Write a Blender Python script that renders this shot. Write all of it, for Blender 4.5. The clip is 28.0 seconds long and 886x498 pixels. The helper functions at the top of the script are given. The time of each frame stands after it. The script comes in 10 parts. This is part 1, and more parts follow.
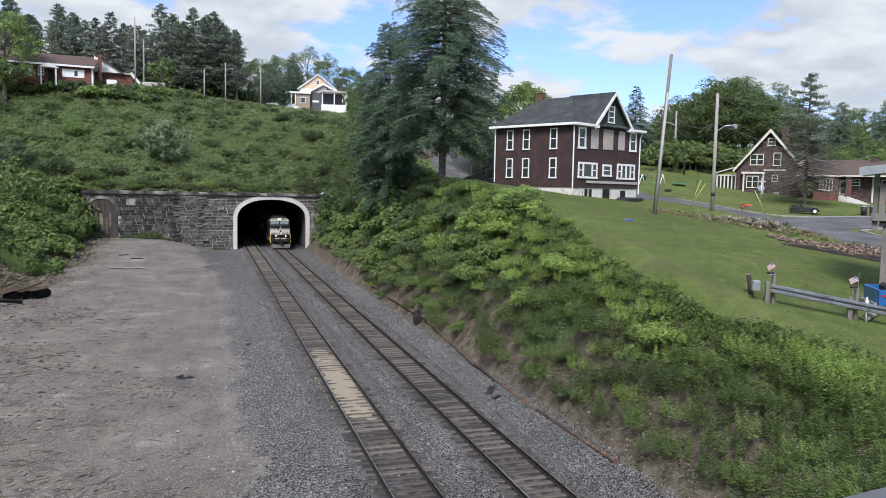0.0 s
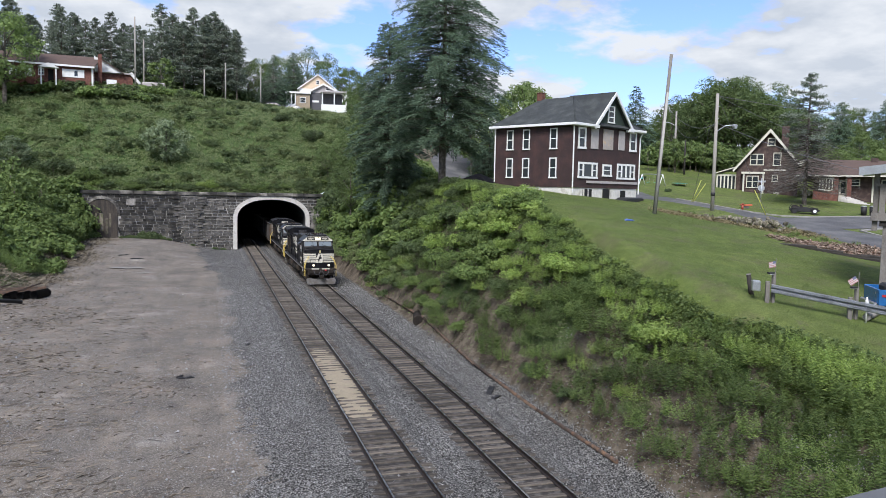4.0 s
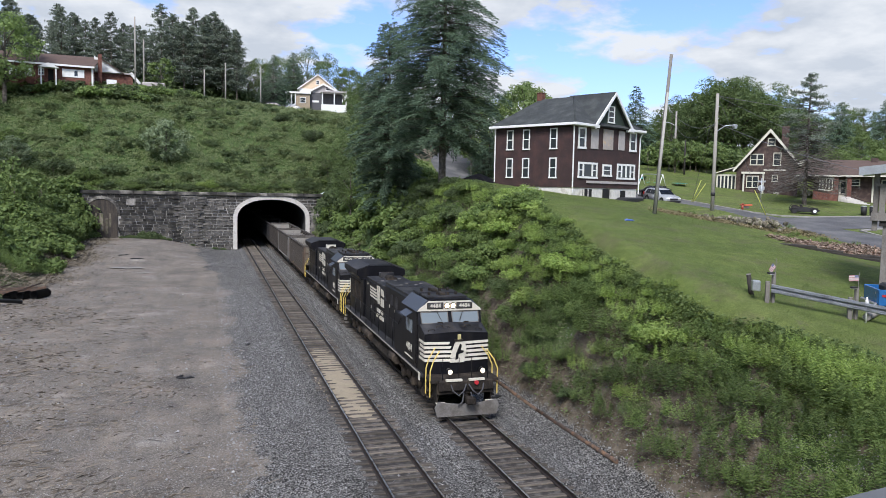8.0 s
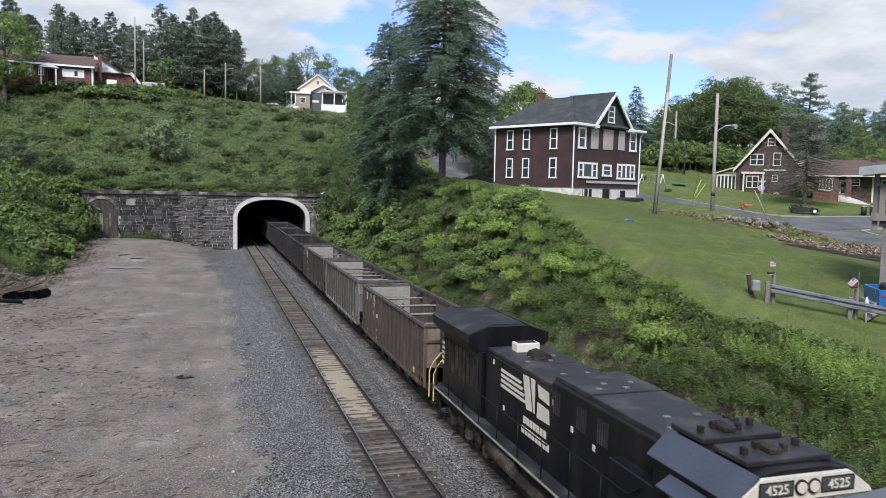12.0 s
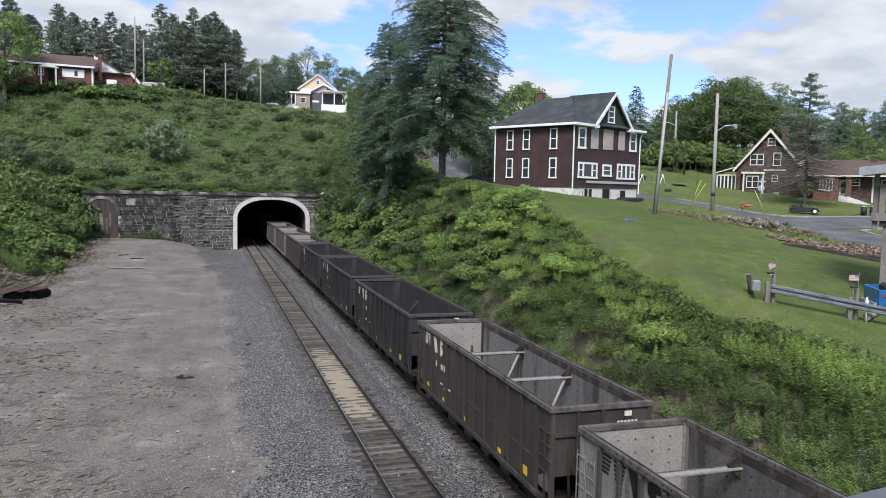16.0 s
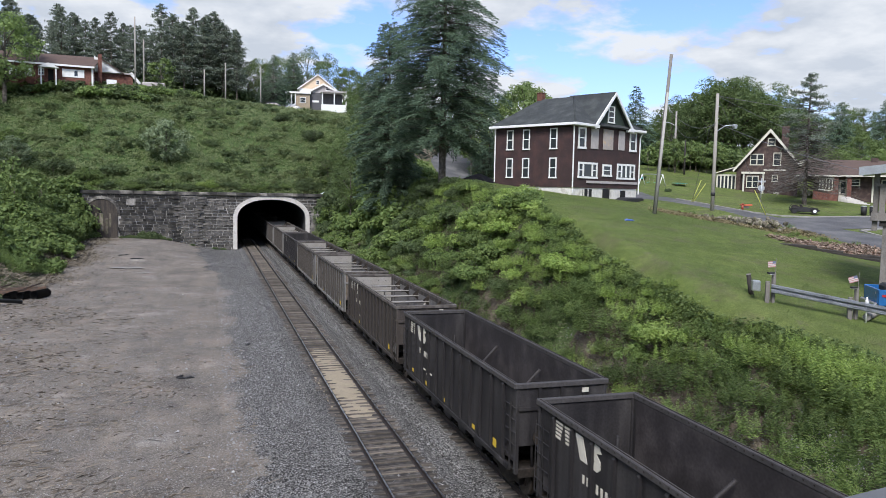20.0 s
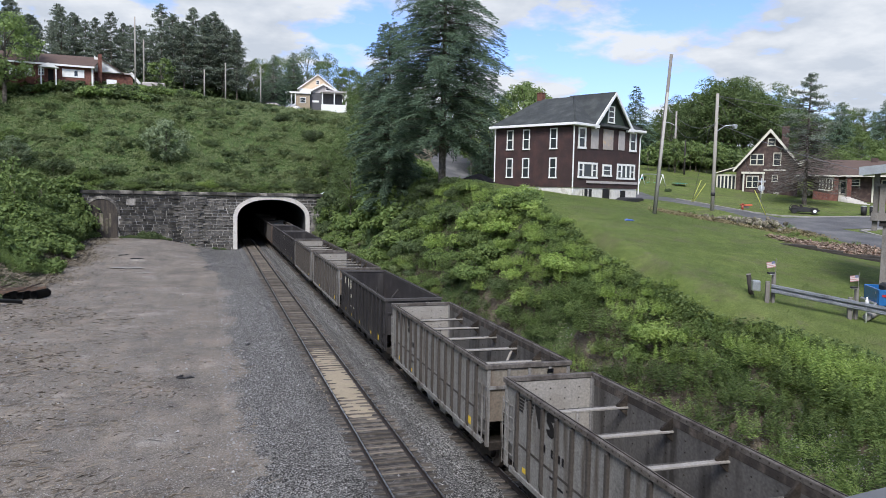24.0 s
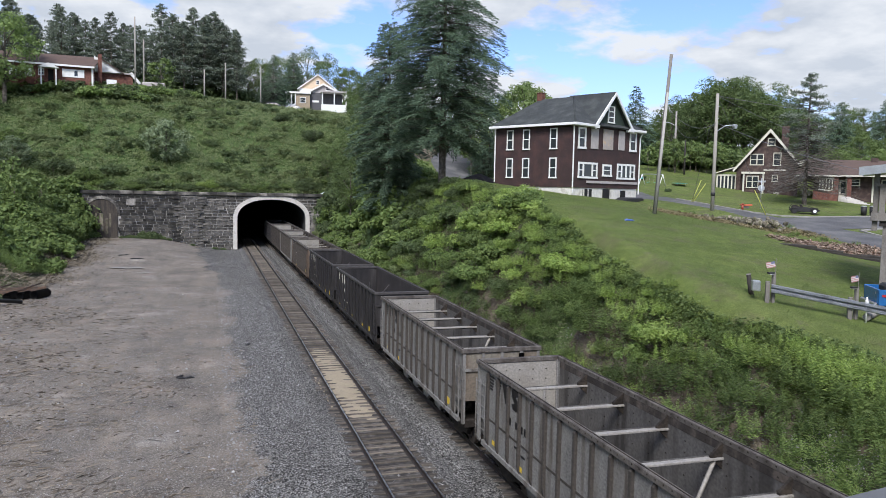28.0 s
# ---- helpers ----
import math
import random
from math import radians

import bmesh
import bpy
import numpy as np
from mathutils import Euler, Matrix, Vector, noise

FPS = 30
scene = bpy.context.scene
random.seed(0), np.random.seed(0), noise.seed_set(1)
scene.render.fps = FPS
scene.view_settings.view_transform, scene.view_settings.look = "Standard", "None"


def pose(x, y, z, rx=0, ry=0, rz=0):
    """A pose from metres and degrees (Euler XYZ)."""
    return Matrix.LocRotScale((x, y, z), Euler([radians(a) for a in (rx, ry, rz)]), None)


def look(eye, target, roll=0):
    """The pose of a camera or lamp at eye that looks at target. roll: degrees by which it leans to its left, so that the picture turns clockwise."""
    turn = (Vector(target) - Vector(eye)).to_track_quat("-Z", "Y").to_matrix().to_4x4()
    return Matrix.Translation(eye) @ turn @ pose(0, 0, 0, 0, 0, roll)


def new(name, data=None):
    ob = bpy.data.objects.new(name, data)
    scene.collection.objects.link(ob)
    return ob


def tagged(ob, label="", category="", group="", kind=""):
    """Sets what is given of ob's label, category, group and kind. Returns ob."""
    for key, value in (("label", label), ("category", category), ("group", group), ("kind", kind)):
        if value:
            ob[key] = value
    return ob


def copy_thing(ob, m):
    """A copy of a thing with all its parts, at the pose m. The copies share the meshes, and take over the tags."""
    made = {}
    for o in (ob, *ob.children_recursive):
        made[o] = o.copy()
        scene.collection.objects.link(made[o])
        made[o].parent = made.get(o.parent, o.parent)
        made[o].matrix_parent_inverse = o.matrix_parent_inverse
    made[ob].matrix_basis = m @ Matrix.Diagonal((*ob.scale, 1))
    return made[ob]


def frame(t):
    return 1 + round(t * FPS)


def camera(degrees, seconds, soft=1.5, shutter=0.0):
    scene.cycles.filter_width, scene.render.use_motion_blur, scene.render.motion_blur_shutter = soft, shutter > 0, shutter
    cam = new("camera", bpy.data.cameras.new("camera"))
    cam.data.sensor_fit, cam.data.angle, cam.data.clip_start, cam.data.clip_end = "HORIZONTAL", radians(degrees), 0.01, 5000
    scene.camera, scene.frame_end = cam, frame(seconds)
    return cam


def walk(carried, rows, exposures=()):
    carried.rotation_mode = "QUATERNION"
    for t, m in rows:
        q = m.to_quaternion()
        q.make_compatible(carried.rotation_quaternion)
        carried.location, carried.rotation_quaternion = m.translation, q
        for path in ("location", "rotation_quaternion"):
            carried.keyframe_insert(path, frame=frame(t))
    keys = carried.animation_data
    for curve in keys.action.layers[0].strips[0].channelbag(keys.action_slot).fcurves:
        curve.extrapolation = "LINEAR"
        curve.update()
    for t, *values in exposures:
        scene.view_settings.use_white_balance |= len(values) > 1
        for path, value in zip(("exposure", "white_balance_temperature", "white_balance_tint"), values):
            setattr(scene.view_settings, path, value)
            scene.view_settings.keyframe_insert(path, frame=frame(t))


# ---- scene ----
# ---------------------------------------------------------------- camera
cam = camera(60.854, 28.0, 0.8, 0.12)
CAM_POSE = look((0.0, 0.0, 9.555), (14.759, 47.612, 5.572), 1.15)
walk(cam, [(0.0, CAM_POSE), (28.0, CAM_POSE)], [(0.0, 0.2, 6340, 10), (28.0, 0.2, 6340, 10)])

# ---------------------------------------------------------------- sky, sun
SUN_ELEV, SUN_AZ = radians(46), radians(208)
SUN_DIR = Vector((math.sin(SUN_AZ) * math.cos(SUN_ELEV), math.cos(SUN_AZ) * math.cos(SUN_ELEV), math.sin(SUN_ELEV)))


def make_world():
    w = bpy.data.worlds.new("sky")
    scene.world = w
    w.use_nodes = True
    nt = w.node_tree
    nt.nodes.clear()
    out = nt.nodes.new("ShaderNodeOutputWorld")
    bg = nt.nodes.new("ShaderNodeBackground")
    sky = nt.nodes.new("ShaderNodeTexSky")
    sky.sky_type, sky.sun_disc, sky.sun_elevation, sky.sun_rotation = "NISHITA", False, SUN_ELEV, SUN_AZ
    sky.air_density, sky.dust_density, sky.ozone_density = 1.0, 1.0, 1.2
    co = nt.nodes.new("ShaderNodeTexCoord")
    sep = nt.nodes.new("ShaderNodeSeparateXYZ")
    nt.links.new(co.outputs["Generated"], sep.inputs[0])
    up = nt.nodes.new("ShaderNodeMath")
    up.operation = "ADD"
    up.inputs[1].default_value = 0.24
    nt.links.new(sep.outputs["Z"], up.inputs[0])
    low = nt.nodes.new("ShaderNodeMath")
    low.operation = "MAXIMUM"
    low.inputs[1].default_value = 0.05
    nt.links.new(up.outputs[0], low.inputs[0])
    flat = nt.nodes.new("ShaderNodeVectorMath")
    flat.operation = "DIVIDE"
    nt.links.new(co.outputs["Generated"], flat.inputs[0])
    cmb = nt.nodes.new("ShaderNodeCombineXYZ")
    for k in range(3):
        nt.links.new(low.outputs[0], cmb.inputs[k])
    nt.links.new(cmb.outputs[0], flat.inputs[1])
    mp = nt.nodes.new("ShaderNodeMapping")
    mp.inputs["Location"].default_value = SKY_SHIFT
    nt.links.new(flat.outputs[0], mp.inputs[0])
    n1 = nt.nodes.new("ShaderNodeTexNoise")
    n1.inputs["Scale"].default_value, n1.inputs["Detail"].default_value, n1.inputs["Roughness"].default_value = SKY_SCALE, 10, 0.56
    nt.links.new(mp.outputs[0], n1.inputs["Vector"])
    ramp = nt.nodes.new("ShaderNodeValToRGB")
    ramp.color_ramp.elements[0].position, ramp.color_ramp.elements[0].color = 0.43, (0, 0, 0, 1)
    ramp.color_ramp.elements[1].position, ramp.color_ramp.elements[1].color = 0.515, (1, 1, 1, 1)
    nt.links.new(n1.outputs["Fac"], ramp.inputs[0])
    n2 = nt.nodes.new("ShaderNodeTexNoise")
    n2.inputs["Scale"].default_value, n2.inputs["Detail"].default_value = 2.6, 7
    nt.links.new(mp.outputs[0], n2.inputs["Vector"])
    shade = nt.nodes.new("ShaderNodeValToRGB")
    shade.color_ramp.elements[0].position, shade.color_ramp.elements[0].color = 0.34, (5.3, 5.75, 6.45, 1)
    shade.color_ramp.elements[1].position, shade.color_ramp.elements[1].color = 0.62, (7.3, 7.55, 7.95, 1)
    # tops of the clouds are lit, bases grey: compare with the cover a little higher up
    higher = nt.nodes.new("ShaderNodeMapping")
    higher.inputs["Scale"].default_value = (0.965, 0.965, 0.965)
    nt.links.new(flat.outputs[0], higher.inputs[0])
    shift = nt.nodes.new("ShaderNodeMapping")
    shift.inputs["Location"].default_value = SKY_SHIFT
    nt.links.new(higher.outputs[0], shift.inputs[0])
    n3 = nt.nodes.new("ShaderNodeTexNoise")
    n3.inputs["Scale"].default_value, n3.inputs["Detail"].default_value, n3.inputs["Roughness"].default_value = SKY_SCALE, 6, 0.5
    nt.links.new(shift.outputs[0], n3.inputs["Vector"])
    rise = nt.nodes.new("ShaderNodeMath")
    rise.operation = "SUBTRACT"
    nt.links.new(n1.outputs["Fac"], rise.inputs[0])
    nt.links.new(n3.outputs["Fac"], rise.inputs[1])
    tone = nt.nodes.new("ShaderNodeMath")
    tone.operation = "MULTIPLY_ADD"
    tone.inputs[1].default_value = 1.6
    nt.links.new(rise.outputs[0], tone.inputs[0])
    nt.links.new(n2.outputs["Fac"], tone.inputs[2])
    nt.links.new(tone.outputs[0], shade.inputs[0])
    mix = nt.nodes.new("ShaderNodeMixRGB")
    nt.links.new(ramp.outputs[0], mix.inputs[0])
    blue = nt.nodes.new("ShaderNodeMixRGB")
    blue.blend_type = "MULTIPLY"
    blue.inputs[0].default_value = 1.0
    blue.inputs[2].default_value = SKY_GAIN
    nt.links.new(sky.outputs[0], blue.inputs[1])
    nt.links.new(blue.outputs[0], mix.inputs[1])
    nt.links.new(shade.outputs[0], mix.inputs[2])
    nt.links.new(mix.outputs[0], bg.inputs[0])
    bg.inputs[1].default_value = 0.1
    nt.links.new(bg.outputs[0], out.inputs[0])


SKY_SHIFT = (3.85, 1.75, 0.4)
SKY_SCALE = 2.1
SKY_GAIN = (1.3, 1.45, 2.1, 1)
make_world()
sun = new("sun", bpy.data.lights.new("sun", "SUN"))
sun.data.energy, sun.data.angle, sun.data.color = 4.0, radians(22), (1.0, 0.965, 0.92)
sun.matrix_world = look(SUN_DIR * 100, (0, 0, 0))
# ---------------------------------------------------------------- materials
def material(name, base, rough=0.8, metal=0.0, spread=0.12, scale=3.0, fine=40.0, bump=0.3, dist=0.02, second=None, mix_at=(0.45, 0.6), rand=0.0, spec=0.4, island=0.0, stretch=None):
    """Principled surface with two scales of variation, grain bump and an optional second colour in patches."""
    m = bpy.data.materials.new(name)
    m.use_nodes = True
    nt = m.node_tree
    nt.nodes.clear()
    N, L = nt.nodes.new, nt.links.new
    out, pb = N("ShaderNodeOutputMaterial"), N("ShaderNodeBsdfPrincipled")
    L(pb.outputs[0], out.inputs[0])
    co = N("ShaderNodeTexCoord")
    n1, n2 = N("ShaderNodeTexNoise"), N("ShaderNodeTexNoise")
    n1.inputs["Scale"].default_value, n1.inputs["Detail"].default_value = scale, 5
    n2.inputs["Scale"].default_value, n2.inputs["Detail"].default_value = fine, 3
    if stretch:
        mp = N("ShaderNodeMapping")
        mp.inputs["Scale"].default_value = stretch
        L(co.outputs["Object"], mp.inputs[0])
        L(mp.outputs[0], n1.inputs["Vector"])
    else:
        L(co.outputs["Object"], n1.inputs["Vector"])
    L(co.outputs["Object"], n2.inputs["Vector"])
    col = N("ShaderNodeMixRGB")
    col.inputs[1].default_value = (*base, 1)
    col.inputs[2].default_value = (*(second or base), 1)
    r = N("ShaderNodeMapRange")
    r.inputs[1].default_value, r.inputs[2].default_value = mix_at
    L(n1.outputs["Fac"], r.inputs[0])
    L(r.outputs[0], col.inputs[0])
    add = N("ShaderNodeMath")
    add.operation = "ADD"
    L(n1.outputs["Fac"], add.inputs[0])
    L(n2.outputs["Fac"], add.inputs[1])
    val = N("ShaderNodeMapRange")
    val.inputs[1].default_value, val.inputs[2].default_value = 0.6, 1.4
    val.inputs[3].default_value, val.inputs[4].default_value = 1 - spread * 2, 1 + spread * 2
    L(add.outputs[0], val.inputs[0])
    last = val.outputs[0]
    for amount, node, sock in ((rand, "ShaderNodeObjectInfo", "Random"), (island, "ShaderNodeNewGeometry", "Random Per Island")):
        if amount:
            o = N(node)
            k = N("ShaderNodeMapRange")
            k.inputs[3].default_value, k.inputs[4].default_value = 1 - amount, 1 + amount
            L(o.outputs[sock], k.inputs[0])
            mu = N("ShaderNodeMath")
            mu.operation = "MULTIPLY"
            L(last, mu.inputs[0])
            L(k.outputs[0], mu.inputs[1])
            last = mu.outputs[0]
    hsv = N("ShaderNodeHueSaturation")
    L(last, hsv.inputs["Value"])
    L(col.outputs[0], hsv.inputs["Color"])
    L(hsv.outputs[0], pb.inputs["Base Color"])
    rr = N("ShaderNodeMapRange")
    rr.inputs[3].default_value, rr.inputs[4].default_value = max(0.05, rough - 0.1), min(1, rough + 0.1)
    L(n1.outputs["Fac"], rr.inputs[0])
    L(rr.outputs[0], pb.inputs["Roughness"])
    pb.inputs["Metallic"].default_value = metal
    pb.inputs["Specular IOR Level"].default_value = spec
    if bump:
        b = N("ShaderNodeBump")
        b.inputs["Strength"].default_value, b.inputs["Distance"].default_value = bump, dist
        L(n2.outputs["Fac"], b.inputs["Height"])
        L(b.outputs[0], pb.inputs["Normal"])
    return m


def leaf_material(name, base, second, spread=0.25, trans=0.32, rough=0.5):
    """Leaves: colour varies leaf by leaf and plant by plant, some light passes through."""
    m = bpy.data.materials.new(name)
    m.use_nodes = True
    nt = m.node_tree
    nt.nodes.clear()
    N, L = nt.nodes.new, nt.links.new
    out, pb, tr, mixs = N("ShaderNodeOutputMaterial"), N("ShaderNodeBsdfPrincipled"), N("ShaderNodeBsdfTranslucent"), N("ShaderNodeMixShader")
    geo, info, co = N("ShaderNodeNewGeometry"), N("ShaderNodeObjectInfo"), N("ShaderNodeTexCoord")
    n1 = N("ShaderNodeTexNoise")
    n1.inputs["Scale"].default_value, n1.inputs["Detail"].default_value = 0.9, 3
    L(geo.outputs["Position"], n1.inputs["Vector"])
    mixf = N("ShaderNodeMath")
    mixf.operation = "ADD"
    L(n1.outputs["Fac"], mixf.inputs[0])
    sc = N("ShaderNodeMapRange")
    sc.inputs[3].default_value, sc.inputs[4].default_value = -0.35, 0.35
    L(geo.outputs["Random Per Island"], sc.inputs[0])
    L(sc.outputs[0], mixf.inputs[1])
    col = N("ShaderNodeMixRGB")
    col.inputs[1].default_value, col.inputs[2].default_value = (*base, 1), (*second, 1)
    L(mixf.outputs[0], col.inputs[0])
    va = N("ShaderNodeMapRange")
    va.inputs[3].default_value, va.inputs[4].default_value = 1 - spread, 1 + spread
    L(info.outputs["Random"], va.inputs[0])
    hsv = N("ShaderNodeHueSaturation")
    L(va.outputs[0], hsv.inputs["Value"])
    L(col.outputs[0], hsv.inputs["Color"])
    L(hsv.outputs[0], pb.inputs["Base Color"])
    L(hsv.outputs[0], tr.inputs["Color"])
    pb.inputs["Roughness"].default_value = rough
    pb.inputs["Specular IOR Level"].default_value = 0.25
    mixs.inputs[0].default_value = trans
    L(pb.outputs[0], mixs.inputs[1])
    L(tr.outputs[0], mixs.inputs[2])
    L(mixs.outputs[0], out.inputs[0])
    return m


def glow(name, colour, strength):
    m = bpy.data.materials.new(name)
    m.use_nodes = True
    pb = m.node_tree.nodes["Principled BSDF"]
    pb.inputs["Base Color"].default_value = (*colour, 1)
    pb.inputs["Emission Color"].default_value = (*colour, 1)
    pb.inputs["Emission Strength"].default_value = strength
    return m


def glass(name, tint=(0.02, 0.025, 0.03), rough=0.05):
    """Dark window glass: a glossy coat over a dim interior."""
    m = bpy.data.materials.new(name)
    m.use_nodes = True
    pb = m.node_tree.nodes["Principled BSDF"]
    pb.inputs["Base Color"].default_value = (*tint, 1)
    pb.inputs["Roughness"].default_value = rough
    pb.inputs["Specular IOR Level"].default_value = 0.5
    return m


# ---------------------------------------------------------------- mesh helpers
def mesh_of(name, verts, faces, mat=None, smooth=False):
    me = bpy.data.meshes.new(name)
    me.from_pydata([tuple(v) for v in verts], [], [tuple(f) for f in faces])
    if mat:
        me.materials.append(mat)
    if smooth:
        me.polygons.foreach_set("use_smooth", [True] * len(me.polygons))
    me.update()
    return me


def mesh_np(name, verts, faces, mat, smooth=False):
    """A mesh from numpy arrays of vertices (n, 3) and faces (m, k)."""
    me = bpy.data.meshes.new(name)
    verts, faces = np.asarray(verts, np.float32), np.asarray(faces, np.int32)
    n, m, k = len(verts), len(faces), faces.shape[1]
    me.vertices.add(n)
    me.vertices.foreach_set("co", verts.ravel())
    me.loops.add(m * k)
    me.loops.foreach_set("vertex_index", faces.ravel())
    me.polygons.add(m)
    me.polygons.foreach_set("loop_start", np.arange(0, m * k, k, dtype=np.int32))
    if smooth:
        me.polygons.foreach_set("use_smooth", np.ones(m, bool))
    me.materials.append(mat)
    me.update(calc_edges=True)
    return me


def finish(bm, name, mat):
    me = bpy.data.meshes.new(name)
    bmesh.ops.recalc_face_normals(bm, faces=bm.faces)
    bm.to_mesh(me)
    bm.free()
    me.materials.append(mat)
    return me


def part(name, bm, mat, parent, label="", m=None):
    """One mesh object under a thing or under a part."""
    me = bm if isinstance(bm, bpy.types.Mesh) else finish(bm, name, mat)
    ob = new(name, me)
    ob.parent = parent
    if m is not None:
        ob.matrix_basis = m
    if label:
        ob["label"] = label
    return ob


def thing(name, m, label, category, group="", kind=""):
    ob = new(name)
    ob.empty_display_size = 0.2
    ob.matrix_basis = m
    return tagged(ob, label, category, group, kind)


def box(bm, x0, y0, z0, x1, y1, z1, bevel=0.0, m=None):
    vs = [bm.verts.new((x, y, z)) for z in (z0, z1) for y in (y0, y1) for x in (x0, x1)]
    fs = [bm.faces.new([vs[i] for i in f]) for f in ((0, 2, 3, 1), (4, 5, 7, 6), (0, 1, 5, 4), (2, 6, 7, 3), (0, 4, 6, 2), (1, 3, 7, 5))]
    if m is not None:
        bmesh.ops.transform(bm, matrix=m, verts=vs)
    if bevel:
        es = list({e for f in fs for e in f.edges})
        bmesh.ops.bevel(bm, geom=es, offset=bevel, segments=1, affect="EDGES")
    return vs


def boxm(x0, y0, z0, x1, y1, z1, bevel=0.0):
    bm = bmesh.new()
    box(bm, x0, y0, z0, x1, y1, z1, bevel)
    return bm


def cyl(bm, p, q, r0, r1=None, seg=10, caps=True):
    """A tapered round bar from p to q."""
    p, q = Vector(p), Vector(q)
    r1 = r0 if r1 is None else r1
    turn = (q - p).to_track_quat("Z", "Y").to_matrix()
    a = [bm.verts.new(p + turn @ Vector((r0 * math.cos(2 * math.pi * i / seg), r0 * math.sin(2 * math.pi * i / seg), 0))) for i in range(seg)]
    b = [bm.verts.new(q + turn @ Vector((r1 * math.cos(2 * math.pi * i / seg), r1 * math.sin(2 * math.pi * i / seg), 0))) for i in range(seg)]
    for i in range(seg):
        bm.faces.new((a[i], a[(i + 1) % seg], b[(i + 1) % seg], b[i])).smooth = True
    if caps:
        bm.faces.new(a[::-1])
        bm.faces.new(b)


def cylm(p, q, r0, r1=None, seg=10):
    bm = bmesh.new()
    cyl(bm, p, q, r0, r1, seg)
    return bm


def rod(bm, pts, r, seg=6):
    """A bent bar: one closed tube through the points."""
    P = [Vector(p) for p in pts]
    rings, u = [], None
    for i, p in enumerate(P):
        t = (P[min(i + 1, len(P) - 1)] - P[max(i - 1, 0)]).normalized()
        if u is None:
            u = t.cross(Vector((0, 0, 1)) if abs(t.z) < 0.95 else Vector((1, 0, 0)))
        u = (u - t * u.dot(t)).normalized()
        v = t.cross(u)
        rings.append([bm.verts.new(p + u * (r * math.cos(2 * math.pi * k / seg)) + v * (r * math.sin(2 * math.pi * k / seg))) for k in range(seg)])
    for a, b in zip(rings, rings[1:]):
        for k in range(seg):
            bm.faces.new((a[k], a[(k + 1) % seg], b[(k + 1) % seg], b[k]))
    bm.faces.new(rings[0][::-1])
    bm.faces.new(rings[-1])


def prism(bm, outline, axis, lo, hi, bevel=0.0):
    """A solid drawn as an outline in two axes and pulled along the third ('x', 'y' or 'z')."""
    def put(u, v, w):
        return {"x": (w, u, v), "y": (u, w, v), "z": (u, v, w)}[axis]
    a = [bm.verts.new(put(u, v, lo)) for u, v in outline]
    b = [bm.verts.new(put(u, v, hi)) for u, v in outline]
    n = len(outline)
    fs = [bm.faces.new(a), bm.faces.new(b[::-1])]
    for i in range(n):
        fs.append(bm.faces.new((a[i], b[i], b[(i + 1) % n], a[(i + 1) % n])))
    if bevel:
        bmesh.ops.bevel(bm, geom=list({e for f in fs for e in f.edges}), offset=bevel, segments=1, affect="EDGES")


def prismm(outline, axis, lo, hi, bevel=0.0):
    bm = bmesh.new()
    prism(bm, outline, axis, lo, hi, bevel)
    return bm


def quad_strip(outline_pairs):
    bm = bmesh.new()
    rows = [[bm.verts.new(p) for p in pr] for pr in outline_pairs]
    for a, b in zip(rows, rows[1:]):
        for i in range(len(a) - 1):
            bm.faces.new((a[i], a[i + 1], b[i + 1], b[i]))
    return bm


def words(text, size, mat, parent, m, name="lettering", depth=0.004, bold=0.0):
    cu = bpy.data.curves.new(name, "FONT")
    cu.body, cu.size, cu.align_x, cu.align_y, cu.extrude, cu.offset = text, size, "CENTER", "CENTER", depth, bold
    tmp = bpy.data.objects.new(name, cu)
    me = bpy.data.meshes.new_from_object(tmp)
    bpy.data.objects.remove(tmp)
    me.materials.clear()
    me.materials.append(mat)
    return part(name, me, mat, parent, m=m)
# ---------------------------------------------------------------- the lie of the land
TRACK_L, TRACK_R = 6.17, 10.25      # centre lines of the two tracks, rail top at z = 0
PORTAL_Y = 119.4                    # face of the tunnel wall
ROAD_X0, ROAD_X1 = 38.9, 46.3       # street past the houses


def sstep(v, a, b):
    t = np.clip((v - a) / (b - a), 0, 1)
    return t * t * (3 - 2 * t)


def smin(a, b, k):
    h = np.clip(0.5 + 0.5 * (b - a) / k, 0, 1)
    return b * (1 - h) + a * h - k * h * (1 - h)


def wobble(x, y, f, seed=0.0):
    """Cheap smooth unevenness from a few sines, about -1 to 1."""
    return (np.sin(x * f * 1.0 + 1.3 + seed) * np.cos(y * f * 0.87 + 0.4 + seed) + 0.6 * np.sin(x * f * 2.3 + y * f * 1.7 + 2.1 + seed)
            + 0.35 * np.sin(-x * f * 4.1 + y * f * 3.7 + seed * 2)) / 1.95


def lawn_height(x, y):
    """The mown slope above the cutting, running out onto the street and the lawns beyond it."""
    u, v = np.clip(x, 10, 47) - 25, np.clip(y, -20, 75) - 40
    lawn = 7.98 - 0.0818 * u + 0.1342 * v - 0.00205 * v * v - 0.00082 * u * v + 0.055 * np.clip(y - 75, 0, 300)
    street = 7.1 + 0.088 * (np.clip(y, -20, 70) - 45.5) + 0.17 * np.clip(y - 72, 0, 25) + 0.06 * np.clip(y - 97, 0, 200)
    street = street + 0.012 * np.clip(x - 46.5, 0, 25) + 0.1 * np.clip(x - 76, 0, 40)
    lawn = lawn + (0.2 + 0.25 * sstep(y, 43, 49)) * sstep(x, 34.6, 37.2) * (1 - sstep(y, 56, 68)) * sstep(y, 20, 28)
    w = sstep(x, 37.3, 38.8)
    return lawn * (1 - w) + (street - 0.12) * w


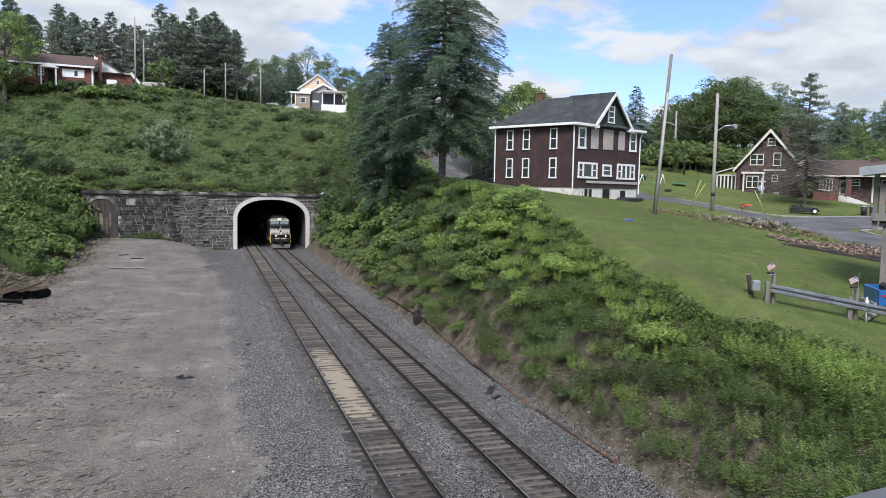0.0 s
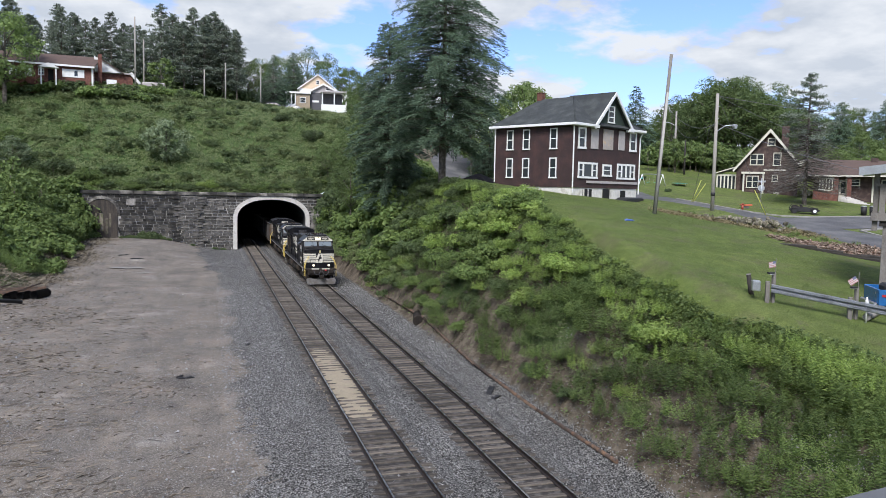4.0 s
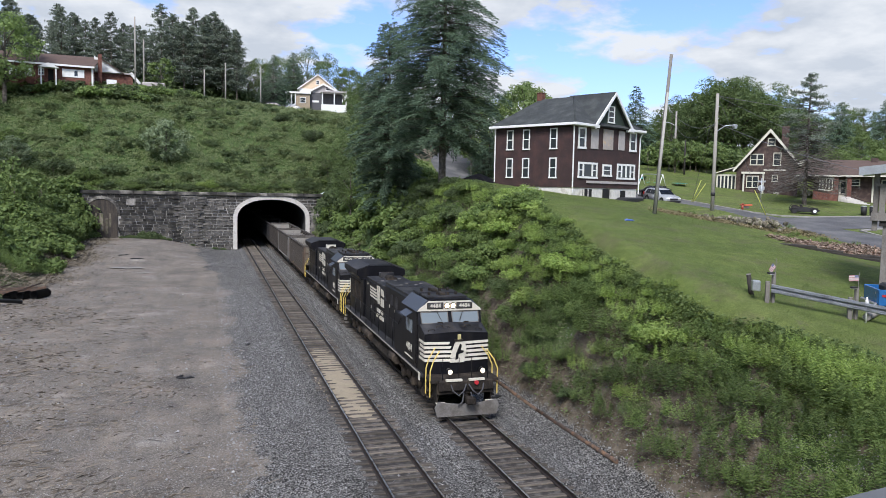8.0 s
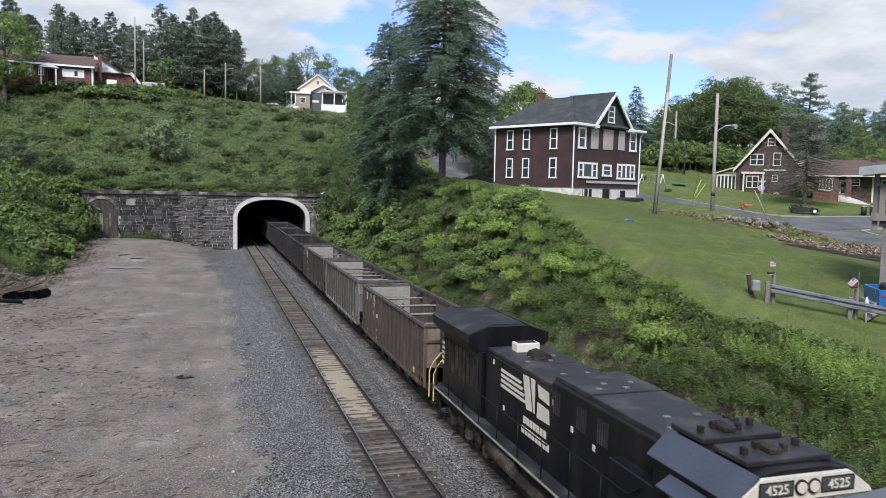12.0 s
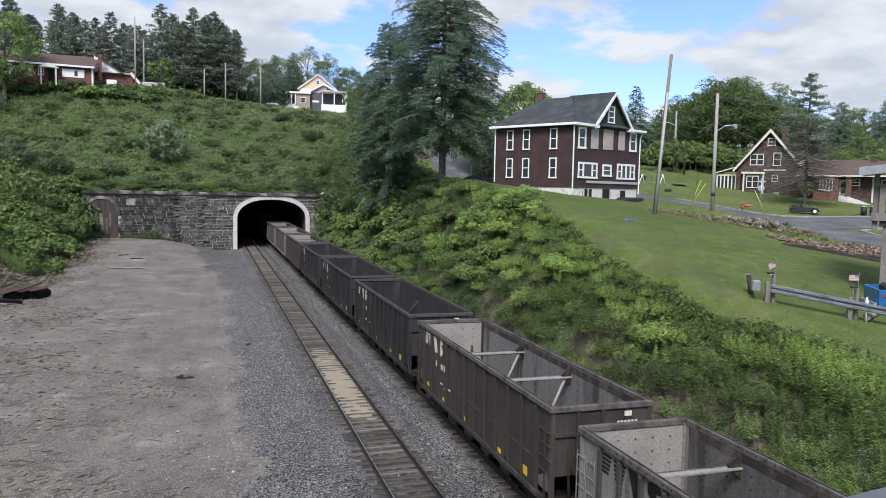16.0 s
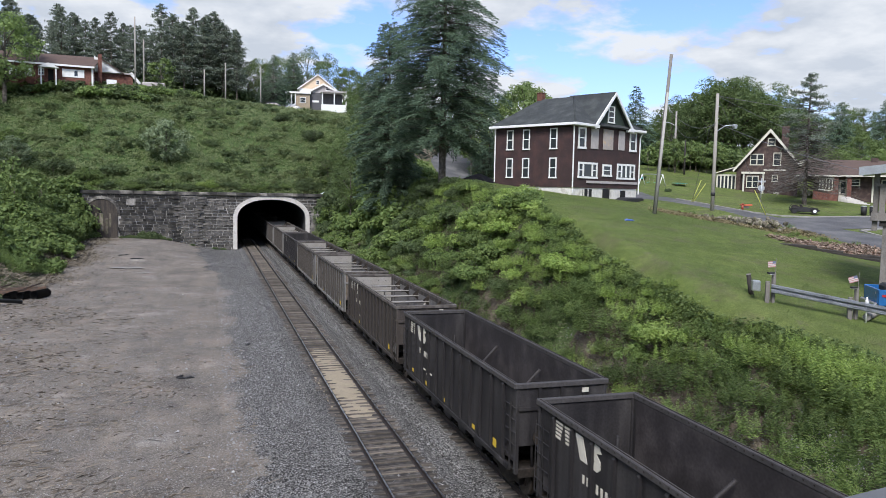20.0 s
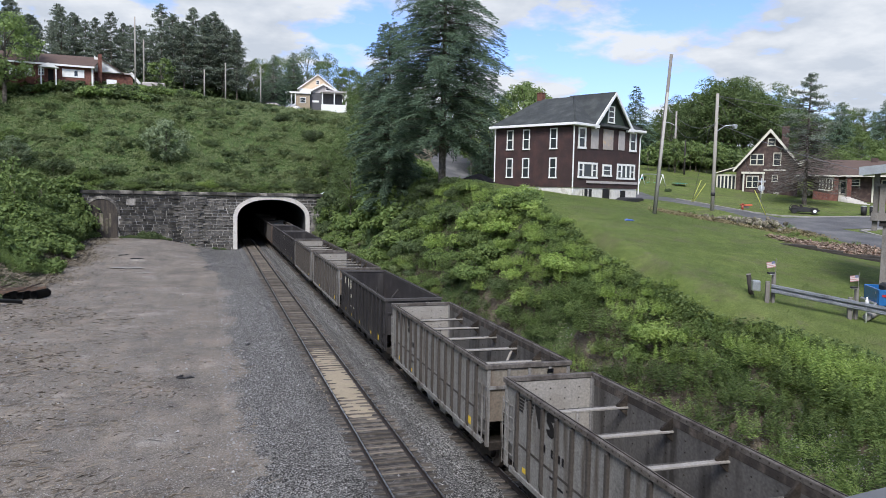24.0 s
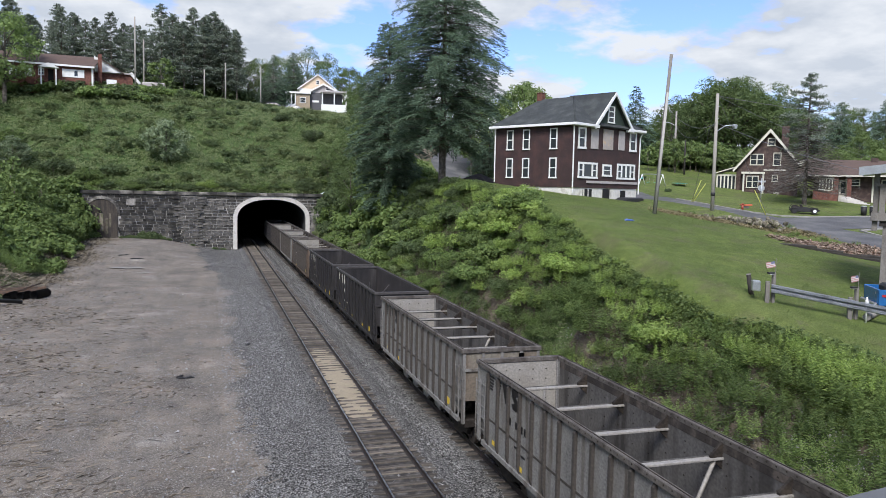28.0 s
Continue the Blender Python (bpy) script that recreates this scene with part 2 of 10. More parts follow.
def land(x, y):
    """Height of the ground at x, y (arrays)."""
    x, y = np.asarray(x, float), np.asarray(y, float)
    yard = -0.33 + 1.75 * sstep(y, 84, 117) * sstep(-x, -2.0, 9) + 0.05 * wobble(x, y, 0.5) * sstep(-x, -3, 0)
    left = yard + np.clip(-16.6 + 1.2 * wobble(x * 0, y, 0.22) - x, 0, 60) * 0.62
    left = smin(left, 27 + 0 * x, 6)
    toe = 13.9 + 0.5 * sstep(y, 30, 60)
    bank = -0.33 + np.clip(x - toe, 0, 100) * (0.85 + 0.85 * sstep(y, 17, 31) + 0.12 * wobble(x, y, 0.35))
    lawn = lawn_height(x, y) + 0.05 * wobble(x, y, 0.4) * (1 - sstep(x, 30, 35))
    right = smin(bank, lawn + 0.27 * np.clip(y - 92, 0, 60) * sstep(x, 12, 22) * (1 - sstep(x, 34, 48)), 1.3)
    z = np.where(x < 4, left, np.where(x > 12, right, -0.33))
    plateau = 26.2 - 0.085 * np.clip(x + 12, -30, 45) + 0.085 * np.clip(y - 148, 0, 60)
    hill_l = smin(8.2 + 0.745 * np.clip(y - 120.3, 0, 300) + 0.5 * wobble(x, y, 0.3) * sstep(y, 120.8, 125), plateau, 5)
    hill_r = smin(10.3 + 0.30 * np.clip(y - 92, 0, 200), plateau, 4)
    w = sstep(x, 16, 27)
    hill = np.maximum(hill_l * (1 - w) + hill_r * w, np.where(x < 4, left, -9))
    rest = sstep(x, 36, 52)
    hill = np.where(x > 15, np.maximum(hill, right), hill)
    z = np.where(y > 119.8, hill * (1 - rest) + right * rest, z)
    return z


def height(x, y):
    return float(land(np.array([x]), np.array([y]))[0])


def ground_material():
    m = bpy.data.materials.new("ground")
    m.use_nodes = True
    nt = m.node_tree
    nt.nodes.clear()
    N, L = nt.nodes.new, nt.links.new
    out, pb = N("ShaderNodeOutputMaterial"), N("ShaderNodeBsdfPrincipled")
    L(pb.outputs[0], out.inputs[0])
    pb.inputs["Roughness"].default_value = 0.95
    pb.inputs["Specular IOR Level"].default_value = 0.15
    pos = N("ShaderNodeTexCoord").outputs["Object"]

    def noise_tex(scale, detail=4, rough=0.55):
        n = N("ShaderNodeTexNoise")
        n.inputs["Scale"].default_value, n.inputs["Detail"].default_value, n.inputs["Roughness"].default_value = scale, detail, rough
        L(pos, n.inputs["Vector"])
        return n.outputs["Fac"]

    def ramp(fac, *stops):
        r = N("ShaderNodeValToRGB")
        while len(r.color_ramp.elements) < len(stops):
            r.color_ramp.elements.new(0.5)
        for e, (p, c) in zip(r.color_ramp.elements, stops):
            e.position, e.color = p, (*c, 1)
        L(fac, r.inputs[0])
        return r.outputs[0]

    def mix(fac, a, b, mode="MIX"):
        n = N("ShaderNodeMixRGB")
        n.blend_type = mode
        if isinstance(fac, float):
            n.inputs[0].default_value = fac
        else:
            L(fac, n.inputs[0])
        L(a, n.inputs[1])
        L(b, n.inputs[2])
        return n.outputs[0]

    def math_node(op, a, b):
        n = N("ShaderNodeMath")
        n.operation = op
        for k, v in enumerate((a, b)):
            if isinstance(v, float):
                n.inputs[k].default_value = v
            else:
                L(v, n.inputs[k])
        return n.outputs[0]

    vor = N("ShaderNodeTexVoronoi")
    vor.inputs["Scale"].default_value = 19.0
    L(pos, vor.inputs["Vector"])
    stones = ramp(vor.outputs["Color"], (0.0, (0.045, 0.045, 0.046)), (0.45, (0.17, 0.17, 0.171)), (0.8, (0.33, 0.327, 0.322)), (1.0, (0.58, 0.57, 0.555)))
    # stone rims darkened to the cell edge: shade of the gaps in colour
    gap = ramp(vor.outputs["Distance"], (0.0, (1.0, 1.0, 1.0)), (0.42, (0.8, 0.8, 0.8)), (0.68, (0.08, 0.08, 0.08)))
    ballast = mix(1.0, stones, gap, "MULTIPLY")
    ballast = mix(1.0, ballast, ramp(noise_tex(0.25, 6), (0.3, (0.92, 0.895, 0.85)), (0.7, (1.3, 1.275, 1.225))), "MULTIPLY")
    dirt = ramp(noise_tex(0.22, 8, 0.62), (0.3, (0.145, 0.128, 0.111)), (0.45, (0.205, 0.182, 0.156)), (0.58, (0.24, 0.21, 0.178)), (0.7, (0.34, 0.318, 0.288)))
    long_map = N("ShaderNodeMapping")
    long_map.inputs["Scale"].default_value = (1.3, 0.16, 1.0)
    L(pos, long_map.inputs[0])
    rut = N("ShaderNodeTexNoise")
    rut.inputs["Scale"].default_value, rut.inputs["Detail"].default_value, rut.inputs["Roughness"].default_value = 1.0, 7, 0.6
    L(long_map.outputs[0], rut.inputs["Vector"])
    dirt = mix(1.0, dirt, ramp(rut.outputs["Fac"], (0.3, (0.8, 0.8, 0.81)), (0.5, (1.0, 0.99, 0.98)), (0.7, (1.18, 1.14, 1.09))), "MULTIPLY")
    dirt = mix(ramp(noise_tex(0.35, 8, 0.6), (0.55, (0.0, 0.0, 0.0)), (0.68, (0.5, 0.5, 0.5))), dirt, ramp(noise_tex(3, 4), (0.3, (0.25, 0.2, 0.165)), (0.7, (0.31, 0.25, 0.205))))
    stony = ramp(noise_tex(0.5, 8, 0.7), (0.36, (0.55, 0.55, 0.55)), (0.62, (0.16, 0.16, 0.16)))
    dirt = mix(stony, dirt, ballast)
    dirt = mix(1.0, dirt, ramp(noise_tex(14, 8, 0.8), (0.34, (0.5, 0.49, 0.48)), (0.5, (1.0, 1.0, 1.0)), (0.64, (1.5, 1.49, 1.47))), "MULTIPLY")
    grass = ramp(noise_tex(0.16, 6, 0.6), (0.3, (0.084, 0.12, 0.034)), (0.5, (0.112, 0.15, 0.042)), (0.72, (0.145, 0.177, 0.06)))
    grass = mix(1.0, grass, ramp(noise_tex(1.1, 6, 0.7), (0.34, (0.72, 0.74, 0.7)), (0.52, (1.0, 1.0, 1.0)), (0.68, (1.28, 1.2, 1.2))), "MULTIPLY")
    grass = mix(1.0, grass, ramp(noise_tex(24, 6, 0.75), (0.36, (0.3, 0.34, 0.28)), (0.5, (0.95, 0.95, 0.92)), (0.64, (1.6, 1.52, 1.5))), "MULTIPLY")
    thin = ramp(noise_tex(0.5, 8, 0.75), (0.5, (0.0, 0.0, 0.0)), (0.64, (0.6, 0.6, 0.6)))
    grass = mix(thin, grass, ramp(noise_tex(9, 5, 0.7), (0.35, (0.06, 0.052, 0.034)), (0.65, (0.17, 0.15, 0.095))))
    weed = ramp(noise_tex(0.5, 6, 0.6), (0.3, (0.045, 0.075, 0.026)), (0.7, (0.085, 0.125, 0.042)))
    soil = ramp(noise_tex(1.4, 7, 0.65), (0.3, (0.05, 0.041, 0.032)), (0.5, (0.115, 0.094, 0.071)), (0.72, (0.22, 0.187, 0.148)))

    at = N("ShaderNodeVertexColor")
    at.layer_name = "cover"
    sep = N("ShaderNodeSeparateColor")
    L(at.outputs["Color"], sep.inputs[0])
    edge = math_node("MULTIPLY", math_node("SUBTRACT", noise_tex(1.7, 6, 0.7), 0.5), 1.5)

    def mask(sock):
        r = N("ShaderNodeMapRange")
        r.inputs[1].default_value, r.inputs[2].default_value = 0.38, 0.62
        L(math_node("ADD", sock, edge), r.inputs[0])
        return r.outputs[0]

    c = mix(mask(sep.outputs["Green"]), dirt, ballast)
    c = mix(mask(sep.outputs["Blue"]), c, soil)
    c = mix(mask(sep.outputs["Red"]), c, grass)
    c = mix(mask(at.outputs["Alpha"]), c, weed)
    L(c, pb.inputs["Base Color"])
    b1 = N("ShaderNodeBump")
    b1.inputs["Strength"].default_value, b1.inputs["Distance"].default_value = 0.7, 0.06
    h = math_node("ADD", math_node("MULTIPLY", vor.outputs["Distance"], -0.6), noise_tex(28, 4, 0.7))
    L(h, b1.inputs["Height"])
    L(b1.outputs[0], pb.inputs["Normal"])
    return m


def axis(lo, hi, step, far, grow=1.35):
    mid = list(np.arange(lo, hi + step / 2, step))
    out, d, v = [], step, hi
    while v < far:
        d *= grow
        v += d
        out.append(v)
    back, d, v = [], step, lo
    while v > -far:
        d *= grow
        v -= d
        back.append(v)
    return np.array(back[::-1] + mid + out)


def cover(x, y):
    """Shares of grass, ballast, soil and weeds at x, y."""
    wig = 1.2 * wobble(x, y, 0.5)
    ballast = sstep(x, 0.2 + wig * 0.8 - 3.0 * sstep(y, 70, 115), 2.6 + wig * 0.4 - 3.0 * sstep(y, 70, 115)) * (1 - sstep(x, 14.0, 14.6))
    z, lawn = land(x, y), lawn_height(x, y)
    onbank = sstep(x, 13.8, 14.4)
    grass = sstep(z - lawn, -2.0, -1.3) * sstep(x, 15.5, 17.5) * (1 - sstep(y, 95, 105))
    brow = np.interp(y, (16, 20, 24, 30, 38, 46), (20.5, 20.6, 19.6, 18.9, 19.4, 21.0))
    grass = grass * (1 - 0.26 * (1 - sstep(x, brow - 0.2, brow + 2.6)) * (1 - sstep(y, 38, 48)))
    soil = onbank
    weed = np.maximum(sstep(y, 119.5, 120.5), sstep(-x, 15.2 - 1.2 * wobble(x * 0, y, 0.22) * 1.0 + 0.6 * wig, 17.6 + wig * 0.5))
    weed = np.maximum(weed, onbank * (1 - grass) * sstep(wobble(x, y, 0.45, 2.0), 0.05, 0.45) * sstep(z, 0.8, 2.5))
    weed = np.maximum(weed, onbank * sstep(y, 62, 70) * sstep(x, 16.0, 17.5) * (1 - sstep(x, 24, 27)))
    return grass, ballast, soil, weed


def make_ground():
    xs, ys = axis(-26, 50, 0.5, 2200), axis(4, 119.0, 0.5, 2200)
    ys = np.sort(np.concatenate([ys[ys < 119.05], [119.35, 120.35], np.arange(121, 150, 0.75), ys[ys > 150]]))
    X, Y = np.meshgrid(xs, ys)
    Z = land(X, Y)
    far = np.hypot(X - 40, Y - 60)
    Z = Z + 5 * sstep(far, 200, 600) * (Y > 60)
    nx, ny = len(xs), len(ys)
    i = np.arange(nx * ny).reshape(ny, nx)
    f = np.stack([i[:-1, :-1], i[:-1, 1:], i[1:, 1:], i[1:, :-1]], -1)
    cx, cy = (X[:-1, :-1] + X[1:, 1:]) / 2, (Y[:-1, :-1] + Y[1:, 1:]) / 2
    keep = ~((cy > 119.36) & (cy < 120.34) & (cx > -17.5) & (cx < 18))
    ob = new("ground", mesh_np("ground", np.stack([X, Y, Z], -1).reshape(-1, 3), f[keep].reshape(-1, 4), ground_material(), True))
    g, b, s, w = cover(X.ravel(), Y.ravel())
    col = ob.data.color_attributes.new("cover", "FLOAT_COLOR", "POINT")
    col.data.foreach_set("color", np.stack([g, b, s, w], -1).astype(np.float32).ravel())
    tagged(ob, "gravel yard, mown lawn, bare banks and weedy hillside", "ground", kind="structure")
    return ob


make_ground()
# ---------------------------------------------------------------- tunnel portal and bore
M_STONE = material("dark_sandstone", (0.042, 0.04, 0.038), 0.9, spread=0.34, scale=0.9, fine=9, bump=0.9, dist=0.06, second=(0.15, 0.14, 0.125), mix_at=(0.46, 0.7), rand=0.6, island=0.55)
M_JOINT = material("pale_joint_mortar", (0.4, 0.385, 0.36), 0.95, spread=0.22, scale=0.8, fine=10, bump=0.3, second=(0.26, 0.25, 0.23), mix_at=(0.45, 0.65))
M_MORTAR = material("mortar", (0.3, 0.285, 0.265), 0.95, spread=0.25, scale=0.8, fine=12, bump=0.4, second=(0.09, 0.085, 0.078), mix_at=(0.42, 0.6))
M_CONC = material("pale_concrete", (0.52, 0.5, 0.47), 0.9, spread=0.14, scale=1.6, fine=20, bump=0.3, second=(0.33, 0.31, 0.28), mix_at=(0.55, 0.75))
M_LINING = material("sooty_lining", (0.085, 0.085, 0.09), 0.95, spread=0.25, scale=0.6, fine=8, bump=0.3)
M_INFILL = material("stained_infill", (0.07, 0.058, 0.048), 0.95, spread=0.3, scale=1.6, fine=9, bump=0.5, second=(0.03, 0.027, 0.025), mix_at=(0.42, 0.58), stretch=(1.0, 1.0, 0.2))
ARCH_X0, ARCH_X1, ARCH_SPRING, ARCH_TOP = 4.0, 14.35, 4.3, 7.35
WALL_X0, WALL_X1, WALL_TOP = -17.6, 17.6, 8.35


def arch_outline(x0, x1, spring, top, n=24, base=-0.35, power=2.3):
    """Points of the opening from the left foot over the crown to the right foot (a flattened arch)."""
    cx, a, h = (x0 + x1) / 2, (x1 - x0) / 2, top - spring
    pts = [(x0, base), (x0, spring * 0.5)]
    for i in range(n + 1):
        t = math.pi * (1 - i / n)
        c, s = math.cos(t), math.sin(t)
        pts.append((cx + a * math.copysign(abs(c) ** (2 / power), c), spring + h * abs(s) ** (2 / power)))
    return pts + [(x1, spring * 0.5), (x1, base)]


def inside_arch(x, z, x0, x1, spring, top, power=2.3, grow=0.0):
    cx, a, h = (x0 + x1) / 2, (x1 - x0) / 2 + grow, top - spring + grow
    if abs(x - cx) > a:
        return False
    if z < spring:
        return True
    return (abs(x - cx) / a) ** power + ((z - spring) / h) ** power < 1


SIDE_X0, SIDE_X1, SIDE_SPRING, SIDE_TOP = -17.3, -12.85, 4.9, 7.1


def make_portal():
    wall = thing("tunnel_wall", pose(0, PORTAL_Y, 0), "dark cut-stone tunnel wall with pale arch ring", "tunnel portal", kind="structure")
    # backing with the openings cut through: vertical slices between the arch outline and the top
    bm = bmesh.new()
    outer = arch_outline(ARCH_X0 - 0.3, ARCH_X1 + 0.3, ARCH_SPRING, ARCH_TOP + 0.3)
    y0, y1 = 0.06, 1.3

    def slab(pts):
        a = [bm.verts.new((x, y0, z)) for x, z in pts]
        b = [bm.verts.new((x, y1, z)) for x, z in pts]
        bm.faces.new(a)
        bm.faces.new(b[::-1])
        for k in range(len(pts)):
            bm.faces.new((a[k], b[k], b[(k + 1) % len(pts)], a[(k + 1) % len(pts)]))

    for p, q in zip(outer[2:-3], outer[3:-2]):
        slab([p, q, (q[0], WALL_TOP - 0.2), (p[0], WALL_TOP - 0.2)])
    slab([(WALL_X0, -0.5), (ARCH_X0 - 0.3, -0.5), (ARCH_X0 - 0.3, WALL_TOP - 0.2), (WALL_X0, WALL_TOP - 0.2)])
    slab([(ARCH_X1 + 0.3, -0.5), (WALL_X1, -0.5), (WALL_X1, WALL_TOP - 0.2), (ARCH_X1 + 0.3, WALL_TOP - 0.2)])
    part("wall_backing", bm, M_JOINT, wall)
    # pale arch ring
    ins, out = arch_outline(ARCH_X0, ARCH_X1, ARCH_SPRING, ARCH_TOP), arch_outline(ARCH_X0 - 0.62, ARCH_X1 + 0.62, ARCH_SPRING, ARCH_TOP + 0.62)
    bm = bmesh.new()
    rings = [[bm.verts.new((p[0], y, p[1])) for p in pts] for pts, y in ((out, 0.1), (out, -0.12), (ins, -0.12), (ins, 1.4))]
    for a, b in zip(rings, rings[1:]):
        for k in range(len(a) - 1):
            bm.faces.new((a[k], a[k + 1], b[k + 1], b[k]))
    part("arch_ring", bm, M_CONC, wall, "pale concrete arch ring with dark streaks")
    return wall


tunnel_wall = make_portal()


def make_bore():
    pts = arch_outline(ARCH_X0 + 0.02, ARCH_X1 - 0.02, ARCH_SPRING, ARCH_TOP - 0.02, base=-0.6)
    rows = []
    for y in (PORTAL_Y + 0.4, PORTAL_Y + 8, PORTAL_Y + 40, PORTAL_Y + 200, PORTAL_Y + 345):
        rows.append([(x, y, z) for x, z in pts])
    bm = quad_strip(rows)
    ends = [bm.verts.new(p) for p in rows[-1]]
    bm.faces.new(ends)
    me = finish(bm, "tunnel_bore", M_LINING)
    ob = new("tunnel_bore", me)
    tagged(ob, "soot-blackened lining of the double-track tunnel", "tunnel", kind="structure")
    fl = new("tunnel_floor", mesh_of("tunnel_floor", [(3.3, PORTAL_Y - 0.3, -0.345), (15, PORTAL_Y - 0.3, -0.345), (15, PORTAL_Y + 345, -0.345), (3.3, PORTAL_Y + 345, -0.345)], [(0, 1, 2, 3)], M_LINING))
    tagged(fl, "dark ballast floor inside the tunnel", "floor", kind="structure")


make_bore()

# ---------------------------------------------------------------- tracks
M_RAIL = material("worn_rail_steel", (0.026, 0.021, 0.02), 0.6, 0.2, spread=0.2, scale=6, fine=60, bump=0.1, second=(0.045, 0.03, 0.024), mix_at=(0.5, 0.7))
M_RAILTOP = material("bright_rail_head", (0.4, 0.4, 0.41), 0.28, 0.9, spread=0.1, scale=2, fine=40, bump=0.05)
M_TIE = material("weathered_tie", (0.15, 0.13, 0.108), 0.95, spread=0.3, scale=3.0, fine=30, bump=0.7, dist=0.02, second=(0.05, 0.042, 0.036), mix_at=(0.4, 0.58), rand=0.5, stretch=(0.35, 3.0, 1.0))
# brown dirt made darker still: shadow between the ties is in the colour
M_BED = material("shaded_fouled_ballast", (0.034, 0.03, 0.027), 0.95, spread=0.3, scale=3, fine=26, bump=0.8, dist=0.03, second=(0.1, 0.093, 0.085), mix_at=(0.48, 0.68))
M_SAND = material("tan_sand", (0.31, 0.262, 0.185), 0.95, spread=0.2, scale=1.5, fine=50, bump=0.4, second=(0.23, 0.19, 0.14), mix_at=(0.45, 0.65))


def rail_mesh(y0, y1):
    prof = [(-0.075, -0.18), (0.075, -0.18), (0.075, -0.165), (0.018, -0.145), (0.012, -0.05), (0.037, -0.038), (0.037, -0.006), (0.03, 0.0), (-0.03, 0.0), (-0.037, -0.006), (-0.037, -0.038), (-0.012, -0.05), (-0.018, -0.145), (-0.075, -0.165)]
    return prismm(prof, "y", y0, y1)


def make_track(cx, seed):
    tr = thing("railway_track", pose(cx, 0, 0), "steel rails on weathered wooden ties in grey ballast", "railway track", kind="structure")
    rng = random.Random(seed)
    for s in (-1, 1):
        r = part("rail", rail_mesh(-60, 200), M_RAIL, tr, m=pose(s * 0.755, 0, 0))
        part("rail_head", boxm(-0.034, -60, 0.0, 0.02, 200, 0.004), M_RAILTOP, r, "polished running surface")
    base = [finish(boxm(-1.3, -0.105, -0.36, 1.3, 0.105, -0.175, 0.014), "tie", M_TIE) for _ in range(1)]
    bed = part("fouled_bed", boxm(-1.45, 4, -0.42, 1.45, 138, -0.225), M_BED, tr, "dirt packed between the ties, darkened for the shadow there")
    for s in (-1, 1):
        rows = []
        for i in range(232):
            yy = 4 + 0.5 * i
            n = 0.05 * math.sin(i * 1.7 + cx) + 0.04 * math.sin(i * 0.61 + s) + 0.035 * math.sin(i * 3.3 + 2 * s)
            rows.append([(s * (d + n * k), yy, z) for d, z, k in ((0.98, -0.29, 2.2), (1.14, -0.2, 2.4), (1.42, -0.18, 1.0), (1.75, -0.24, 0.5), (2.02, -0.36, 0.0))])
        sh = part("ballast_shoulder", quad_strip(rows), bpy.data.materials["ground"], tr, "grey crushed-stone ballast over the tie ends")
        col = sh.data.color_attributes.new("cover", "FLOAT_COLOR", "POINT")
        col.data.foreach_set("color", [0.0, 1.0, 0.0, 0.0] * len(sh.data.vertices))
    y = 6.0
    while y < 140:
        part("tie", base[0], M_TIE, tr, m=pose(rng.uniform(-0.06, 0.06), y + rng.uniform(-0.03, 0.03), rng.uniform(-0.02, 0.004), 0, rng.uniform(-0.3, 0.3), rng.uniform(-0.9, 0.9)))
        y += 0.53
    return tr


make_track(TRACK_L, 1)
make_track(TRACK_R, 2)
# ---------------------------------------------------------------- the train
STREAK = (1.0, 1.0, 0.12)
M_BLACK = material("black_paint", (0.0065, 0.0065, 0.0085), 0.42, spec=0.18, spread=0.22, scale=1.5, fine=30, bump=0.05, second=(0.016, 0.0145, 0.0135), mix_at=(0.5, 0.75), stretch=STREAK)
M_ROOF = material("sooted_roof_plate", (0.022, 0.022, 0.025), 0.5, spec=0.25, spread=0.25, scale=1.2, fine=20, bump=0.1, second=(0.052, 0.05, 0.05), mix_at=(0.5, 0.72))
# blue in this black is reflected sky, mixed into the base colour
M_CABTOP = material("dusty_sky_tinted_roof", (0.045, 0.054, 0.074), 0.4, spread=0.15, scale=1.0, fine=20, bump=0.05)
M_WHITE = material("white_stripe_paint", (0.58, 0.55, 0.47), 0.5, spread=0.1, scale=3, fine=30, bump=0.05, second=(0.45, 0.42, 0.36), mix_at=(0.6, 0.8))
M_YELLOW = material("yellow_rail_paint", (0.66, 0.5, 0.13), 0.5, spread=0.12, scale=3, fine=30, bump=0.03)
M_UNDER = material("greasy_underframe", (0.026, 0.022, 0.019), 0.8, spec=0.15, spread=0.3, scale=2, fine=16, bump=0.3, second=(0.05, 0.04, 0.031), mix_at=(0.5, 0.72))
M_DUSTY = material("dusty_running_gear", (0.045, 0.037, 0.031), 0.85, spec=0.15, spread=0.3, scale=2, fine=16, bump=0.3, second=(0.085, 0.068, 0.053), mix_at=(0.46, 0.7))
M_PLOW = material("grey_plow_steel", (0.2, 0.19, 0.18), 0.6, 0.2, spread=0.2, scale=2, fine=25, bump=0.1, second=(0.11, 0.1, 0.09), mix_at=(0.45, 0.65))
M_WHEEL = material("wheel_steel", (0.09, 0.075, 0.065), 0.55, 0.5, spread=0.2, scale=4, fine=30, bump=0.1)
# pale tint carries the sky's reflection in the cab glass
M_WIND = glass("windshield", (0.16, 0.19, 0.21), 0.04)
M_RED = material("red_enamel", (0.45, 0.03, 0.04), 0.4, spread=0.08)
M_HOSE = material("rubber_hose", (0.06, 0.06, 0.065), 0.7, spread=0.15)
M_LAMP = glow("headlight_glass", (1.0, 0.8, 0.5), 4.0)
M_DITCH = glow("ditch_light_glass", (1.0, 0.85, 0.6), 1.6)
